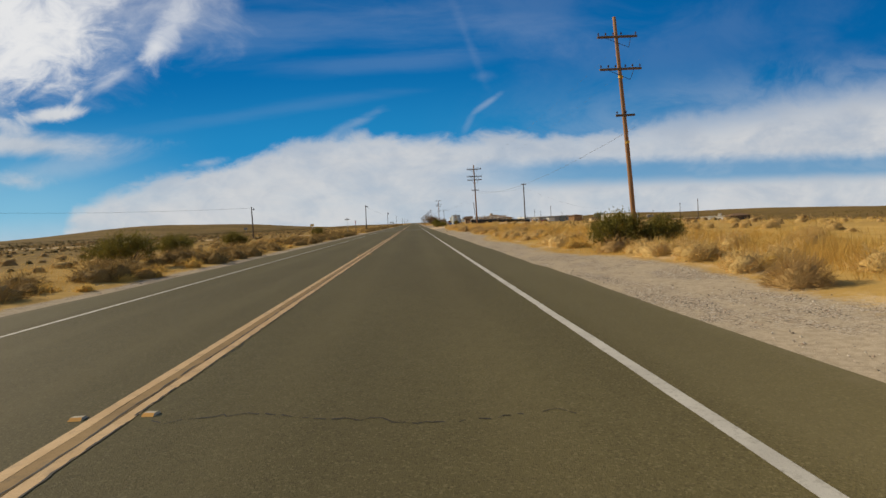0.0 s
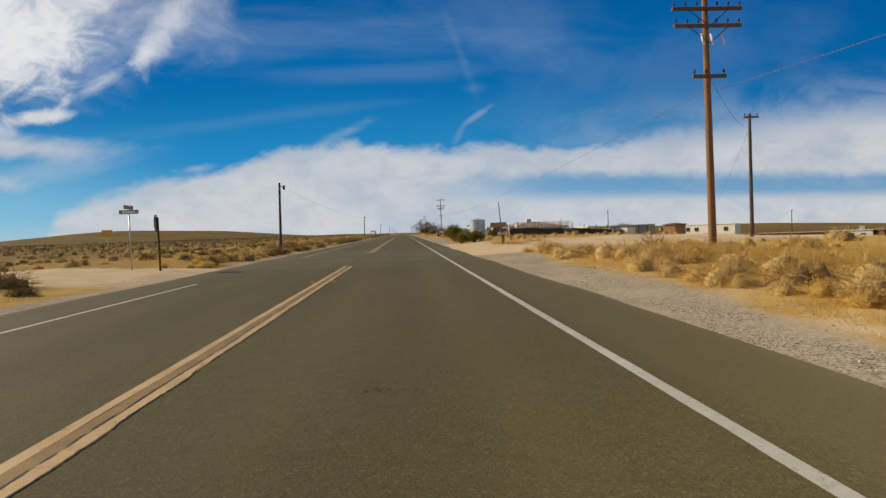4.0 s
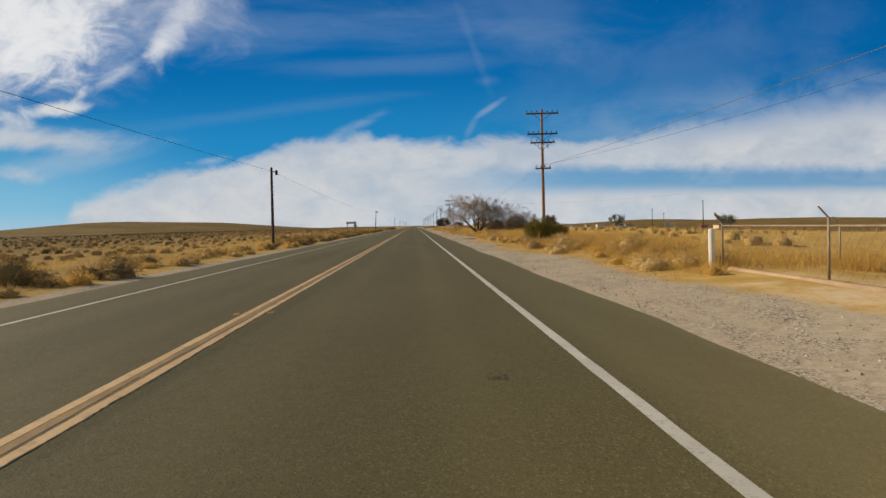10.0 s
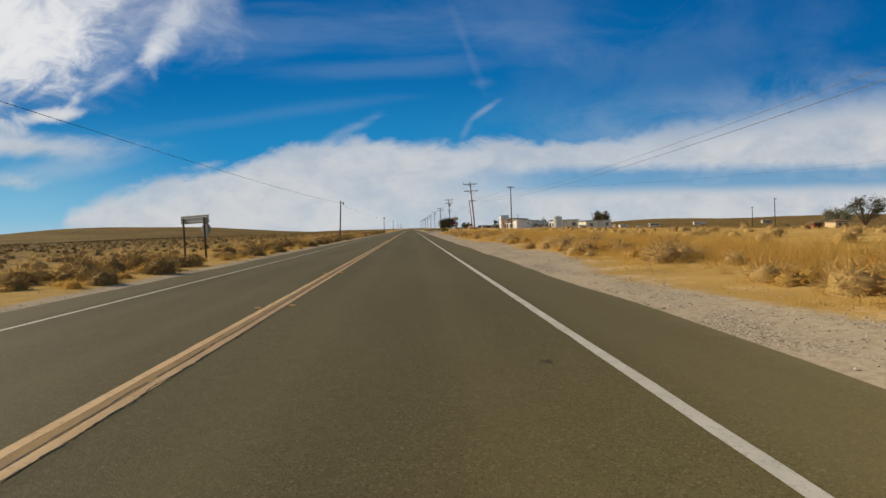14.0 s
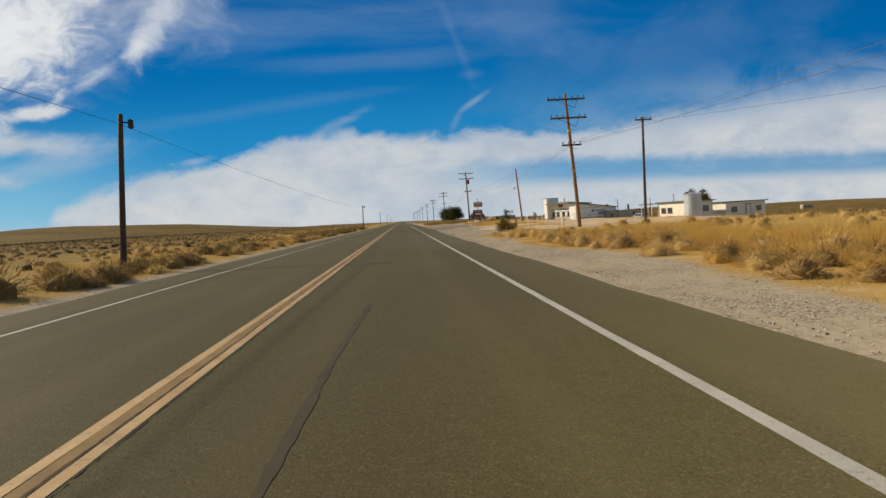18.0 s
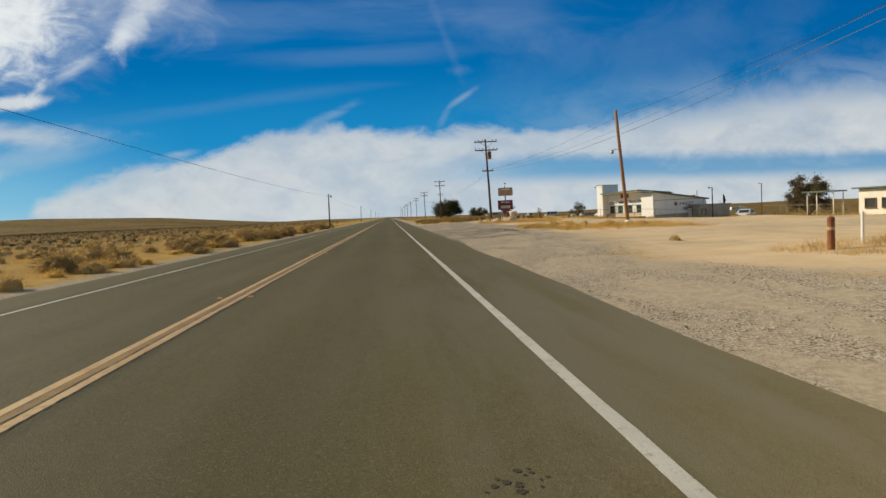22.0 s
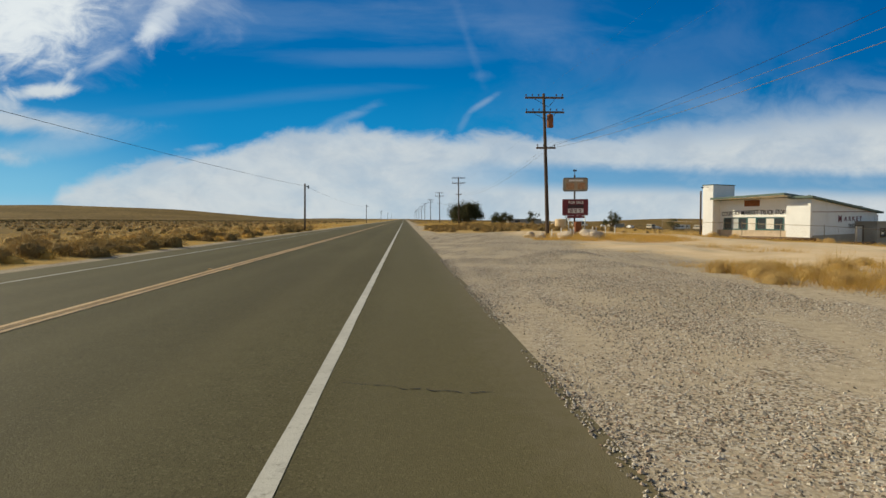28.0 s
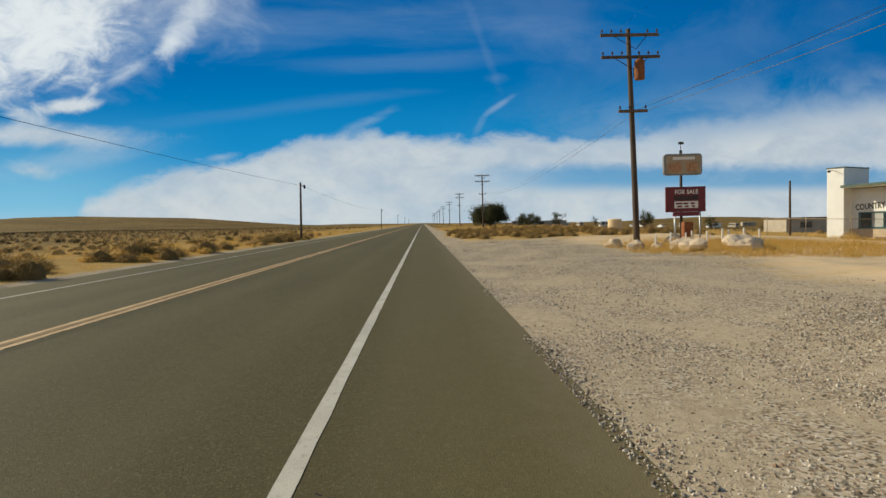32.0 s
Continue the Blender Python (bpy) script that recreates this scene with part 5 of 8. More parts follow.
bare_tree(10.2, 260.8, 5, [(-0.75, -0.1, 0.95, 2.5, 0.085), (-0.7, 0.35, 0.9, 2.4, 0.08), (-0.45, -0.15, 1.0, 2.5, 0.11), (-0.15, -0.3, 1.0, 2.5, 0.12), (0.15, 0.1, 1.0, 2.6, 0.12), (0.5, -0.3, 0.9, 2.3, 0.10), (-0.4, 0.5, 1.0, 2.2, 0.09), (0.3, 0.6, 0.9, 2.3, 0.09), (0.75, 0.2, 0.75, 2.0, 0.07)], 1.0, "large bare grey-brown tamarisk with many stems on the verge")
bare_tree(12.9, 260.2, 6, [(0.3, -0.4, 1.0, 2.1, 0.09), (0.8, 0.1, 0.7, 1.9, 0.08), (-0.2, 0.4, 1.0, 2.1, 0.09), (-0.6, -0.4, 0.9, 1.8, 0.08), (0.1, -0.7, 0.6, 1.6, 0.06)], 0.9, "bare grey-brown tamarisk beside a larger one")
bare_tree(15.4, 262.0, 7, [(0.3, -0.4, 1.0, 1.6, 0.07), (0.7, 0.1, 0.8, 1.5, 0.07), (-0.4, 0.3, 1.0, 1.6, 0.07), (-0.6, -0.4, 0.7, 1.4, 0.06)], 0.85, "smaller bare tamarisk in the thicket", 4)
for k, (x, y, q) in enumerate(((11.6, 258.8, 0.55), (13.4, 259.0, 0.6), (14.7, 260.4, 0.6), (16.8, 261.5, 0.6), (12.4, 261.4, 0.6))):
    bare_tree(x, y, 100 + k, [(0.6, -0.2, 0.7, 1.5, 0.04), (-0.6, -0.2, 0.7, 1.5, 0.04), (0.1, 0.5, 0.9, 1.6, 0.045), (0.0, -0.7, 0.6, 1.4, 0.04), (-0.2, 0.1, 1.0, 1.6, 0.045)], q * 0.95, "low dense thicket of bare dark twigs under the tamarisks", 3)
bare_tree(12.3, 182.8, 8, [(0.1, -0.1, 1.0, 1.45, 0.06), (-0.2, 0.1, 1.0, 1.3, 0.05)], 1.0, "small bare tree by the water tank", 3)


def leafy_tree(x, y, r, h, seed, label, mat, trunk_h=1.0, n_leaf=3200, clumps=26, name="tree"):
    """Trunk, limbs to each clump, and a ragged crown of small leaves."""
    rs = rng_for(seed)
    p = thing(name, x, y, ground_z(x, y) - 0.04, label, "tree", "leafy trees")
    bm = bmesh.new()
    add_tube(bm, [(0, 0, -0.1), (0.04 * h, 0.02 * h, trunk_h * 0.6), (0.02 * h, 0, trunk_h)], [0.05 * h, 0.04 * h, 0.033 * h], 7, False)
    v, f = [], []
    for k in range(clumps):
        a, el = rs.uniform(0, math.tau), math.asin(rs.uniform(-0.45, 1.0))
        d = rs.uniform(0.45, 1.0)
        c = Vector((math.cos(a) * math.cos(el) * r * d, math.sin(a) * math.cos(el) * r * d, trunk_h + (h - trunk_h) * (0.40 + 0.55 * math.sin(el) * d)))
        add_tube(bm, [(0.02 * h, 0, trunk_h * 0.9), Vector((0, 0, trunk_h)).lerp(c, 0.5) + Vector((0, 0, 0.05 * h)), c], [0.022 * h, 0.012 * h, 0.004 * h], 4, False)
        cr = r * rs.uniform(0.22, 0.42)
        for _ in range(int(1.7 * n_leaf) // clumps):
            q = c + Vector(rs.normal(0, 0.42, 3)) * cr
            a1 = Vector(rs.normal(0, 1, 3)).normalized()
            b1 = a1.cross(Vector(rs.normal(0, 1, 3))).normalized()
            ln, wd = r * rs.uniform(0.028, 0.06), r * rs.uniform(0.011, 0.024)
            i = len(v)
            v += [tuple(q - a1 * ln), tuple(q + b1 * wd), tuple(q + a1 * ln), tuple(q - b1 * wd)]
            f.append((i, i + 1, i + 2, i + 3))
    part("trunk", bm, M_BARK, p)
    me = bpy.data.meshes.new("crown")
    me.from_pydata(v, [], f)
    me.materials.append(mat)
    o = new("crown", me)
    o.parent = p
    return p


leafy_tree(21.3, 550.0, 4.5, 4.9, 31, "broad dark green tree beside the road", M_LEAF_DARK, 0.25, 9000, 46)
leafy_tree(31.0, 552.0, 2.6, 3.2, 32, "low dark green tree beside a larger one", M_LEAF_DARK, 0.15, 4200, 26)
leafy_tree(67.6, 458.5, 2.8, 6.9, 33, "feathery brown-green tree behind the chain-link fence", M_LEAF_BROWN, 0.7, 9500, 44)
leafy_tree(158.5, 468.0, 5.2, 6.8, 34, "wide pale green tree far on the plain", M_LEAF_OLIVE, 1.5, 3200, 30)
leafy_tree(52.0, 330.0, 2.2, 4.2, 37, "dark tree on the plain", M_LEAF_DARK, 0.8, 1500, 16)
leafy_tree(60.0, 640.0, 3.0, 6.5, 38, "dark tree far behind the lot", M_LEAF_DARK, 0.8, 1500, 16)
leafy_tree(75.0, 640.0, 1.6, 5.5, 39, "slim dark tree far behind the lot", M_LEAF_DARK, 0.8, 1000, 12)


def build_stones():
    rs = rng_for(41)
    tm = []
    for k in range(6):
        ring = [(math.cos(a) * rs.uniform(0.7, 1.15), math.sin(a) * rs.uniform(0.6, 1.0), rs.uniform(-0.25, 0.1)) for a in (0.2, 1.4, 2.7, 3.9, 5.1)]
        v = np.array(ring + [(rs.normal(0, 0.25), rs.normal(0, 0.25), rs.uniform(0.7, 1.05))])
        tm.append((v, np.array([(m, (m + 1) % 5, 5) for m in range(5)])))

    def put(n, x0, x1, y0, y1, s0, s1, thr=-0.6):
        x, y = rs.uniform(x0, x1, n), rs.uniform(y0, y1, n)
        q = np.sin(x * 2.1 + 2 * np.sin(y * 0.9)) + np.sin(y * 1.3 + 1.5 * np.sin(x * 1.7)) + rs.normal(0, 0.5, n)
        ok = q > thr
        x, y = x[ok], y[ok]
        s = s0 + (s1 - s0) * rs.uniform(0, 1, len(x)) ** 2
        return np.stack([x, y, land(x, y), rs.uniform(0, 6.28, len(x)), s, s * 0.9, rs.randint(0, 6, len(x))], -1)

    a = [put(95000, 6.1, 11.0, 405.5, 423, 0.006, 0.019, -0.9), put(5000, 6.1, 11.5, 404, 428, 0.014, 0.030, 0.2), put(26000, 6.2, 13, 423, 438, 0.009, 0.022, -0.2), put(12000, 10.2, 14, 407, 424, 0.007, 0.020, 0.3),
         put(20000, 6.0, 9.6, 376, 405, 0.008, 0.022, 0.0), put(13000, 6.0, 8.3, 0, 110, 0.008, 0.026, -0.2), put(36000, 6.0, 8.3, 138, 375, 0.008, 0.028, -0.2), put(3000, 6.2, 11, 438, 450, 0.015, 0.04),
         put(4000, -7.6, -6.1, 0, 420, 0.012, 0.04), put(1500, 6.2, 12.0, 108, 138, 0.010, 0.035, 0.6)]
    many("gravel", tm, np.concatenate(a), M_STONE, "loose grey gravel on the shoulder", "gravel", False)


build_stones()

# ---- writing ----
def lettering(text, size, mat, parent, m, label="", depth=0.006, narrow=1.0):
    """Raised letters, as a mesh, in the plane that m gives."""
    cu = bpy.data.curves.new("lettering", "FONT")
    cu.body, cu.size, cu.extrude, cu.align_x, cu.align_y = text, size, depth, "CENTER", "CENTER"
    cu.resolution_u, cu.offset = 3, 0.022 * size
    tmp = bpy.data.objects.new("lettering", cu)
    me = bpy.data.meshes.new_from_object(tmp)
    bpy.data.objects.remove(tmp)
    me.materials.clear()
    me.materials.append(mat)
    o = new("lettering", me)
    o.parent = parent
    o.matrix_local = m @ Matrix.Diagonal((narrow, 1, 1, 1))
    if label:
        tagged(o, label)
    return o


FACE_ROAD = Matrix(((0, 0, -1, 0), (-1, 0, 0, 0), (0, 1, 0, 0), (0, 0, 0, 1)))     # read by one who looks along +x
FACE_BACK = Matrix(((1, 0, 0, 0), (0, 0, -1, 0), (0, 1, 0, 0), (0, 0, 0, 1)))      # read by one who looks along +y


def window_on(wall_parent, axis, at, lo, hi, z0, z1, frame_mat, glass=M_GLASS, bars=1, deep=0.07, name="window", blind=None):
    """A window with frame, panes and sill on a wall face. axis 'x': the wall faces -x at x = at; axis 'y': it faces -y at y = at."""
    bm = bmesh.new()

    def bx(b, a0, a1, d0, d1, c0, c1):
        if axis == "x":
            add_box(b, at + d0, at + d1, a0, a1, c0, c1)
        else:
            add_box(b, a0, a1, at + d0, at + d1, c0, c1)
    t = 0.055
    bx(bm, lo - t, hi + t, -deep, 0.02, z1, z1 + t), bx(bm, lo - t, hi + t, -deep, 0.02, z0 - t, z0)
    bx(bm, lo - t, lo, -deep, 0.02, z0, z1), bx(bm, hi, hi + t, -deep, 0.02, z0, z1)
    for k in range(1, bars + 1):
        a = lo + (hi - lo) * k / (bars + 1)
        bx(bm, a - 0.02, a + 0.02, -deep * 0.7, 0.0, z0, z1)
    w = part(name, bm, frame_mat, wall_parent)
    for k in range(bars + 1):
        b2 = bmesh.new()
        a0, a1 = lo + (hi - lo) * k / (bars + 1) + 0.02, lo + (hi - lo) * (k + 1) / (bars + 1) - 0.02
        bx(b2, a0, a1, -0.022, -0.012, z0, z1)
        part("pane", b2, (blind if blind and k % 2 else glass), w)
    b3 = bmesh.new()
    bx(b3, lo - t - 0.04, hi + t + 0.04, -deep - 0.05, -deep + 0.02, z0 - t - 0.04, z0 - t)
    part("sill", b3, frame_mat, w)
    return w


def door_on(parent, axis, at, lo, hi, z0, z1, mat, frame_mat):
    def bxn(name, a0, a1, d0, d1, c0, c1, m, par):
        if axis == "x":
            return box(name, at + d0, at + d1, a0, a1, c0, c1, m, par, "", 0.006)
        return box(name, a0, a1, at + d0, at + d1, c0, c1, m, par, "", 0.006)
    d = bxn("door", lo, hi, -0.045, -0.005, z0, z1, mat, parent)
    for k in range(2):
        zc = z0 + (z1 - z0) * (0.12 + 0.46 * k)
        bxn("panel", lo + 0.12, hi - 0.12, -0.057, -0.044, zc, zc + (z1 - z0) * 0.34, mat, d)
    bxn("handle", lo + 0.05, lo + 0.09, -0.10, -0.045, z0 + 0.48 * (z1 - z0), z0 + 0.5 * (z1 - z0), M_GALV, d)
    for a0, a1, c0, c1 in ((lo - 0.08, lo, z0, z1 + 0.08), (hi, hi + 0.08, z0, z1 + 0.08), (lo, hi, z1, z1 + 0.08)):
        bxn("jamb", a0, a1, -0.06, -0.004, c0, c1, frame_mat, parent)
    return d


def slab(name, pts, thick, mat, parent, label=""):
    """A plate from a ring of corners, thickened downward."""
    bm = bmesh.new()
    top = [bm.verts.new(p) for p in pts]
    bot = [bm.verts.new((p[0], p[1], p[2] - thick)) for p in pts]
    bm.faces.new(top), bm.faces.new(bot[::-1])
    n = len(pts)
    for i in range(n):
        bm.faces.new((top[i], bot[i], bot[(i + 1) % n], top[(i + 1) % n]))
    return part(name, bm, mat, parent, label)


# ---- the market ----
M_BLIND = surface("pale_window_blind", (0.42, 0.43, 0.42), (0.52, 0.53, 0.52), 2, 0.6, bump=0.1)


def build_store():
    s = thing("market_building", 35.5, 444.3, -0.70, "closed white stucco market with a plain tower and sloping roof", "shop building", turn=27.0)
    box("foundation", 0.05, 10.95, 0.03, 8.5, -1.2, 0.0, M_STUCCO_GREY, s)
    # side wall under the sloping roof
    bm = bmesh.new()
    v = [bm.verts.new(p) for p in ((0.3, 0, 0), (11.0, 0, 0), (11.0, 0, 2.15), (0.3, 0, 3.25), (0.3, 0.22, 0), (11.0, 0.22, 0), (11.0, 0.22, 2.15), (0.3, 0.22, 3.25))]
    for q in ((0, 1, 2, 3), (5, 4, 7, 6), (1, 5, 6, 2), (4, 0, 3, 7), (3, 2, 6, 7), (0, 4, 5, 1)):
        bm.faces.new([v[i] for i in q])
    part("side_wall", bm, M_STUCCO_W, s)
    box("wall_stripe", 0.32, 11.0, -0.012, 0.0, 2.22, 2.27, M_RUST, s, "thin rust-red stripe")
    box("wall_base", 0.32, 11.02, -0.02, 0.0, 0.0, 0.45, M_STUCCO_GREY, s, "grey painted wall base")
    box("end_pier", 10.5, 11.1, -0.06, 0.3, 0, 2.0, M_STUCCO_W, s)
    box("front_pier", 0.0, 0.3, -0.02, 1.75, 0, 2.95, M_STUCCO_W, s, "bright white front wall", 0.015)
    box("header", 0.12, 0.3, 0.0, 1.8, 2.952, 3.28, M_STUCCO_W, s)
    box("rear_wall", 10.75, 11.0, 0.222, 8.6, 0, 2.1, M_STUCCO_GREY, s)
    box("far_wall", 1.3, 10.75, 8.4, 8.6, 0, 2.1, M_STUCCO_GREY, s)
    box("pier_return", 0.302, 0.745, 1.55, 1.75, 0, 2.95, M_STUCCO_W, s)
    # recessed shop front
    box("shop_front", 0.75, 0.95, 1.752, 7.75, 0, 3.40, M_STUCCO_W, s)
    box("stone_base", 0.67, 0.748, 1.76, 7.74, 0, 0.80, M_ROCK, s, "tan stone base under the windows", 0.01)
    box("entry_step", 0.0, 0.67, 1.8, 7.7, -0.1, 0.06, M_STUCCO_GREY, s)
    for lo, hi in ((5.35, 7.3), (2.35, 4.4)):
        window_on(s, "x", 0.75, lo, hi, 0.90, 1.78, M_TEAL, M_GLASS, 2, 0.06, "window", M_SIGN_WHITE if lo < 3 else M_BLIND)
    door_on(s, "x", 0.75, 4.55, 5.2, 0.06, 1.80, M_SIGN_WHITE, M_TEAL)
    box("sign_board", 0.69, 0.746, 2.05, 7.65, 1.88, 2.62, M_STUCCO_W, s, "white lettering board")
    # hand-painted words, each a little askew
    for word, y, w, tilt, dz in (("COUNTRY", 6.72, 1.62, 4.0, -0.03), ("MARKET", 5.05, 1.62, 2.0, 0.03), ("TRUCK", 3.62, 1.16, -1.0, 0.02), ("STOP", 2.58, 0.86, -4.0, 0.03)):
        lettering(word, 0.52, M_BLACK, s, Matrix.Translation((0.683, y, 2.22 + dz)) @ FACE_ROAD @ pose(0, 0, 0, 0, 0, tilt), "black hand-painted letters", 0.004, w / (0.36 * len(word)))
    box("old_sign_patch", 0.725, 0.746, 4.25, 5.55, 2.78, 3.30, M_RUST, s, "rust-brown sign patch", 0.004)
    # tower wall
    box("tower", -0.25, 2.9, 7.75, 8.75, 0, 4.70, M_STUCCO_W, s, "tall plain tower wall", 0.02)
    box("tower_base", 0.4, 2.8, 7.70, 7.749, 0, 0.8, M_ROCK, s)
    box("tower_cap", -0.29, 2.94, 7.71, 8.79, 4.702, 4.76, M_ROOF_GREEN, s)
    tube("lamp_arm", [(-0.25, 8.2, 4.5), (-0.9, 8.2, 4.56), (-1.1, 8.2, 4.5)], 0.02, M_GALV, s)
    lathe("lamp_head", [(0.03, 0.04), (0.10, 0.0), (0.08, -0.08), (0.02, -0.1)], M_STEEL_DARK, s, "", 9, (-1.12, 8.2, 4.5))
    # roofs
    slab("canopy_roof", [(-0.95, 1.45, 3.74), (-0.75, 7.72, 3.56), (6.0, 7.72, 3.2), (6.0, 1.45, 3.3)], 0.15, M_ROOF_GREEN, s, "green-edged canopy slab")
    slab("canopy_soffit", [(-0.9, 1.5, 3.585), (-0.7, 7.7, 3.405), (0.74, 7.7, 3.38), (0.74, 1.5, 3.48)], 0.02, M_STUCCO_W, s)
    slab("main_roof", [(-0.45, -0.35, 3.46), (-0.45, 1.44, 3.46), (11.4, 1.44, 2.24), (11.4, -0.35, 2.24)], 0.15, M_ROOF_GREEN, s, "sloping roof with a faded green edge")
    slab("rear_roof", [(6.05, 1.46, 2.82), (6.05, 8.6, 2.82), (11.4, 8.6, 2.24), (11.4, 1.46, 2.24)], 0.12, M_ROOF_GREEN, s)
    lathe("roof_vent", [(0.06, 0), (0.06, 0.25), (0.12, 0.26), (0.12, 0.33), (0.03, 0.38)], M_GALV, s, "", 10, (1.2, 0.7, 3.2))
    box("roof_unit", 9.0, 9.6, 0.5, 1.1, 2.4, 2.75, M_STUCCO_GREY, s)
    # painted words on the side wall
    lettering("M", 0.78, M_MAROON, s, Matrix.Translation((4.55, -0.012, 1.66)) @ FACE_BACK, "tall faded maroon initial", 0.004, 1.0)
    lettering("A R K E T", 0.50, M_MAROON, s, Matrix.Translation((6.75, -0.012, 1.66)) @ FACE_BACK, "faded maroon painted letters", 0.004, 1.45)
    lettering("TRUCK", 0.48, M_BLACK, s, Matrix.Translation((6.6, -0.012, 1.08)) @ FACE_BACK @ pose(0, 0, 0, 0, 0, 2), "black painted letters", 0.004, 0.85)
    lettering("STOP", 0.48, M_BLACK, s, Matrix.Translation((8.35, -0.012, 1.04)) @ FACE_BACK @ pose(0, 0, 0, 0, 0, -2), "black painted letters", 0.004, 0.85)
    # log kerbs and stones before it
    for k, (x, y, ln, tn) in enumerate(((32.0, 446.5, 3.6, 108), (31.2, 441.4, 4.6, 112), (33.8, 437.6, 3.0, 20))):
        p = thing("parking_kerb", x, y, ground_z(x, y), "dark weathered timber kerb lying in front of the market", "kerb", "timber kerbs", tn)
        tube("log", [(-ln / 2, 0, 0.11), (0, 0.02, 0.12), (ln / 2, 0, 0.11)], 0.12, M_WOOD_DARK, p)


build_store()


def box_house(name, x, y, w, d, h, turn, label, wall, roof, roof_h=0.18, wins=(), doors=(), over=0.3, hip=0.0, skirt=True, win_mat=M_WOOD_DARK, category="house", group=""):
    """A small building: walls with thickness, roof, windows and doors. Its front faces -x, its flank -y."""
    s = thing(name, x, y, ground_z(x, y) - 0.05, label, category, group, turn)
    t = 0.14
    box("wall", 0, t, 0, d, 0, h, wall, s), box("wall", w - t, w, 0, d, 0, h, wall, s)
    box("wall", t, w - t, 0, t, 0, h, wall, s), box("wall", t, w - t, d - t, d, 0, h, wall, s)
    if hip:
        bm = bmesh.new()
        o = over
        c = [bm.verts.new(p) for p in ((-o, -o, h - 0.05), (w + o, -o, h - 0.05), (w + o, d + o, h - 0.05), (-o, d + o, h - 0.05))]
        if d >= w:
            r = [bm.verts.new((w / 2, w / 2, h + hip)), bm.verts.new((w / 2, d - w / 2, h + hip))]
            for q in ((c[0], c[1], r[0]), (c[1], c[2], r[1], r[0]), (c[2], c[3], r[1]), (c[3], c[0], r[0], r[1])):
                bm.faces.new(q)
        else:
            r = [bm.verts.new((d / 2, d / 2, h + hip)), bm.verts.new((w - d / 2, d / 2, h + hip))]
            for q in ((c[0], c[1], r[1], r[0]), (c[1], c[2], r[1]), (c[2], c[3], r[0], r[1]), (c[3], c[0], r[0])):
                bm.faces.new(q)
        bm.faces.new(c[::-1])
        part("roof", bm, roof, s)
        for (a0, a1, b0, b1) in ((-o, w + o, -o - 0.02, -o + 0.02), (-o, w + o, d + o - 0.02, d + o + 0.02), (-o - 0.02, -o + 0.02, -o + 0.021, d + o - 0.021), (w + o - 0.02, w + o + 0.02, -o + 0.021, d + o - 0.021)):
            box("fascia", a0, a1, b0, b1, h - 0.2, h - 0.03, M_WOOD_DARK, s)
    else:
        slab("roof", [(-over, -over, h + roof_h), (w + over, -over, h + roof_h * 0.6), (w + over, d + over, h + roof_h * 0.6), (-over, d + over, h + roof_h)], 0.12, roof, s)
        box("roof_core", 0.02, w - 0.02, 0.02, d - 0.02, h, h + roof_h * 0.45, roof, s)
    for axis, lo, hi, z0, z1, bars in wins:
        window_on(s, axis, 0.0, lo, hi, z0, z1, win_mat, M_GLASS, bars)
    for axis, lo, hi, z1, m in doors:
        door_on(s, axis, 0.0, lo, hi, 0.05, z1, m, win_mat)
    return s


# ---- cream house behind the yard ----
h = box_house("cream_house", 27.2, 204.2, 9.5, 6.9, 2.16, 0, "single-storey cream stucco house with a brown hip roof", M_STUCCO_Y, M_SHINGLE, wins=(("x", 4.62, 5.38, 0.78, 1.66, 1), ("x", 1.85, 2.6, 0.78, 1.66, 1)), doors=(("x", 0.5, 1.25, 1.86, M_SIGN_WHITE),), hip=1.15, over=0.4)
for lo, hi in ((4.7, 5.3), (1.93, 2.52)):
    for z0, z1 in ((0.86, 1.2), (1.24, 1.58)):
        box("sash_blind", -0.045, -0.03, lo, hi, z0, z1, M_SIGN_WHITE, h, "pale drawn blind")
bm = bmesh.new()
vs = [bm.verts.new(p) for p in ((-0.9, 0.25, 2.10), (-0.9, 2.05, 2.10), (-0.9, 1.15, 2.52), (0.9, 0.25, 2.2), (0.9, 2.05, 2.2), (0.9, 1.15, 2.62))]
for q in ((0, 2, 5, 3), (2, 1, 4, 5), (0, 1, 2), (3, 5, 4), (0, 3, 4, 1)):
    bm.faces.new([vs[i] for i in q])
part("porch_roof", bm, M_SHINGLE, h)
for yy in (0.35, 1.9):
    tube("porch_bracket", [(-0.02, yy, 1.5), (-0.8, yy, 2.09)], 0.04, M_WOOD_DARK, h, "", 4)
lathe("flue", [(0.11, 0), (0.11, 0.75), (0.16, 0.76), (0.16, 0.86), (0.03, 0.92)], M_STEEL_DARK, h, "dark metal flue pipe", 10, (1.0, 2.0, 2.45))
box("roof_cooler", 3.4, 4.4, 3.4, 4.5, 3.1, 3.95, M_STUCCO_Y, h, "pale evaporative cooler on the roof", 0.03)
box_house("cream_house", 28.7, 196.6, 8.0, 7.55, 2.1, 0, "recessed wing of a cream stucco house", M_STUCCO_Y, M_SHINGLE, wins=(("x", 4.6, 5.6, 0.8, 1.6, 1),), hip=0.9, over=0.35)


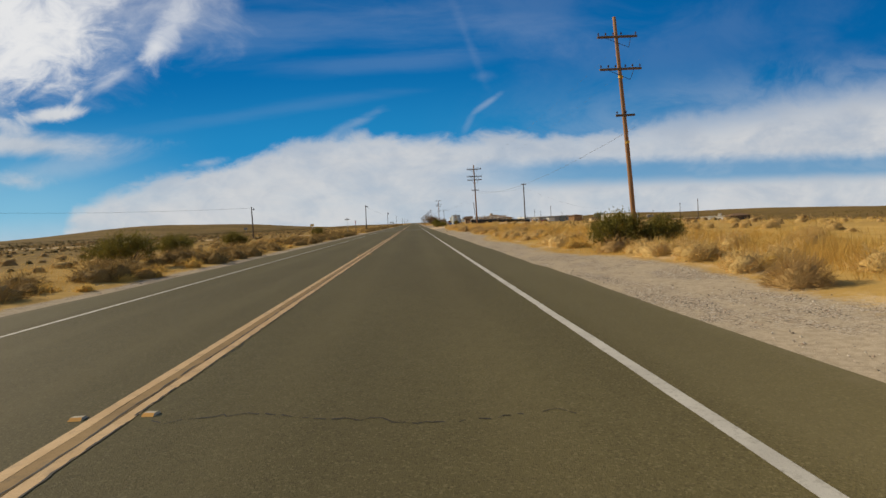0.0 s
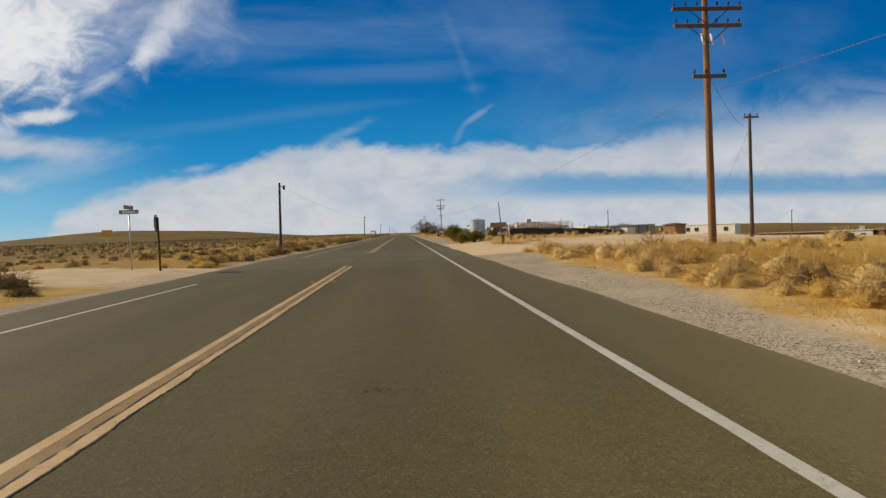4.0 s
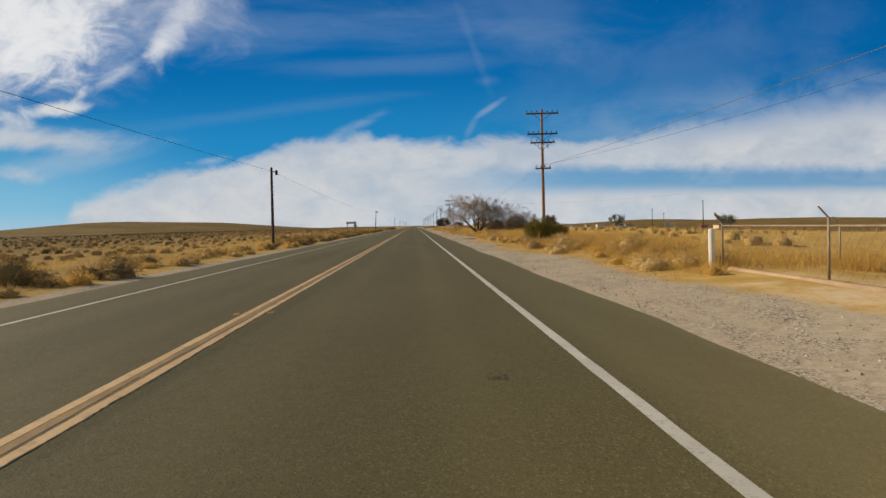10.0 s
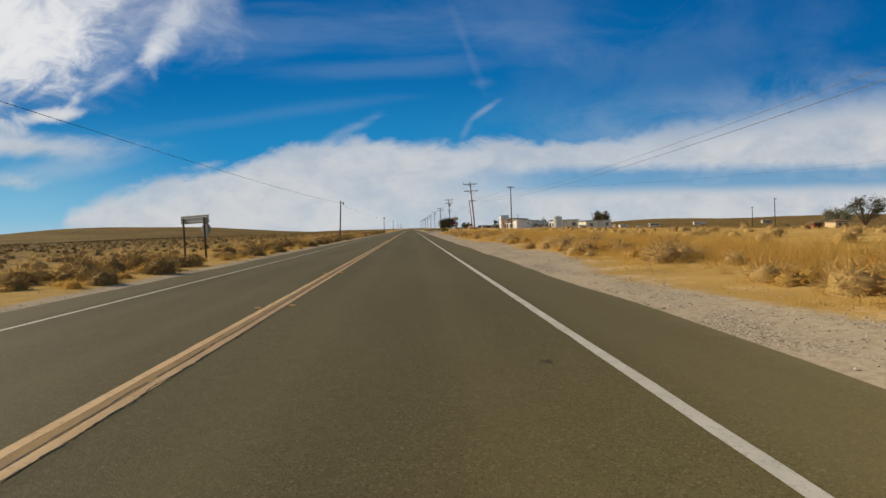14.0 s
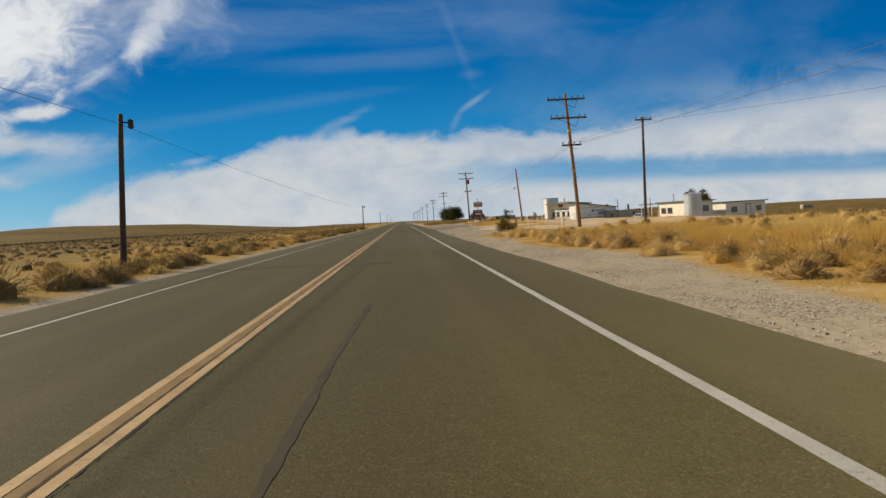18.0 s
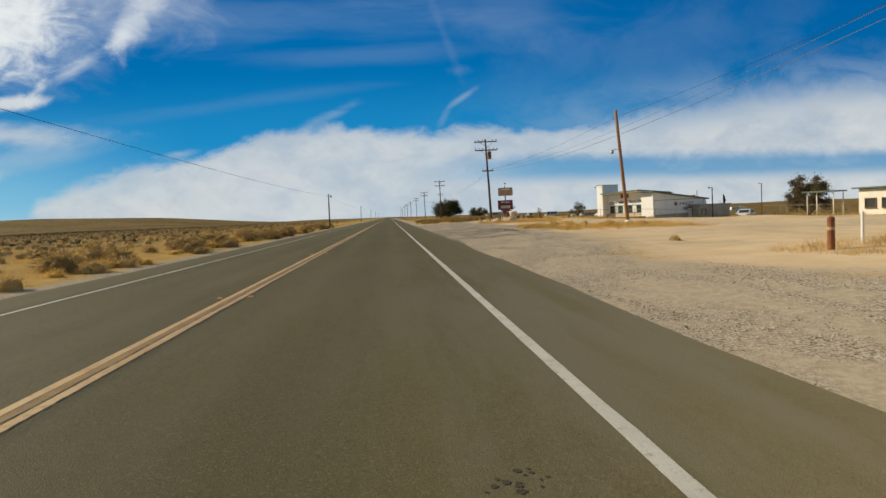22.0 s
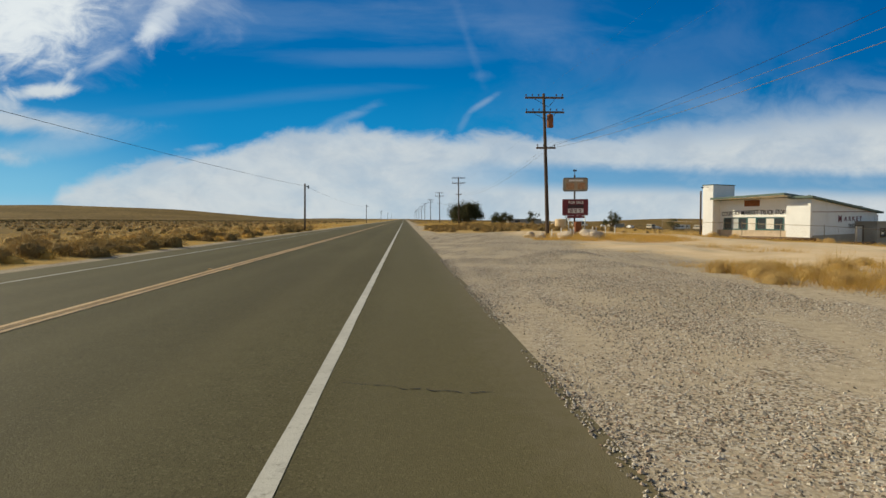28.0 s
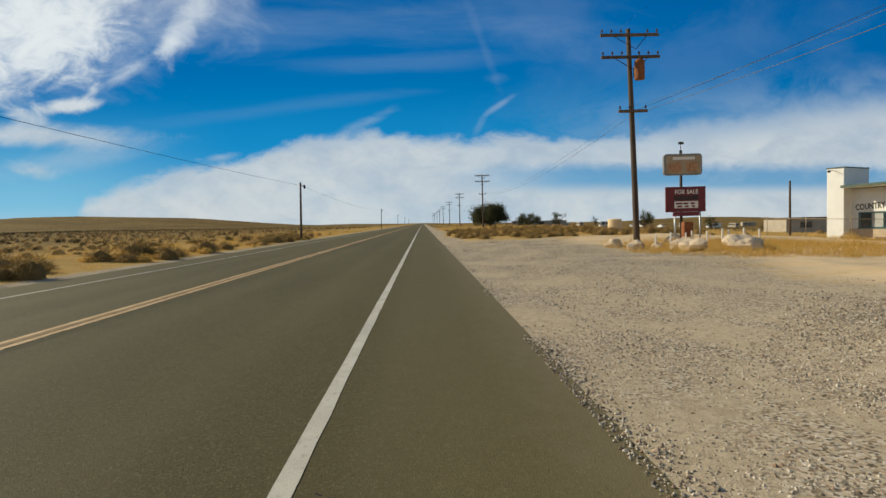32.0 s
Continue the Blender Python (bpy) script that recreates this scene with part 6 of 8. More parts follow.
def build_wellhouse():
    s = thing("well_house", 19.3, 186.4, ground_z(19.5, 187) - 0.08, "small plank shed with a shingled gable roof", "shed")
    w, d, a, b = 1.55, 1.6, 2.3, 2.85
    for x0, x1 in ((0.0, 0.08), (w - 0.08, w)):
        bm = bmesh.new()
        lo = [bm.verts.new(p) for p in ((x0, 0, a), (x0, d, a), (x0, d / 2, b))]
        hi = [bm.verts.new(p) for p in ((x1, 0, a), (x1, d, a), (x1, d / 2, b))]
        bm.faces.new(lo[::-1]), bm.faces.new(hi)
        for k in range(3):
            bm.faces.new((lo[k], lo[(k + 1) % 3], hi[(k + 1) % 3], hi[k]))
        part("gable", bm, M_STUCCO_Y, s)
    # light and shade put into the colour: cream front, dark red-brown flank and back
    for k in range(6):
        box("plank", 0.002 * (k % 2), 0.07, 0.005 + k * 0.265, 0.005 + k * 0.265 + 0.255, 0.0, a, M_STUCCO_Y, s)
        box("plank", w - 0.07, w, 0.005 + k * 0.265, 0.005 + k * 0.265 + 0.255, 0.0, a, M_PLANK, s)
        box("plank", 0.08 + k * 0.232, 0.08 + k * 0.232 + 0.225, 0.004 * (k % 2), 0.06, 0.0, a, M_PLANK, s)
    slab("roof", [(-0.3, -0.42, 2.08), (2.7, -0.42, 2.08), (2.7, d / 2, 2.98), (-0.3, d / 2, 2.98)], 0.07, M_SHINGLE, s)
    slab("roof", [(-0.3, d / 2 + 0.001, 2.98), (2.7, d / 2 + 0.001, 2.98), (2.7, d + 0.42, 2.08), (-0.3, d + 0.42, 2.08)], 0.07, M_SHINGLE, s)
    tube("roof_post", [(2.6, -0.3, 0), (2.6, -0.3, 2.05)], 0.05, M_WOOD_DARK, s)


build_wellhouse()


def plank_wall(x0, y0, x1, y1, hgt, mat, label, step=0.30, posts=2.4, post_h=0.75):
    """A fence of upright boards with taller posts."""
    ln = math.hypot(x1 - x0, y1 - y0)
    e = thing("plank_wall", x0, y0, 0, label, "fence", turn=math.degrees(math.atan2(y1 - y0, x1 - x0)))
    rs = rng_fence
    n = int(ln / step)
    me = None
    for k in range(n):
        xx = (k + 0.5) * ln / n
        wx, wy = x0 + (x1 - x0) * xx / ln, y0 + (y1 - y0) * xx / ln
        if me is None:
            o = box("board", -step / 2 + 0.006, step / 2 - 0.006, -0.013, 0.013, 0, hgt, mat, e)
            me = o.data
        else:
            o = new("board", me)
            o.parent = e
        o.location = (xx, rs.uniform(-0.01, 0.01), ground_z(wx, wy) - 0.05 + rs.uniform(-0.04, 0.03))
    for z in (0.45, hgt - 0.3):
        box("rail", 0, ln, 0.016, 0.07, ground_z((x0 + x1) / 2, (y0 + y1) / 2) + z, ground_z((x0 + x1) / 2, (y0 + y1) / 2) + z + 0.09, M_WOOD_DARK, e)
    for k in range(int(ln / posts) + 1):
        xx = k * posts
        wx, wy = x0 + (x1 - x0) * xx / ln, y0 + (y1 - y0) * xx / ln
        z = ground_z(wx, wy)
        tube("post", [(xx, 0.13, z - 0.1), (xx, 0.13, z + hgt + post_h)], 0.055, M_WOOD_DARK, e, "", 6)
    return e


rng_fence = random.Random(5)
plank_wall(19.6, 172.8, 19.6, 185.2, 1.5, M_PLANK, "weathered brown plank fence along the yard")
plank_wall(19.9, 172.6, 39.0, 178.0, 1.75, M_DARKSCREEN, "dark screened fence at the side of the yard")


def hoop_house(x, y, r, ln):
    s = thing("hoop_house", x, y, ground_z(x, y), "translucent white hoop greenhouse behind the fence", "greenhouse", "hoop greenhouses")
    for k in range(int(ln / 1.2) + 1):
        pts = [(k * 1.2, r * math.cos(a), 1.05 + r * 0.95 * math.sin(a)) for a in [math.pi * i / 10 for i in range(11)]]
        tube("hoop", [(k * 1.2, r, 0)] + pts + [(k * 1.2, -r, 0)], 0.025, M_GALV, s, "", 5)
    bm = bmesh.new()
    rows = []
    for xx in (0.0, ln):
        rows.append([bm.verts.new((xx, (r + 0.03) * math.cos(math.pi * i / 12), 1.06 + (r + 0.03) * 0.95 * math.sin(math.pi * i / 12))) for i in range(13)])
    for i in range(12):
        bm.faces.new((rows[0][i], rows[0][i + 1], rows[1][i + 1], rows[1][i]))
    bmesh.ops.solidify(bm, geom=bm.faces[:], thickness=0.012)
    part("cover", bm, M_FILM, s, "milky plastic film")


def make_film():
    m = surface("milky_plastic_film", (0.62, 0.56, 0.47), (0.7, 0.64, 0.55), 2, 0.5, bump=0.1)
    t = m.node_tree
    clear = t.nodes.new("ShaderNodeBsdfTransparent")
    mx = t.nodes.new("ShaderNodeMixShader")
    mx.inputs[0].default_value = 0.72
    link(t, t.nodes["Principled BSDF"].outputs[0], mx.inputs[1]), link(t, clear.outputs[0], mx.inputs[2])
    link(t, mx.outputs[0], t.nodes["Material Output"].inputs[0])
    return m


M_FILM = make_film()
hoop_house(21.5, 177.0, 1.7, 10.0)
hoop_house(21.0, 181.5, 1.5, 8.0)


# ---- water tanks and drums ----
def water_tank(x, y, r, hgt, label, ring=2):
    s = thing("water_tank", x, y, ground_z(x, y) - 0.06, label, "water tank")
    prof = []
    for k in range(ring):
        z0, z1 = hgt * k / ring, hgt * (k + 1) / ring
        prof += [(r, z0 + 0.03), (r, z1 - 0.03), (r + 0.025, z1 - 0.02), (r + 0.025, z1 + 0.02)]
    lathe("shell", [(r, 0.0)] + prof, M_TANK, s, "", 40)
    lathe("lid", [(r + 0.04, hgt + 0.022), (r + 0.04, hgt + 0.05), (0.35, hgt + 0.24), (0.3, hgt + 0.25)], M_TANK, s, "", 40)
    lathe("hatch", [(0.22, hgt + 0.24), (0.22, hgt + 0.32), (0.02, hgt + 0.36)], M_GALV, s, "", 12)
    for k in range(6):
        a = k * math.tau / 6 + 0.2
        tube("seam", [((r + 0.012) * math.cos(a), (r + 0.012) * math.sin(a), 0.05), ((r + 0.012) * math.cos(a), (r + 0.012) * math.sin(a), hgt - 0.05)], 0.018, M_TANK, s, "", 4)
    return s


wt = water_tank(16.15, 184.9, 1.42, 3.35, "tall galvanised steel water tank with a low conical lid")
box("label_plate", -0.35, 0.05, -1.445, -1.415, 2.55, 3.0, M_SIGN_FADED, wt, "pale square plate")
water_tank(38.4, 406.4, 1.02, 2.95, "slim galvanised steel water tank with a pointed lid")


def drum(x, y, hgt=0.86):
    s = thing("plastic_drum", x, y, ground_z(x, y) - 0.01, "blue plastic drum standing beside the water tank", "drum", "blue drums")
    r = 0.27
    lathe("body", [(r - 0.03, 0), (r, 0.04), (r, hgt * 0.3), (r + 0.015, hgt * 0.32), (r, hgt * 0.35), (r, hgt * 0.64), (r + 0.015, hgt * 0.66), (r, hgt * 0.69), (r, hgt - 0.06), (r - 0.03, hgt)], M_BLUE, s, "", 18)
    lathe("rim", [(r - 0.005, hgt - 0.02), (r, hgt + 0.02), (r - 0.03, hgt + 0.03), (r - 0.05, hgt + 0.002)], M_BLUE, s, "", 18)
    return s


for x, y in ((13.75, 183.6), (13.95, 182.95), (14.3, 182.5), (14.2, 183.5), (15.45, 182.4)):
    drum(x, y)


# ---- fences ----
def chain_fence(pts, hgt, label, post_step=3.0, arms=True, rail=True, curb=False):
    """Steel posts, top rail, a coarse woven mesh and slanted arms."""
    e = thing("chain_link_fence", pts[0][0], pts[0][1], 0, label, "fence", "chain-link fences")
    bm = bmesh.new()
    ox, oy = pts[0]
    for (xa, ya), (xb, yb) in zip(pts[:-1], pts[1:]):
        ln = math.hypot(xb - xa, yb - ya)
        n = max(1, int(ln / post_step))
        for k in range(n + 1):
            s = k / n
            x, y = xa + (xb - xa) * s, ya + (yb - ya) * s
            z = ground_z(x, y)
            p = tube("post", [(x - ox, y - oy, z - 0.1), (x - ox, y - oy, z + hgt)], 0.024, M_FENCE, e, "", 7)
            if arms:
                tube("barb_arm", [(x - ox, y - oy, z + hgt - 0.01), (x - ox - 0.16, y - oy + 0.05, z + hgt + 0.2)], 0.018, M_FENCE, p, "", 5)
        if rail:
            tube("top_rail", [(xa - ox, ya - oy, ground_z(xa, ya) + hgt - 0.12), (xb - ox, yb - oy, ground_z(xb, yb) + hgt - 0.12)], 0.02, M_FENCE, e, "", 6)
        m = int(ln / 0.24)
        za, zb = ground_z(xa, ya), ground_z(xb, yb)
        for k in range(m):
            for sgn in (1, -1):
                s0, s1 = k / m, min(1, max(0, (k + sgn * hgt / 0.24 * 0.6) / m))
                z = za + (zb - za) * s0
                hh = hgt - 0.14 if 0 < (k + sgn * hgt / 0.24 * 0.6) / m < 1 else (hgt - 0.14) * abs(s1 - s0) * m / (hgt / 0.24 * 0.6)
                a = Vector((xa + (xb - xa) * s0 - ox, ya + (yb - ya) * s0 - oy, z + 0.04))
                b = Vector((xa + (xb - xa) * s1 - ox, ya + (yb - ya) * s1 - oy, za + (zb - za) * s1 + 0.04 + hh))
                add_tube(bm, [a, b], 0.0016, 3, False)
    part("woven_mesh", bm, M_FENCE, e, "thin grey woven wire")
    return e


chain_fence([(10.25, 165.0), (10.1, 178.6)], 1.3, "rusty chain-link fence with slanted barbed arms along the yard", 4.2)
chain_fence([(10.0, 191.4), (9.95, 208.5)], 1.15, "rusty chain-link fence with slanted barbed arms beside the gate", 3.4)
chain_fence([(9.95, 208.5), (26.0, 214.0)], 1.1, "rusty chain-link fence at the back of the yard", 3.6, rail=False)
chain_fence([(50.5, 445.0), (62.0, 447.5), (84.0, 452.0)], 1.9, "tall chain-link fence beside the market", 3.0, arms=False)
chain_fence([(28.6, 454.0), (31.6, 446.6), (34.2, 441.2), (46.0, 443.8)], 1.35, "thin chain-link fence in front of the market", 2.6, arms=False)
chain_fence([(50.5, 445.0), (51.0, 430.0)], 1.9, "tall chain-link fence beside the market", 3.0, arms=False)


def build_gate():
    g = thing("metal_gate", 10.05, 189.6, ground_z(10, 189.6), "open-framed galvanised pipe gate with two pale notice boards", "gate")
    for y in (-2.05, -0.03, 1.75):
        tube("gate_post", [(0, y, -0.1), (0, y, 1.26)], 0.035, M_FENCE, g)
        tube("barb_arm", [(0, y, 1.25), (-0.16, y + 0.06, 1.46)], 0.018, M_FENCE, g)
    for y0, y1 in ((-1.98, -0.12), (0.05, 1.68)):
        fr = tube("gate_frame", [(-0.03, y0, 0.08), (-0.03, y1, 0.08), (-0.03, y1, 1.12), (-0.03, y0, 1.12), (-0.03, y0, 0.08)], 0.02, M_FENCE, g)
        tube("gate_bar", [(-0.03, y0, 0.6), (-0.03, y1, 0.6)], 0.014, M_FENCE, fr, "", 6)
    box("notice_board", -0.075, -0.06, 0.75, 1.2, 0.72, 1.02, M_SIGN_WHITE, g, "white notice board", 0.004, pose(0, 0, 0, 4, 0, 0))
    box("notice_board", -0.075, -0.06, -0.95, -0.62, 0.3, 0.9, M_SIGN_WHITE, g, "pale upright notice board", 0.004)
    box("pull_chain", -0.07, -0.04, -0.14, 0.02, 0.62, 0.69, M_STEEL_DARK, g)


build_gate()
M_KERB = surface("earth_stained_concrete", (0.34, 0.235, 0.145), (0.44, 0.32, 0.21), 2, 0.9, bump=0.3, stain=(0.28, 0.18, 0.10), stain_amount=0.6)
KERB = [(9.55, 191.8), (9.6, 196.0), (9.7, 202.0), (9.85, 208.0)]
kb = thing("garden_kerb", 9.6, 192.0, 0, "low earth-stained concrete garden kerb in front of the yard", "kerb")
for (xa, ya), (xb, yb) in zip(KERB[:-1], KERB[1:]):
    tube("kerb_length", [(xa - 9.6, ya - 192.0, ground_z(xa, ya) + 0.02), (xb - 9.6, yb - 192.0, ground_z(xb, yb) + 0.0)], 0.08, M_KERB, kb, "", 6)


def mailbox_post(x, y, mats, label, lean=0.0, hgt=0.95):
    s = thing("mailbox", x, y, ground_z(x, y), label, "mailbox", "mailboxes")
    tube("post", [(0, 0, -0.1), (lean, 0, hgt)], 0.055, M_WOOD_DARK, s, "", 6)
    bm = bmesh.new()
    prof = [(-0.10, 0)] + [(0.10 * math.cos(math.pi - math.pi * i / 8) * -1 * -1, 0.12 + 0.10 * math.sin(math.pi * i / 8)) for i in range(9)] + [(0.10, 0)]
    f0 = [bm.verts.new((lean - 0.30, a, hgt + b)) for a, b in prof]
    f1 = [bm.verts.new((lean + 0.22, a, hgt + b)) for a, b in prof]
    n = len(prof)
    for i in range(n):
        bm.faces.new((f0[i], f0[(i + 1) % n], f1[(i + 1) % n], f1[i]))
    bm.faces.new(f0), bm.faces.new(f1[::-1])
    b = part("box", bm, mats, s)
    box("door", lean - 0.315, lean - 0.301, -0.095, 0.095, hgt + 0.005, hgt + 0.2, mats, b)
    box("flag", lean - 0.1, lean + 0.08, 0.105, 0.115, hgt + 0.16, hgt + 0.2, M_RED, b)
    box("shelf", lean - 0.3, lean + 0.2, -0.08, 0.08, hgt - 0.03, hgt - 0.002, M_WOOD_DARK, s)
    return s


m1 = mailbox_post(9.7, 190.4, M_SIGN_WHITE, "white mailbox on a dark wooden post by the gate")
box("paper_box", -0.28, 0.2, 0.16, 0.4, 0.96, 1.14, M_SIGN_WHITE, m1, "white newspaper box", 0.01)
mailbox_post(10.4, 126.3, M_BLACK, "black mailbox on a leaning post among dry grass", -0.25)
mailbox_post(10.1, 125.0, M_RUST, "rust-brown mailbox on a post among dry grass", 0.0, 1.0)
mailbox_post(9.75, 123.7, M_GALV, "grey metal mailbox on a post among dry grass", 0.0, 0.75)


def bar_stool(x, y):
    s = thing("bar_stool", x, y, ground_z(x, y), "dark metal bar stool with a low curved back beside the mailbox", "stool", turn=25)
    for a in (45, 135, 225, 315):
        c, sn = math.cos(radians(a)), math.sin(radians(a))
        tube("leg", [(0.24 * c, 0.24 * sn, 0), (0.13 * c, 0.13 * sn, 0.68)], 0.016, M_STEEL_DARK, s, "", 6)
    tube("foot_ring", [(0.205 * math.cos(k * math.tau / 16), 0.205 * math.sin(k * math.tau / 16), 0.26) for k in range(17)], 0.012, M_STEEL_DARK, s, "", 5)
    lathe("seat", [(0.02, 0.68), (0.19, 0.68), (0.2, 0.71), (0.18, 0.74), (0.02, 0.745)], M_STEEL_DARK, s, "", 18)
    tube("back_rail", [(0.2 * math.cos(k * math.pi / 8), 0.2 * math.sin(k * math.pi / 8), 0.98) for k in range(9)], 0.016, M_STEEL_DARK, s, "", 5)
    for k in range(0, 9, 2):
        tube("spindle", [(0.18 * math.cos(k * math.pi / 8), 0.18 * math.sin(k * math.pi / 8), 0.73), (0.2 * math.cos(k * math.pi / 8), 0.2 * math.sin(k * math.pi / 8), 0.98)], 0.009, M_STEEL_DARK, s, "", 5)


bar_stool(9.6, 190.95)


def rock(name, x, y, r, seed, label, squash=0.7, group="boulders", mat=M_ROCK):
    bm = bmesh.new()
    bmesh.ops.create_icosphere(bm, subdivisions=3, radius=1.0)
    for v in bm.verts:
        n = noise.noise(v.co * 1.3 + Vector((seed * 7.1, 0, 0))) * 0.45 + noise.noise(v.co * 3.1 + Vector((0, seed * 3.3, 0))) * 0.16
        v.co *= r * (1 + n)
        v.co.z *= squash
        v.co = Vector((round(v.co.x / (r * 0.22)) * r * 0.22 * 0.35 + v.co.x * 0.65, v.co.y, v.co.z))
    o = part(name, bm, mat)
    o.matrix_world = pose(x, y, ground_z(x, y) + r * squash * 0.45, 0, 0, seed * 47)
    return tagged(o, label, "rock", group)


for k, (x, y, r) in enumerate(((13.35, 438.2, 0.36), (14.0, 437.7, 0.28), (13.75, 434.4, 0.42), (14.95, 433.6, 0.5), (15.5, 434.1, 0.36), (14.2, 436.0, 0.42), (16.0, 440.6, 0.4), (13.1, 440.0, 0.33))):
    rock("boulder", x, y, r, k + 1, "pale tan boulder in the dry grass under the sign")
for k in range(11):
    a = k * math.tau / 11
    rock("border_stone", 9.35 + 0.62 * math.cos(a), 194.3 + 0.55 * math.sin(a), 0.10 + 0.03 * (k % 3), 30 + k, "small pale stone of a ring round a garden plant", 0.75, "ring of stones")
for k, (x, y, r) in enumerate(((12.9, 176.0, 0.12), (13.6, 174.5, 0.13), (14.4, 174.2, 0.11), (11.8, 192.2, 0.12), (16.2, 199.6, 0.18), (17.0, 199.2, 0.2), (18.0, 199.0, 0.18), (18.9, 199.4, 0.2), (10.8, 178.2, 0.14), (12.3, 190.0, 0.12))):
    rock("garden_stone", x, y, r, 60 + k, "pale stone lying in the yard", 0.75, "yard stones")
creosote(9.35, 194.3, 0.42, 0.75, 71, "small leafy garden plant in a ring of stones", M_LEAF_DARK, 900, 22)
creosote(10.1, 185.4, 0.40, 0.95, 73, "small leafy garden plant ringed by pale stones", M_LEAF_DARK, 1500, 26)
for k, (x, y) in enumerate(((9.75, 185.0), (10.0, 184.8), (10.3, 184.85), (9.62, 185.4), (10.5, 185.1))):
    rock("border_stone", x, y, 0.11 + 0.02 * (k % 3), 90 + k, "small pale stone at the foot of a garden plant", 0.75, "ring of stones")
creosote(21.0, 203.0, 0.6, 0.9, 74, "low green garden shrub in the yard", M_LEAF_DARK, 900, 20)
creosote(20.2, 209.5, 0.8, 1.1, 75, "green garden shrub in the yard", M_LEAF_OLIVE, 1100, 22)


def agave(x, y, r, seed, n=46):
    rs = random.Random(seed)
    s = thing("agave_plant", x, y, ground_z(x, y), "large grey-green agave with long pointed leaves", "agave")
    for k in range(n):
        a, el = k * 2.39996, radians(20 + 65 * (k / n))
        ln = r * (0.8 + 0.35 * rs.random())
        c, sn = math.cos(a), math.sin(a)
        bm = bmesh.new()
        rows = []
        for i, (f, w) in enumerate(((0, 0.05), (0.35, 0.075), (0.7, 0.05), (1.0, 0.004))):
            e2 = el - 0.12 * f * f
            p = Vector((c * math.cos(e2) * ln * f, sn * math.cos(e2) * ln * f, math.sin(e2) * ln * f + 0.02))
            sd = Vector((-sn, c, 0)) * w
            rows.append((bm.verts.new(p - sd), bm.verts.new(p - Vector((0, 0, w * 0.5))), bm.verts.new(p + sd)))
        for i in range(3):
            for j in range(2):
                bm.faces.new((rows[i][j], rows[i][j + 1], rows[i + 1][j + 1], rows[i + 1][j]))
        part("leaf", bm, M_AGAVE, s)
    return s


M_AGAVE = surface("agave_skin", (0.16, 0.18, 0.12), (0.22, 0.24, 0.17), 3, 0.6, bump=0.1)
agave(17.4, 202.0, 1.45, 3)
agave(19.2, 203.6, 0.8, 4, 30)


def garden_windmill(x, y, z_top):
    g = ground_z(x, y)
    s = thing("garden_windmill", x, y, g, "dark metal ornamental windmill on a lattice tower", "windmill")
    h = z_top - g
    for a in (45, 135, 225, 315):
        c, sn = math.cos(radians(a)), math.sin(radians(a))
        tube("tower_leg", [(0.3 * c, 0.3 * sn, 0), (0.07 * c, 0.07 * sn, h - 0.15)], 0.016, M_STEEL_DARK, s, "", 5)
    for k in range(1, 6):
        f = k / 6.5
        q = 0.3 + (0.07 - 0.3) * f
        tube("cross_brace", [(q * math.cos(radians(45 + 90 * i)), q * math.sin(radians(45 + 90 * i)), (h - 0.15) * f) for i in range(5)], 0.010, M_STEEL_DARK, s, "", 4)
    tube("hub_shaft", [(0.25, 0, h), (-0.85, 0, h)], 0.015, M_STEEL_DARK, s, "", 5)
    for k in range(12):
        a = k * math.tau / 12
        bm = bmesh.new()
        add_box(bm, 0.22, 0.235, -0.05, 0.05, 0.1, 0.36, 0, pose(0, 0, 0, math.degrees(a), 0, 0))
        b = part("blade", bm, M_STEEL_DARK, s)
        b.location.z = h
    box("tail_vane", -1.0, -0.62, -0.006, 0.006, h - 0.13, h + 0.13, M_STEEL_DARK, s, "", 0.003)
    box("tail_vane", -0.5, -0.32, -0.006, 0.006, h - 0.1, h + 0.12, M_STEEL_DARK, s, "", 0.003)


garden_windmill(17.1, 201.2, 2.1)


def wagon_wheel(x, y):
    s = thing("wagon_wheel", x, y, ground_z(x, y) + 0.5, "old grey wooden wagon wheel standing in the yard", "wagon wheel", turn=20)
    tube("rim", [(0.5 * math.cos(k * math.tau / 24), 0, 0.5 * math.sin(k * math.tau / 24)) for k in range(25)], 0.03, M_WOOD_DARK, s, "", 6)
    for k in range(12):
        a = k * math.tau / 12
        tube("spoke", [(0.05 * math.cos(a), 0, 0.05 * math.sin(a)), (0.48 * math.cos(a), 0, 0.48 * math.sin(a))], 0.017, M_WOOD_DARK, s, "", 5)
    tube("hub", [(0, -0.1, 0), (0, 0.1, 0)], 0.07, M_WOOD_DARK, s, "", 10)


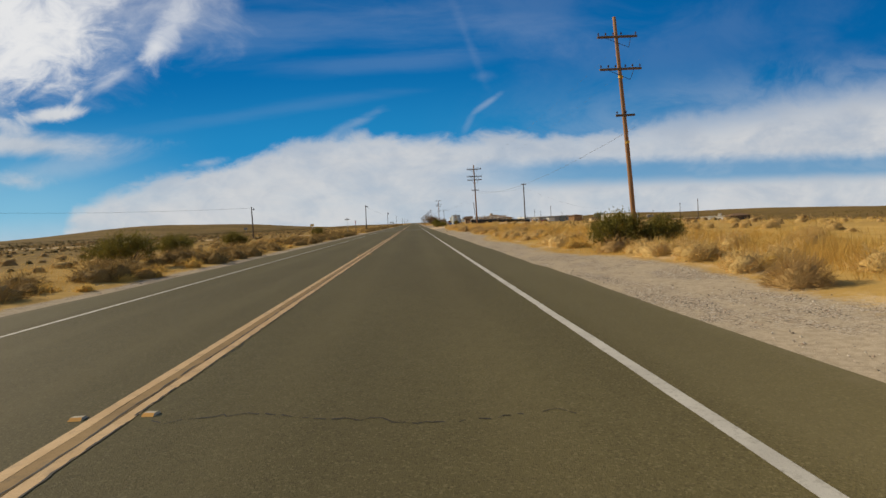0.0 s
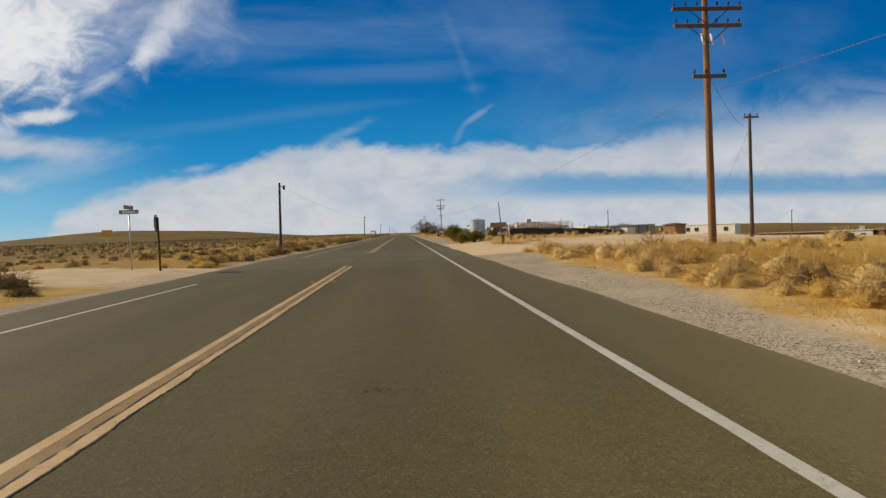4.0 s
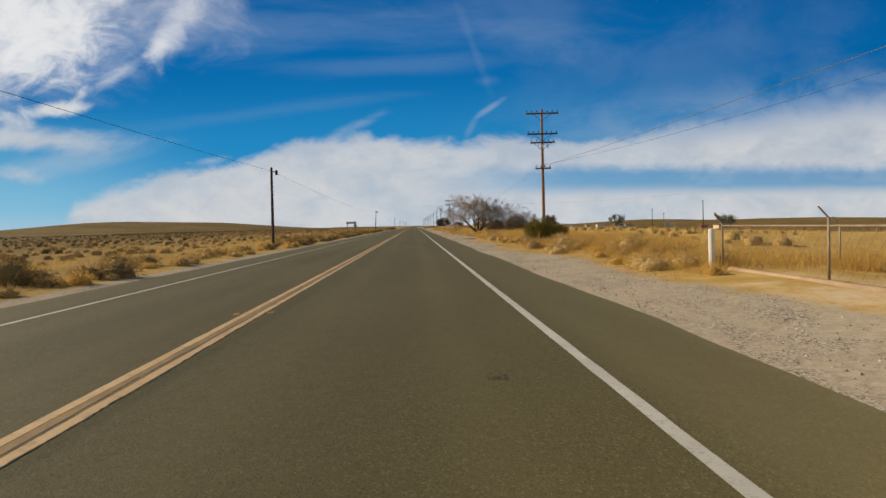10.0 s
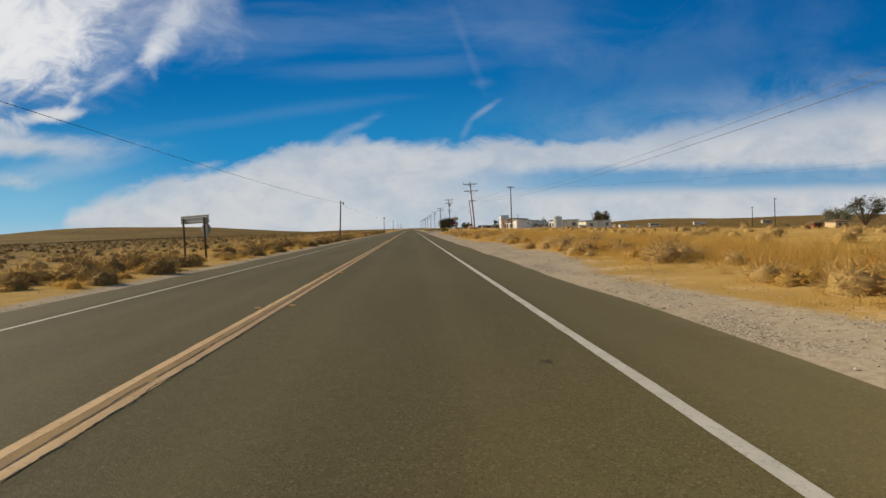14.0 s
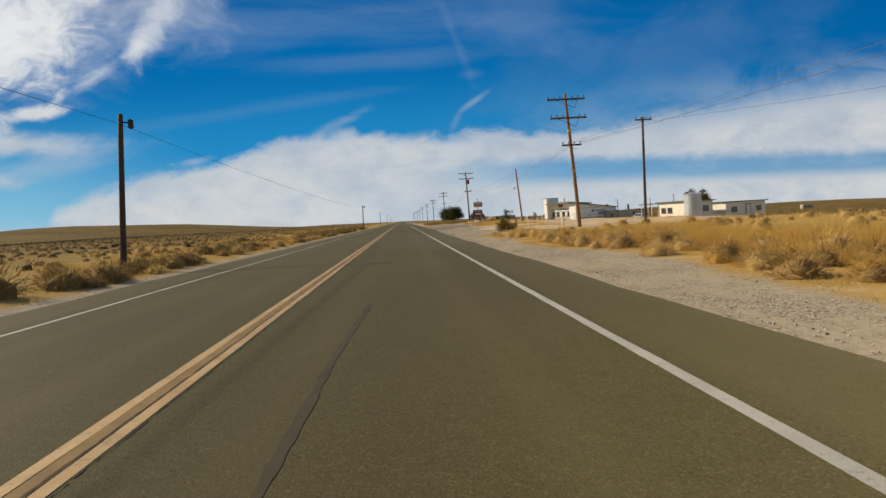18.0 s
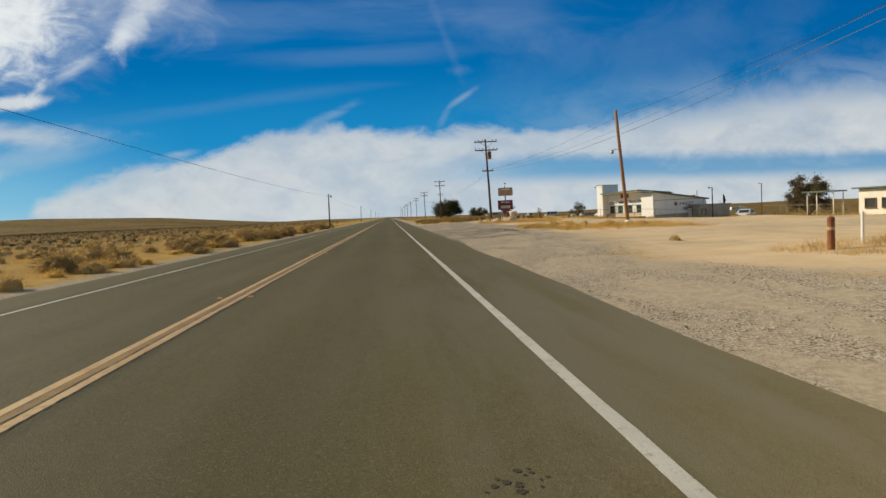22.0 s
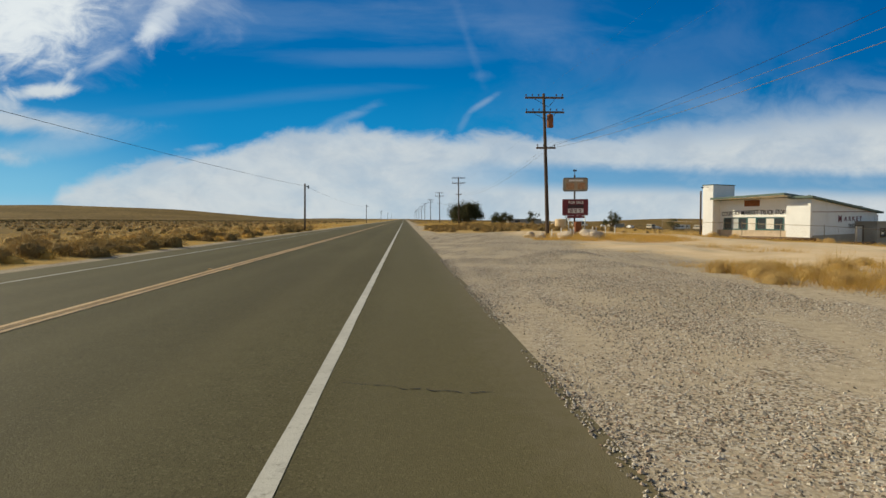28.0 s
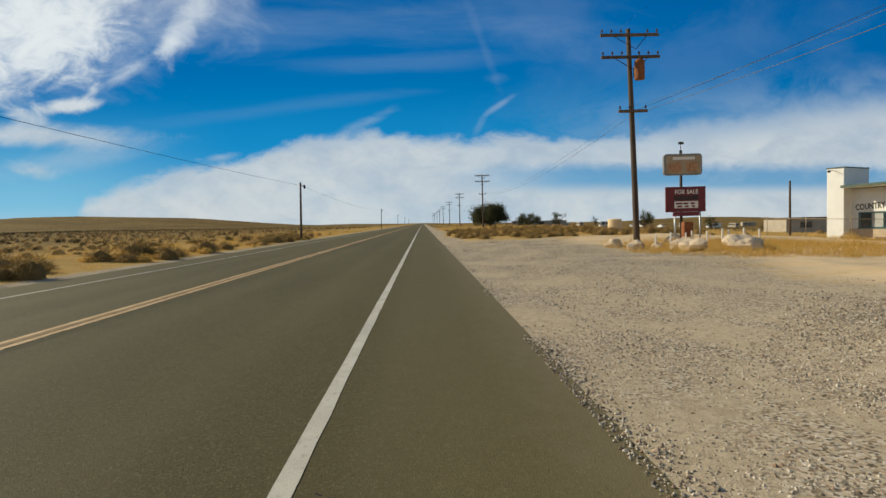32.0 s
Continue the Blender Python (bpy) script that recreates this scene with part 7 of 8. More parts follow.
wagon_wheel(15.9, 198.6)
yb = thing("yard_ornament", 19.2, 200.4, ground_z(19.2, 200.4), "blue and red painted yard ornament on a stand", "ornament")
lathe("base", [(0.16, 0), (0.14, 0.3), (0.05, 0.34)], M_STEEL_DARK, yb, "", 12)
lathe("body", [(0.08, 0.34), (0.2, 0.42), (0.2, 0.72), (0.1, 0.86), (0.02, 0.9)], M_BLUE, yb, "", 14)
tube("arm", [(0.15, 0, 0.62), (-0.42, 0, 0.58)], 0.03, M_RED, yb, "", 6)
for k, (x, y) in enumerate(((17.3, 199.3), (18.2, 200.2), (16.3, 199.4), (19.9, 201.0))):
    p = thing("plant_pot", x, y, ground_z(x, y), "dark garden pot with a small leafy plant", "plant pot", "garden pots")
    lathe("pot", [(0.12, 0), (0.17, 0.28), (0.19, 0.3), (0.15, 0.3)], M_RUST, p, "", 14)
    v, f = blades(rng_for(80 + k), 40, 0.2, 0.55, 0.12, 0.02, 0.7)
    me = raw_mesh("leaves", v + np.array((0, 0, 0.3)), f, M_LEAF_DARK)
    o = new("leaf_tuft", me)
    o.parent = p
leafy_tree(16.4, 208.0, 1.05, 1.95, 81, "small grey-green tree in the yard", M_LEAF_OLIVE, 0.5, 2600, 20)


def marker_post(x, y, hgt, label, top=None, r=0.045, mat=M_SIGN_WHITE, top_len=0.45):
    s = thing("marker_post", x, y, ground_z(x, y) - 0.03, label, "marker post", "marker posts")
    lathe("post", [(r, 0), (r, hgt - (top_len if top else 0.02)), (r * 0.8, hgt - (top_len if top else 0.0))], mat, s, "", 9)
    if top:
        lathe("sleeve", [(r * 1.15, hgt - top_len), (r * 1.15, hgt - 0.03), (r * 0.5, hgt)], top, s, "orange sleeve", 9)
    return s


marker_post(11.83, 328.1, 1.52, "white utility marker post with an orange top in dry grass", M_ORANGE)
marker_post(14.9, 167.2, 1.25, "pale marker post with an orange top near the plank fence", M_ORANGE, 0.04, M_SIGN_FADED, 0.16)
marker_post(9.9, 208.9, 1.0, "short white wooden post at the end of the fence", None, 0.07)
marker_post(-7.45, 125.3, 0.95, "thin white marker post on the verge", None, 0.03)
marker_post(-7.9, 183.0, 1.0, "thin pale marker post on the verge", None, 0.03)
marker_post(13.35, 377.6, 0.75, "short white post beside the utility pole", None, 0.09)
for k in range(9):
    f = k / 8
    marker_post(14.0 + 3.48 * f + 0.12 * ((k * 7) % 3 - 1), 437.6 - 0.55 * f, 0.62 + 0.05 * (k % 2), "short white pipe post of a row beside the boulders", None, 0.032)
for x, y in ((13.6, 389.6), (14.2, 388.4)):
    marker_post(x, y, 0.75, "short white pipe post in the lot", None, 0.035)
bl = thing("steel_bollard", 12.4, 389.1, ground_z(12.4, 389.1) - 0.02, "rusty red steel bollard pipe in a tuft of grass", "bollard")
lathe("pipe", [(0.075, 0), (0.075, 0.70), (0.065, 0.73), (0.02, 0.75)], M_RUST, bl, "", 14)
lathe("band", [(0.078, 0.45), (0.078, 0.52)], M_SIGN_FADED, bl, "", 14)


# ---- signs ----
def build_sale_sign():
    s = thing("sale_sign", 16.05, 440.0, ground_z(16, 440), "maroon for-sale sign below a faded rounded sign box on steel posts", "sign")
    g = ground_z(16, 440)
    tube("mast", [(0, 0.08, -0.2), (0, 0.08, 4.05 - g)], 0.06, M_STEEL_DARK, s, "", 8)
    bm = bmesh.new()
    pts = []
    w, hh, r = 0.82, 0.45, 0.14
    for cx, cz, a0 in ((w - r, hh - r, 0), (-w + r, hh - r, 90), (-w + r, -hh + r, 180), (w - r, -hh + r, 270)):
        for k in range(5):
            a = radians(a0 + 22.5 * k)
            pts.append((cx + r * math.cos(a), cz + r * math.sin(a)))
    f0 = [bm.verts.new((x, -0.14, z)) for x, z in pts]
    f1 = [bm.verts.new((x, 0.0, z)) for x, z in pts]
    bm.faces.new(f0), bm.faces.new(f1[::-1])
    for i in range(len(pts)):
        bm.faces.new((f0[i], f1[i], f1[(i + 1) % len(pts)], f0[(i + 1) % len(pts)]))
    can = part("sign_box", bm, M_SIGN_BACK, s)
    can.location = (0, 0, 3.43 - g)
    face = box("sign_face", -0.75, 0.75, -0.155, -0.141, -0.38, 0.38, M_SIGN_FADED, can, "sun-bleached orange and cream panel", 0.01)
    box("faded_word", -0.45, 0.5, -0.162, -0.156, 0.20, 0.32, M_SIGN_WHITE, can, "illegible pale word")
    box("faded_patch", -0.62, -0.1, -0.162, -0.156, -0.32, 0.08, M_PATCH, can, "peeling orange patch")
    box("faded_patch", 0.12, 0.62, -0.162, -0.156, -0.3, 0.1, M_PATCH, can, "peeling orange patch")
    tube("weather_vane", [(0, 0.08, 4.05 - g), (0, 0.08, 4.42 - g)], 0.014, M_STEEL_DARK, s, "", 5)
    box("vane_plate", -0.1, 0.13, 0.07, 0.085, 4.3 - g, 4.4 - g, M_STEEL_DARK, s)
    # maroon board in front
    for x in (-0.62, 0.44):
        tube("sign_leg", [(x, -0.66, -0.2), (x, -0.66, 1.6 - g)], 0.035, M_GALV, s, "", 7)
    bd = box("board", -1.04, 0.64, -0.76, -0.70, 1.42 - g, 2.46 - g, M_MAROON, s, "maroon painted board", 0.01)
    box("lower_board", -0.73, 0.38, -0.757, -0.703, 1.25 - g, 1.415 - g, M_MAROON, s)
    lettering("FOR SALE", 0.235, M_SIGN_WHITE, bd, Matrix.Translation((-0.17, -0.764, 2.24 - g)) @ FACE_BACK, "white capital letters", 0.003, 0.98)
    box("dark_band", -0.68, 0.32, -0.766, -0.761, 1.92 - g, 2.09 - g, M_BLACK, bd, "dark band with small print")
    for k in range(3):
        box("print_bar", -0.62 + 0.27 * k, -0.42 + 0.27 * k, -0.770, -0.7665, 2.0 - g, 2.03 - g, M_MAROON, bd)
    box("pale_panel", -0.68, 0.32, -0.766, -0.761, 1.58 - g, 1.86 - g, M_SIGN_WHITE, bd, "pale panel with two lines of print")
    for z in (1.77, 1.65):
        for k in range(3):
            box("print_bar", -0.62 + 0.31 * k + 0.06 * (z < 1.7), -0.36 + 0.27 * k, -0.770, -0.7665, z - 0.035 - g, z + 0.035 - g, M_MAROON, bd)
    box("meter_box", -0.05, 0.35, -0.3, 0.0, 0.3, 0.95, M_RUST, s, "rusty box at the foot of the mast", 0.02)


M_PATCH = surface("peeling_orange_paint", (0.42, 0.20, 0.085), (0.56, 0.33, 0.18), 6, 0.75, bump=0.2, stain=(0.13, 0.09, 0.055), stain_scale=6, stain_amount=0.85)
build_sale_sign()


def build_back_sign():
    s = thing("road_sign", -9.5, 303.2, ground_z(-9.5, 303.2), "grey back of a wide road sign on wooden posts", "road sign", turn=-37)
    g = ground_z(-9.5, 303.2)
    for x in (-0.98, 0.98):
        tube("post", [(x, 0, -0.2), (x, 0, 2.35 - g)], 0.06, M_POLE_DARK, s, "", 6)
    pn = box("panel", -1.32, 1.32, 0.07, 0.09, 2.05 - g, 2.5 - g, M_SIGN_BACK, s, "", 0.004)
    for z in (2.16, 2.38):
        box("stiffener", -1.2, 1.2, 0.062, 0.0695, z - 0.025 - g, z + 0.025 - g, M_GALV, pn)
    bm = bmesh.new()
    add_box(bm, -0.36, 0.36, -0.008, 0.008, -0.36, 0.36, 0.003, pose(0.98, 0.10, 1.72 - g, 0, 45, 0))
    part("diamond_plate", bm, M_SIGN_BACK, s, "grey back of a diamond sign")


build_back_sign()


def street_signs():
    s = thing("street_name_sign", -9.9, 107.4, ground_z(-9.9, 107.4), "two crossed street-name plates on a thin steel post", "street sign")
    tube("post", [(0, 0, -0.1), (0, 0, 2.5)], 0.03, M_GALV, s, "", 6)
    box("name_plate", -0.42, 0.42, -0.012, 0.012, 2.52, 2.7, M_SIGN_BACK, s, "dark plate with small print", 0.003)
    box("name_plate", -0.012, 0.012, -0.42, 0.42, 2.72, 2.9, M_SIGN_BACK, s, "dark plate with small print", 0.003)
    box("print_bar", -0.28, 0.28, -0.016, -0.0125, 2.57, 2.65, M_SIGN_WHITE, s)
    s = thing("stop_sign", -8.3, 106.5, ground_z(-8.3, 106.5), "stop sign seen edge-on at the side road", "stop sign", turn=-78)
    tube("post", [(0, 0, -0.1), (0, 0, 2.3)], 0.045, M_POLE_DARK, s, "", 6)
    bm = bmesh.new()
    r = bmesh.ops.create_circle(bm, cap_ends=True, segments=8, radius=0.41)
    bmesh.ops.solidify(bm, geom=bm.faces[:], thickness=0.012)
    bmesh.ops.transform(bm, matrix=pose(0, -0.06, 2.05, 90, 22.5, 0), verts=bm.verts)
    pl = part("plate", bm, M_SIGN_BACK, s)
    bm = bmesh.new()
    bmesh.ops.create_circle(bm, cap_ends=True, segments=8, radius=0.39)
    bmesh.ops.transform(bm, matrix=pose(0, -0.085, 2.05, 90, 22.5, 0), verts=bm.verts)
    part("red_face", bm, M_RED, pl, "red sign face")
    for x, y, hgt, m in ((-19.4, 124.2, 2.0, M_YSIGN), (-34.2, 126.8, 2.0, M_SIGN_BACK)):
        s = thing("warning_sign", x, y, ground_z(x, y), "small sign plate on a thin post beside the side road", "road sign", "small signs")
        tube("post", [(0, 0, -0.1), (0, 0, hgt)], 0.03, M_GALV, s, "", 6)
        box("plate", -0.38, 0.38, -0.05, -0.035, hgt - 0.42, hgt + 0.05, m, s, "", 0.004)


street_signs()


# ---- vehicles ----
def sedan(x, y, turn, paint, label):
    s = thing("parked_car", x, y, ground_z(x, y), label, "car", turn=turn)
    prof = [(-2.2, 0.42), (-2.22, 0.72), (-2.1, 0.92), (-1.45, 0.98), (-0.95, 1.30), (-0.25, 1.43), (0.45, 1.38), (1.15, 0.98), (1.85, 0.88), (2.2, 0.70), (2.2, 0.38), (1.75, 0.26), (-1.8, 0.26)]
    bm = bmesh.new()
    rings = []
    for yy, k, dz in ((-0.86, 0.97, -0.02), (-0.80, 1.0, 0.0), (0.80, 1.0, 0.0), (0.86, 0.97, -0.02)):
        rings.append([bm.verts.new((px * k, yy * (1.0 if pz < 1.0 else 0.78), pz + dz)) for px, pz in prof])
    n = len(prof)
    for i in range(3):
        for k in range(n):
            bm.faces.new((rings[i][k], rings[i][(k + 1) % n], rings[i + 1][(k + 1) % n], rings[i + 1][k]))
    bm.faces.new(rings[0]), bm.faces.new(rings[-1][::-1])
    body = part("body", bm, paint, s)
    for yy in (-0.765, 0.765):
        for x0, x1, x2, x3 in ((-1.28, -0.92, -0.25, -0.25), (-0.17, -0.17, 0.42, 0.85)):
            bm = bmesh.new()
            sy = 1 if yy > 0 else -1
            v = [bm.verts.new(p) for p in ((x0, yy + 0.07 * sy, 1.0), (x3, yy + 0.07 * sy, 1.0), (x2, yy - 0.075 * sy, 1.32), (x1, yy - 0.075 * sy, 1.28))]
            bm.faces.new(v)
            bmesh.ops.solidify(bm, geom=bm.faces[:], thickness=0.01)
            part("side_window", bm, M_GLASS, s)
    for q, nm in ((((-1.47, -0.62, 1.0), (-1.47, 0.62, 1.0), (-0.98, 0.55, 1.31), (-0.98, -0.55, 1.31)), "rear_window"), (((1.13, -0.62, 1.01), (1.13, 0.62, 1.01), (0.5, 0.55, 1.385), (0.5, -0.55, 1.385)), "windscreen")):
        bm = bmesh.new()
        bm.faces.new([bm.verts.new(p) for p in q])
        bmesh.ops.solidify(bm, geom=bm.faces[:], thickness=0.012)
        o = part(nm, bm, M_GLASS, s)
        o.location = (-0.012 if nm == "rear_window" else 0.012, 0, 0.006)
    for wx in (-1.35, 1.38):
        for wy in (-0.80, 0.80):
            w = tube("wheel", [(wx, wy - 0.1, 0.32), (wx, wy + 0.1, 0.32)], 0.32, M_TYRE, s, "", 20)
            tube("rim", [(wx, wy + (0.105 if wy > 0 else -0.105), 0.32), (wx, wy + (0.115 if wy > 0 else -0.115), 0.32)], 0.2, M_GALV, w, "", 14)
    for yy in (-0.62, 0.62):
        box("tail_light", -2.235, -2.2, yy - 0.16, yy + 0.16, 0.68, 0.82, M_RED, s, "", 0.01)
        box("headlight", 2.15, 2.205, yy - 0.16, yy + 0.16, 0.62, 0.74, M_SIGN_WHITE, s, "", 0.01)
    box("bumper", -2.28, -2.21, -0.8, 0.8, 0.36, 0.56, paint, s, "", 0.02)
    box("bumper", 2.19, 2.26, -0.8, 0.8, 0.3, 0.52, paint, s, "", 0.02)
    box("number_plate", -2.292, -2.281, -0.25, 0.25, 0.42, 0.54, M_SIGN_WHITE, s)
    return s


car = sedan(49.2, 446.6, 46, M_CAR_WHITE, "white saloon car parked on bare ground beside the market")


def pickup(x, y, turn, paint, label):
    s = thing("pickup_truck", x, y, ground_z(x, y), label, "truck", turn=turn)
    box("cab", -0.3, 1.3, -0.85, 0.85, 0.5, 1.75, M_SIGN_WHITE, s, "white cab", 0.12)
    box("bonnet", 1.302, 2.4, -0.85, 0.85, 0.5, 1.1, M_SIGN_WHITE, s, "", 0.08)
    box("bed", -2.5, -0.302, -0.9, 0.9, 0.55, 1.1, paint, s, "red load bed", 0.03)
    box("windscreen", 1.29, 1.315, -0.7, 0.7, 1.15, 1.65, M_GLASS, s)
    for yy in (-0.86, 0.855):
        box("side_window", 0.1, 1.1, yy, yy + 0.008, 1.15, 1.6, M_GLASS, s)
    box("grille", 2.395, 2.42, -0.6, 0.6, 0.65, 0.95, M_STEEL_DARK, s)
    for wx in (-1.6, 1.6):
        for wy in (-0.8, 0.8):
            tube("wheel", [(wx, wy - 0.11, 0.38), (wx, wy + 0.11, 0.38)], 0.38, M_TYRE, s, "", 18)


pickup(44.6, 193.5, 205, M_RED, "old white and red pickup truck parked far off")

def van(x, y, turn, paint, label, length=5.4, high=2.3):
    s = thing("parked_van", x, y, ground_z(x, y), label, "van", "far parked vehicles", turn)
    h = length / 2
    box("body", -h, h * 0.72, -0.95, 0.95, 0.42, high, paint, s, "", 0.10)
    box("bonnet", h * 0.722, h, -0.9, 0.9, 0.42, 1.15, paint, s, "", 0.10)
    box("windscreen", h * 0.715, h * 0.73, -0.8, 0.8, 1.2, high - 0.25, M_GLASS, s)
    box("rear_window", -h - 0.008, -h + 0.004, -0.7, 0.7, 1.25, high - 0.3, M_GLASS, s)
    for yy in (-0.955, 0.947):
        for k in range(3):
            box("side_window", -h * 0.8 + k * h * 0.5, -h * 0.8 + k * h * 0.5 + h * 0.42, yy, yy + 0.008, 1.3, high - 0.35, M_GLASS, s)
    for wx in (-h * 0.62, h * 0.62):
        for wy in (-0.82, 0.82):
            tube("wheel", [(wx, wy - 0.11, 0.36), (wx, wy + 0.11, 0.36)], 0.36, M_TYRE, s, "", 14)
    return s


# a row of vehicles standing far behind the lot
for k, (x, y, turn) in enumerate(((100.6, 668.2, 80), (116.0, 672.4, 100), (131.3, 676.5, 170), (166.7, 664.1, 10))):
    c = copy_thing(car, pose(x, y, ground_z(x, y), 0, 0, turn))
    tagged(c, "white saloon car parked in a far row on the plain", "car", "far parked vehicles")
for x, y, turn, ln, hi, m in ((89.9, 670.3, 5, 7.5, 2.8, M_SIDING), (107.9, 674.4, 84, 5.4, 2.2, M_CAR_WHITE), (123.5, 666.2, 96, 5.2, 2.2, M_STUCCO_GREY), (140.8, 672.4, 8, 6.2, 2.3, M_CAR_WHITE), (153.8, 678.5, 100, 5.4, 2.4, M_STUCCO_GREY), (179.7, 668.2, 5, 8.5, 2.9, M_SIDING), (80.5, 682.6, 95, 5.4, 2.2, M_STUCCO_GREY)):
    van(x, y, turn, m, "pale van parked in a far row on the plain" if m is not M_STUCCO_GREY else "grey van parked in a far row on the plain", ln, hi)
leafy_tree(84.0, 612.0, 3.6, 7.0, 140, "dark green tree behind the row of vehicles", M_LEAF_DARK, 0.6, 2600, 20)
leafy_tree(112.0, 620.0, 2.8, 5.0, 141, "low dark tree behind the row of vehicles", M_LEAF_DARK, 0.4, 1600, 16)

# ---- trailers and sheds on the plain ----
M_GREEN_ROOF = M_ROOF_GREEN
box_house("site_trailer", 41.5, 414.0, 5.0, 5.0, 2.35, 18, "small white cabin with a flat dark-edged roof", M_SIDING, M_GREEN_ROOF, wins=(("x", 2.6, 3.3, 0.95, 1.6, 0), ("x", 3.8, 4.5, 0.95, 1.6, 0), ("y", 3.2, 4.1, 1.0, 1.65, 0)), doors=(("y", 0.5, 1.35, 1.95, M_SIGN_WHITE),), over=0.35, category="cabin", group="white cabins")
box_house("site_trailer", 48.6, 416.2, 8.0, 5.5, 2.3, 18, "long white cabin with a flat dark-edged roof", M_SIDING, M_GREEN_ROOF, wins=(("y", 1.2, 2.1, 1.0, 1.6, 0), ("y", 6.2, 7.0, 1.0, 1.6, 0)), doors=(("y", 4.0, 4.9, 1.9, M_SIGN_WHITE),), over=0.3, category="cabin", group="white cabins")
pc = thing("porch_shade", 39.9, 421.5, ground_z(40, 421), "open porch roof on thin posts beside the white cabin", "porch", turn=18)
for x in (0, 1.3):
    for y in (-0.2, 2.0):
        tube("post", [(x, y, -0.05), (x, y, 2.25)], 0.05, M_SIDING, pc, "", 6)
slab("roof", [(-0.3, -0.4, 2.42), (1.5, -0.4, 2.4), (1.5, 2.3, 2.4), (-0.3, 2.3, 2.42)], 0.12, M_GREEN_ROOF, pc)
box_house("block_shed", 42.6, 446.2, 7.2, 5.0, 1.95, 28, "low grey block shed behind the market", M_STUCCO_GREY, M_STUCCO_GREY, wins=(("y", 0.6, 1.4, 0.9, 1.5, 0),), doors=(("x", 1.0, 1.8, 1.7, M_SIGN_WHITE),), over=0.12, category="shed")
for x, y, hgt in ((44.9, 447.0, 4.3), (68.0, 470.0, 6.0)):
    lp = thing("yard_lamp", x, y, ground_z(x, y), "thin yard lamp post beside the sheds", "lamp post", "lamp posts")
    tube("post", [(0, 0, -0.1), (0, 0, hgt)], 0.07, M_POLE_DARK, lp, "", 7)
    tube("arm", [(0, 0, hgt - 0.1), (-0.45, -0.1, hgt + 0.02)], 0.025, M_GALV, lp, "", 5)
    lathe("head", [(0.05, 0.08), (0.12, 0.0), (0.1, -0.1), (0.02, -0.14)], M_GALV, lp, "", 9, (-0.5, -0.1, hgt))
dsh = thing("satellite_dish", 48.2, 449.5, ground_z(48.2, 449.5), "grey mesh satellite dish on a pole behind the shed", "satellite dish", turn=-30)
tube("pole", [(0, 0, -0.1), (0, 0, 2.5)], 0.05, M_GALV, dsh, "", 7)
bm = bmesh.new()
rings = []
for r, d in ((0.05, 0.0), (0.35, 0.05), (0.62, 0.16), (0.82, 0.3)):
    rings.append([bm.verts.new((-d + 0.1, r * math.cos(k * math.tau / 18), 2.75 + r * math.sin(k * math.tau / 18))) for k in range(18)])
for i in range(3):
    for k in range(18):
        bm.faces.new((rings[i][k], rings[i][(k + 1) % 18], rings[i + 1][(k + 1) % 18], rings[i + 1][k]))
bmesh.ops.solidify(bm, geom=bm.faces[:], thickness=0.015)
part("reflector", bm, M_STEEL_DARK, dsh)
tube("feed_arm", [(-0.2, 0.0, 2.1), (-0.75, 0, 2.75)], 0.015, M_STEEL_DARK, dsh, "", 4)

box_house("tool_shed", 56.6, 189.6, 3.6, 2.6, 2.5, 30, "brown plank shed with a shingled roof on the dry plain", M_WOOD_BROWN, M_SHINGLE, wins=(), doors=(("x", 0.8, 1.7, 1.6, M_WOOD_BROWN),), hip=0.25, over=0.25, category="shed")
box_house("mobile_home", 90.75, 224.6, 4.3, 14.4, 3.5, 39.4, "long white mobile home with small windows", M_SIDING, M_SIDING, wins=(("x", 12.0, 12.9, 1.9, 2.8, 1), ("x", 9.6, 10.6, 1.9, 2.8, 1), ("x", 1.8, 2.8, 1.9, 2.8, 0)), over=0.15, category="mobile home", group="mobile homes")
box_house("long_shed", 46.5, 198.0, 19.0, 6.0, 2.5, 37, "long grey shed with a flat pale roof", M_STUCCO_GREY, M_SIDING, wins=(("y", 11.5, 15.5, 0.3, 2.4, 0),), over=0.2, category="shed")
box_house("box_trailer", 41.0, 196.5, 3.0, 5.0, 2.5, 20, "white box trailer parked on the plain", M_SIDING, M_SIDING, over=0.03, category="trailer", group="parked trailers")
box_house("box_trailer", 49.8, 197.0, 3.0, 4.4, 2.0, 35, "white camper trailer parked on the plain", M_SIDING, M_SIDING, wins=(("x", 1.0, 2.0, 1.0, 1.5, 0),), over=0.03, category="trailer", group="parked trailers")
# first entry: dark box added where the white house has a shaded open porch
for x, y, w, d, hh, wm, lab in ((128.5, 219.5, 8.0, 5.0, 2.6, M_WOOD_DARK, "dark closed box for the shaded open porch of a far house"),
                               (148.0, 455.0, 5.5, 5.0, 2.4, M_STUCCO_Y, "cream house far beside a wide tree"), (138.0, 452.0, 3.0, 3.0, 2.0, M_RUST, "rust-red hut far on the plain"), (64.0, 505.0, 12.0, 6.0, 2.3, M_STUCCO_GREY, "low grey house behind the lot"), (52.0, 655.0, 15.0, 6.0, 2.2, M_STUCCO_GREY, "long low grey shed far behind the sign")):
    box_house("far_house", x, y, w, d, hh, 0, lab, wm, M_SHINGLE, wins=(("y", w * 0.2, w * 0.35, 0.9, 1.7, 0), ("y", w * 0.6, w * 0.75, 0.9, 1.7, 0)), over=0.3, hip=0.8 if w < 12 else 0.0, category="house", group="far houses")
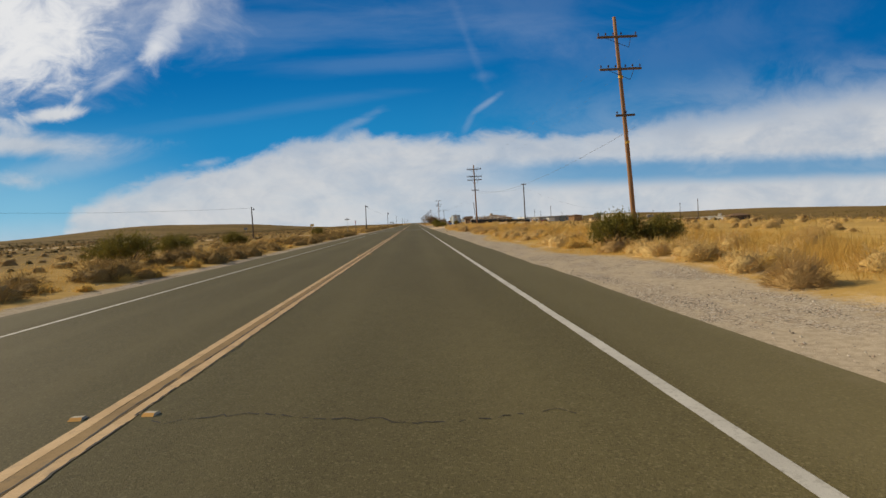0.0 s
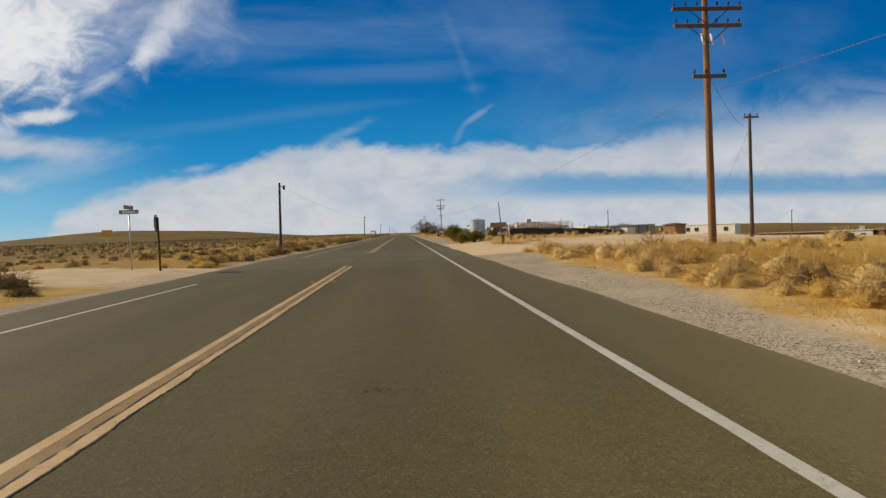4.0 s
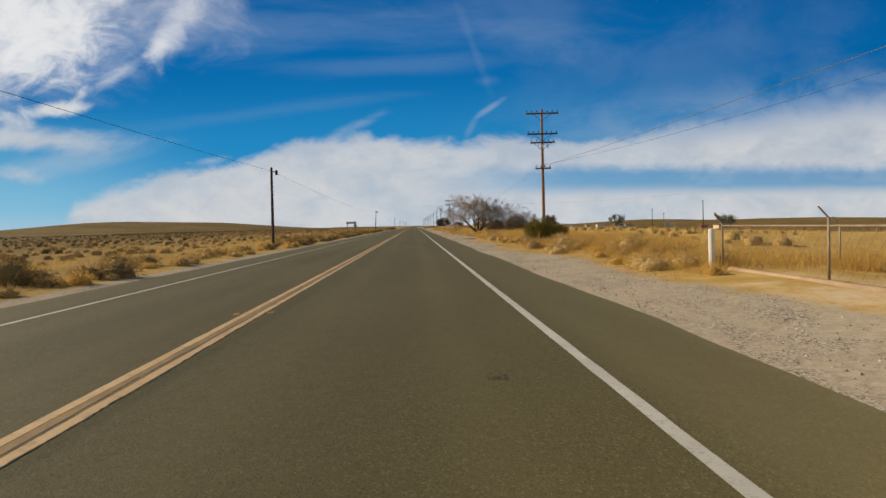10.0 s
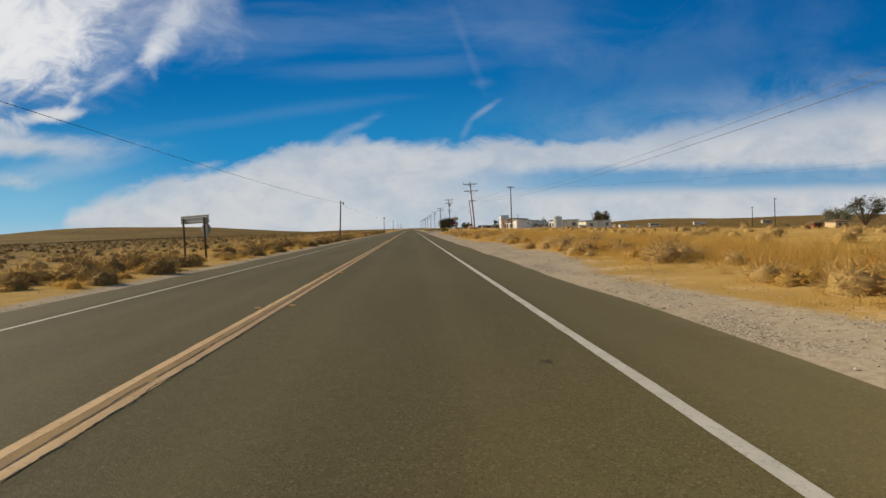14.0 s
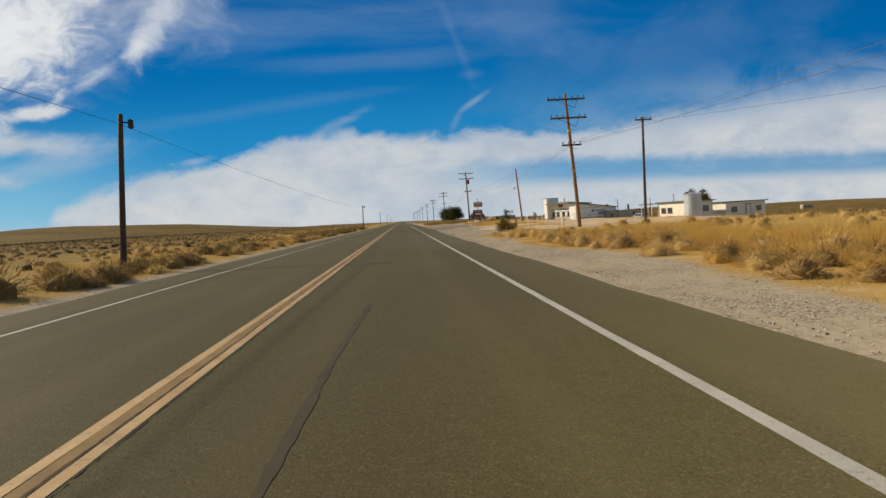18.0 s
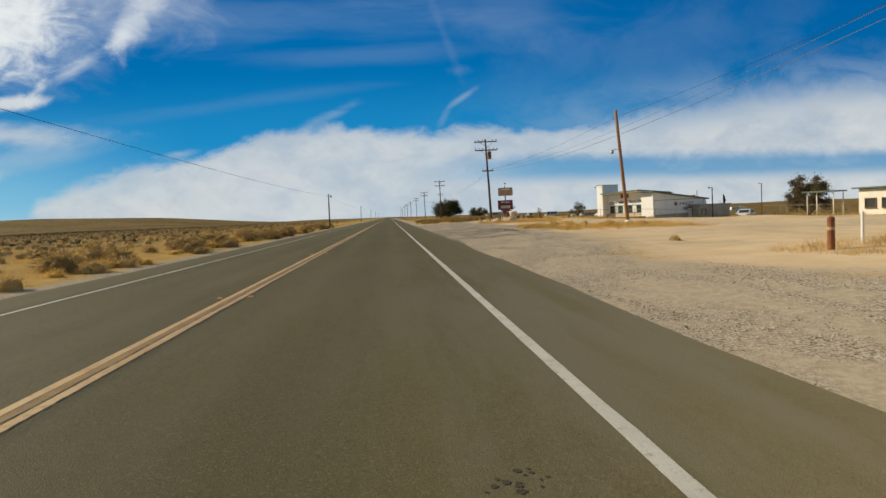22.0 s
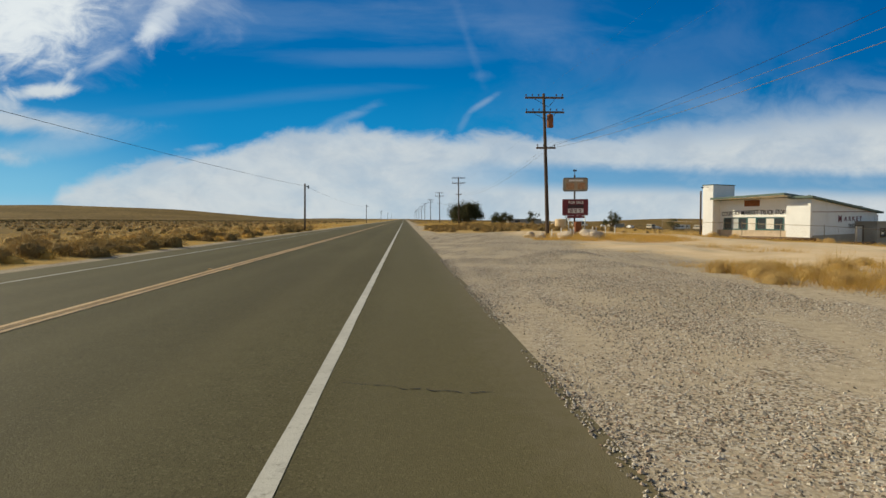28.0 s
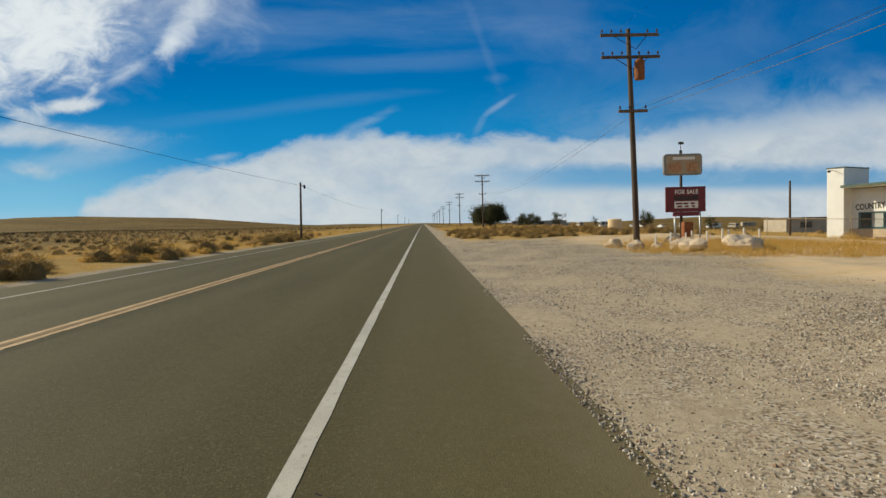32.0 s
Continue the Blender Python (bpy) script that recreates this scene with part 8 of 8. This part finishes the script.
fh = box_house("far_house", 127.5, 222.0, 6.0, 9.5, 2.5, 40, "low white house far on the plain", M_SIDING, M_SIDING, wins=(("x", 1.5, 2.6, 0.9, 1.7, 0), ("x", 4.2, 5.3, 0.9, 1.7, 0), ("x", 7.2, 8.2, 0.9, 1.7, 0)), over=0.3, category="house", group="far houses")
box("roof_cooler", 1.5, 2.6, 2.0, 3.2, 2.7, 3.7, M_STUCCO_GREY, fh)
box_house("far_shed", 117.5, 226.5, 5.0, 16.0, 1.9, 47, "long low brown shed with a tan roof far on the plain", M_PLANK, M_ROCK, over=0.25, category="shed", group="far houses")
rsf = random.Random(9)
for k in range(0, 20, 3):
    x, y = 66 + 15.0 * k + rsf.uniform(-5, 5), 790 + rsf.uniform(-30, 60)
    box_house("far_trailer", x, y, rsf.uniform(7, 13), 3.6, rsf.uniform(2.3, 2.9), rsf.uniform(-12, 12), "white mobile home far behind the lot", M_SIDING if k % 2 else M_STUCCO_GREY, M_SIDING, wins=(("y", 1.5, 2.6, 1.2, 2.0, 0), ("y", 4.4, 5.5, 1.2, 2.0, 0)), over=0.1, category="mobile home", group="far mobile homes")
ct = thing("concrete_tank", 23.6, 470.0, ground_z(23.6, 470), "low tan concrete tank beyond the boulders", "tank")
lathe("wall", [(0.66, -0.1), (0.66, 1.1), (0.6, 1.15)], M_STUCCO_Y, ct, "", 22)
lathe("cover", [(0.61, 1.152), (0.1, 1.22)], M_STUCCO_Y, ct, "", 22)

# ---- small things on the road ----
def road_z(x):
    return -CROWN * abs(x)


def road_marker_mesh():
    bm = bmesh.new()
    lo = [bm.verts.new(v) for v in ((-0.052, -0.05, 0), (0.052, -0.05, 0), (0.052, 0.05, 0), (-0.052, 0.05, 0))]
    hi = [bm.verts.new(v) for v in ((-0.044, -0.02, 0.02), (0.044, -0.02, 0.02), (0.044, 0.02, 0.02), (-0.044, 0.02, 0.02))]
    bm.faces.new(hi)
    for k in range(4):
        bm.faces.new((lo[k], lo[(k + 1) % 4], hi[(k + 1) % 4], hi[k]))
    me = bpy.data.meshes.new("road_marker")
    bm.to_mesh(me)
    bm.free()
    me.materials.append(M_RPM), me.materials.append(M_RPM_FACE)
    me.polygons[1].material_index = 1
    me.polygons[3].material_index = 1
    return me


def build_markers():
    me = road_marker_mesh()
    rs = rng_for(77)
    for y in (7.7, 29.2, 49.3, 70.1, 76.2, 97.0, 118.4, 125.1, 146.3, 166.5, 185.2, 204.5, 248.2, 281.5, 288.8, 322.7, 329.1, 367.3, 388.2, 400.2, 419.4, 440.0):
        for x in (-0.27, 0.27):
            o = new("road_marker", me)
            o.matrix_world = pose(x + rs.normal(0, 0.015), y + rs.normal(0, 0.06), road_z(x) + 0.002, 0, 0, rs.normal(0, 6))
            tagged(o, "worn pale raised marker beside the centre line", "road marker", "raised road markers")


build_markers()


def ribbon(name, path, w0, w1, seed, mat, label, category, step=0.07, wander=0.05, skip=0.0, lift=0.003):
    """A thin uneven band that follows a path on the asphalt."""
    rs = rng_for(seed)
    verts, faces = [], []
    off, last = 0.0, None
    for (xa, ya), (xb, yb) in zip(path, path[1:]):
        ln = math.hypot(xb - xa, yb - ya)
        tx, ty = (xb - xa) / ln, (yb - ya) / ln
        for k in range(max(2, int(ln / step))):
            s = k * step / ln
            off = off * 0.9 + rs.normal(0, wander * 0.45)
            x, y = xa + (xb - xa) * s - ty * off, ya + (yb - ya) * s + tx * off
            w = rs.uniform(w0, w1) / 2
            b = len(verts)
            verts += [(x - ty * w, y + tx * w, road_z(x) + lift), (x + ty * w, y - tx * w, road_z(x) + lift)]
            if last is not None and rs.uniform() >= skip:
                faces.append((last, last + 1, b + 1, b))
            last = b
    tagged(mesh_obj(name, verts, faces, mat), label, category, kind="structure")


CK = "thin dark crack across the asphalt"
for k, pth in enumerate(([(0.3, 7.6), (3.5, 7.2)], [(0.22, 29.14), (1.2, 28.9), (2.4, 28.55)], [(-3.9, 63.0), (-0.3, 62.6)], [(2.2, 170.75), (3.6, 170.65)],
                         [(0.27, 218.5), (1.3, 218.0), (2.5, 217.35)], [(4.4, 237.9), (5.7, 238.6)], [(0.23, 256.3), (1.1, 255.9), (2.1, 255.4)],
                         [(-3.9, 329.1), (0.08, 328.5), (1.4, 328.2), (2.6, 327.6)], [(-3.4, 366.4), (-0.9, 366.1)], [(4.4, 408.8), (5.7, 408.4)], [(4.3, 419.4), (5.7, 419.0)])):
    ribbon("road_crack", pth, 0.004, 0.020, 90 + k, M_CRACK, CK, "road crack", 0.045, 0.05, 0.22)
ribbon("road_crack", [(0.180, -5), (0.182, 104)], 0.006, 0.022, 120, M_CRACK, "long broken crack beside the centre line", "road crack", 0.06, 0.012, 0.12, 0.0055)
ribbon("road_crack", [(0.180, 119), (0.182, 460)], 0.005, 0.020, 121, M_CRACK, "long broken crack beside the centre line", "road crack", 0.06, 0.012, 0.16, 0.0055)
ribbon("road_crack", [(0.05, 104), (-0.05, 112), (0.04, 119)], 0.012, 0.04, 124, M_CRACK, "dark open seam along the middle of the junction", "road crack", 0.08, 0.02, 0.06, 0.004)
ribbon("road_crack", [(0.05, -5), (0.055, 104)], 0.008, 0.026, 122, M_CRACK, "dark seam between the yellow lines", "road crack", 0.08, 0.008, 0.08, 0.006)
ribbon("road_crack", [(0.05, 119), (0.055, 460)], 0.008, 0.026, 123, M_CRACK, "dark seam between the yellow lines", "road crack", 0.08, 0.008, 0.08, 0.006)
ribbon("skid_mark", [(1.27, 341.6), (1.33, 344.6), (1.48, 348.4)], 0.05, 0.11, 130, M_SKID, "faint dark skid mark on the asphalt", "skid mark", 0.2, 0.01, 0.0)
ribbon("skid_mark", [(-1.2, 133.5), (-2.4, 134.6), (-3.3, 137.5), (-2.9, 141.0), (-1.6, 143.0)], 0.03, 0.06, 131, M_SKID, "faint curved skid mark on the asphalt", "skid mark", 0.2, 0.02, 0.0)


def stain(x, y, r, seed, stretch=1.0):
    """A ragged oil spot with loose flecks round it."""
    rs = rng_for(seed)
    verts, faces = [], []

    def blot(cx, cy, rr, n):
        b = len(verts)
        verts.append((cx, cy, road_z(cx) + 0.003))
        for k in range(n):
            a = k * math.tau / n
            q = rr * rs.uniform(0.6, 1.15)
            verts.append((cx + q * math.cos(a), cy + q * stretch * math.sin(a), road_z(cx) + 0.003))
        for k in range(n):
            faces.append((b, b + 1 + k, b + 1 + (k + 1) % n))

    for _ in range(70 if r > 0.2 else 16):
        blot(x + rs.normal(0, r * 0.5), y + rs.normal(0, r * 0.5) * stretch, rs.uniform(0.008, 0.03) * (1.4 if r > 0.2 else 1.0), 6)
    tagged(mesh_obj("oil_stain", verts, faces, M_SKID), "dark ragged oil stain on the asphalt", "oil stain", kind="structure")


stain(3.53, 27.6, 0.26, 1)
stain(0.7, 127.4, 0.42, 2, 1.6)
stain(3.45, 380.5, 0.14, 3)
for k in range(22):
    rs = rng_for(300 + k)
    stain(rs.uniform(0.6, 3.9) if k % 3 else rs.uniform(-3.8, -0.5), 4 + 19.4 * k + rs.uniform(-7, 7), rs.uniform(0.05, 0.13), 40 + k)


# ---- litter on the shoulder ----
lt = thing("paper_scrap", 7.75, 369.1, ground_z(7.75, 369.1), "crumpled white paper scrap on the gravel", "litter")
bm = bmesh.new()
rs = rng_for(400)
grid = [[bm.verts.new((0.09 * (i - 1.5) + rs.normal(0, 0.02), 0.08 * (j - 1.5) + rs.normal(0, 0.02), 0.05 + rs.uniform(-0.04, 0.09))) for i in range(4)] for j in range(4)]
for j in range(3):
    for i in range(3):
        bm.faces.new((grid[j][i], grid[j][i + 1], grid[j + 1][i + 1], grid[j + 1][i]))
bmesh.ops.solidify(bm, geom=bm.faces[:], thickness=0.004)
part("sheet", bm, M_SIGN_WHITE, lt)
for k, (x, y, turn, ln) in enumerate(((7.4, 243.9, 10, 1.1), (8.0, 72.0, 35, 0.5), (6.5, 74.3, -20, 0.3))):
    br = thing("fallen_branch", x, y, ground_z(x, y), "dry broken branch lying on the gravel shoulder", "branch", "fallen branches", turn)
    tube("stick", [(-ln / 2, 0, 0.03), (0, 0.05, 0.06), (ln / 2, -0.02, 0.03)], 0.022, M_BARK, br, "", 6)
    tube("side_stick", [(0.0, 0.05, 0.06), (ln * 0.25, 0.2, 0.1)], 0.010, M_BARK, br, "", 5)
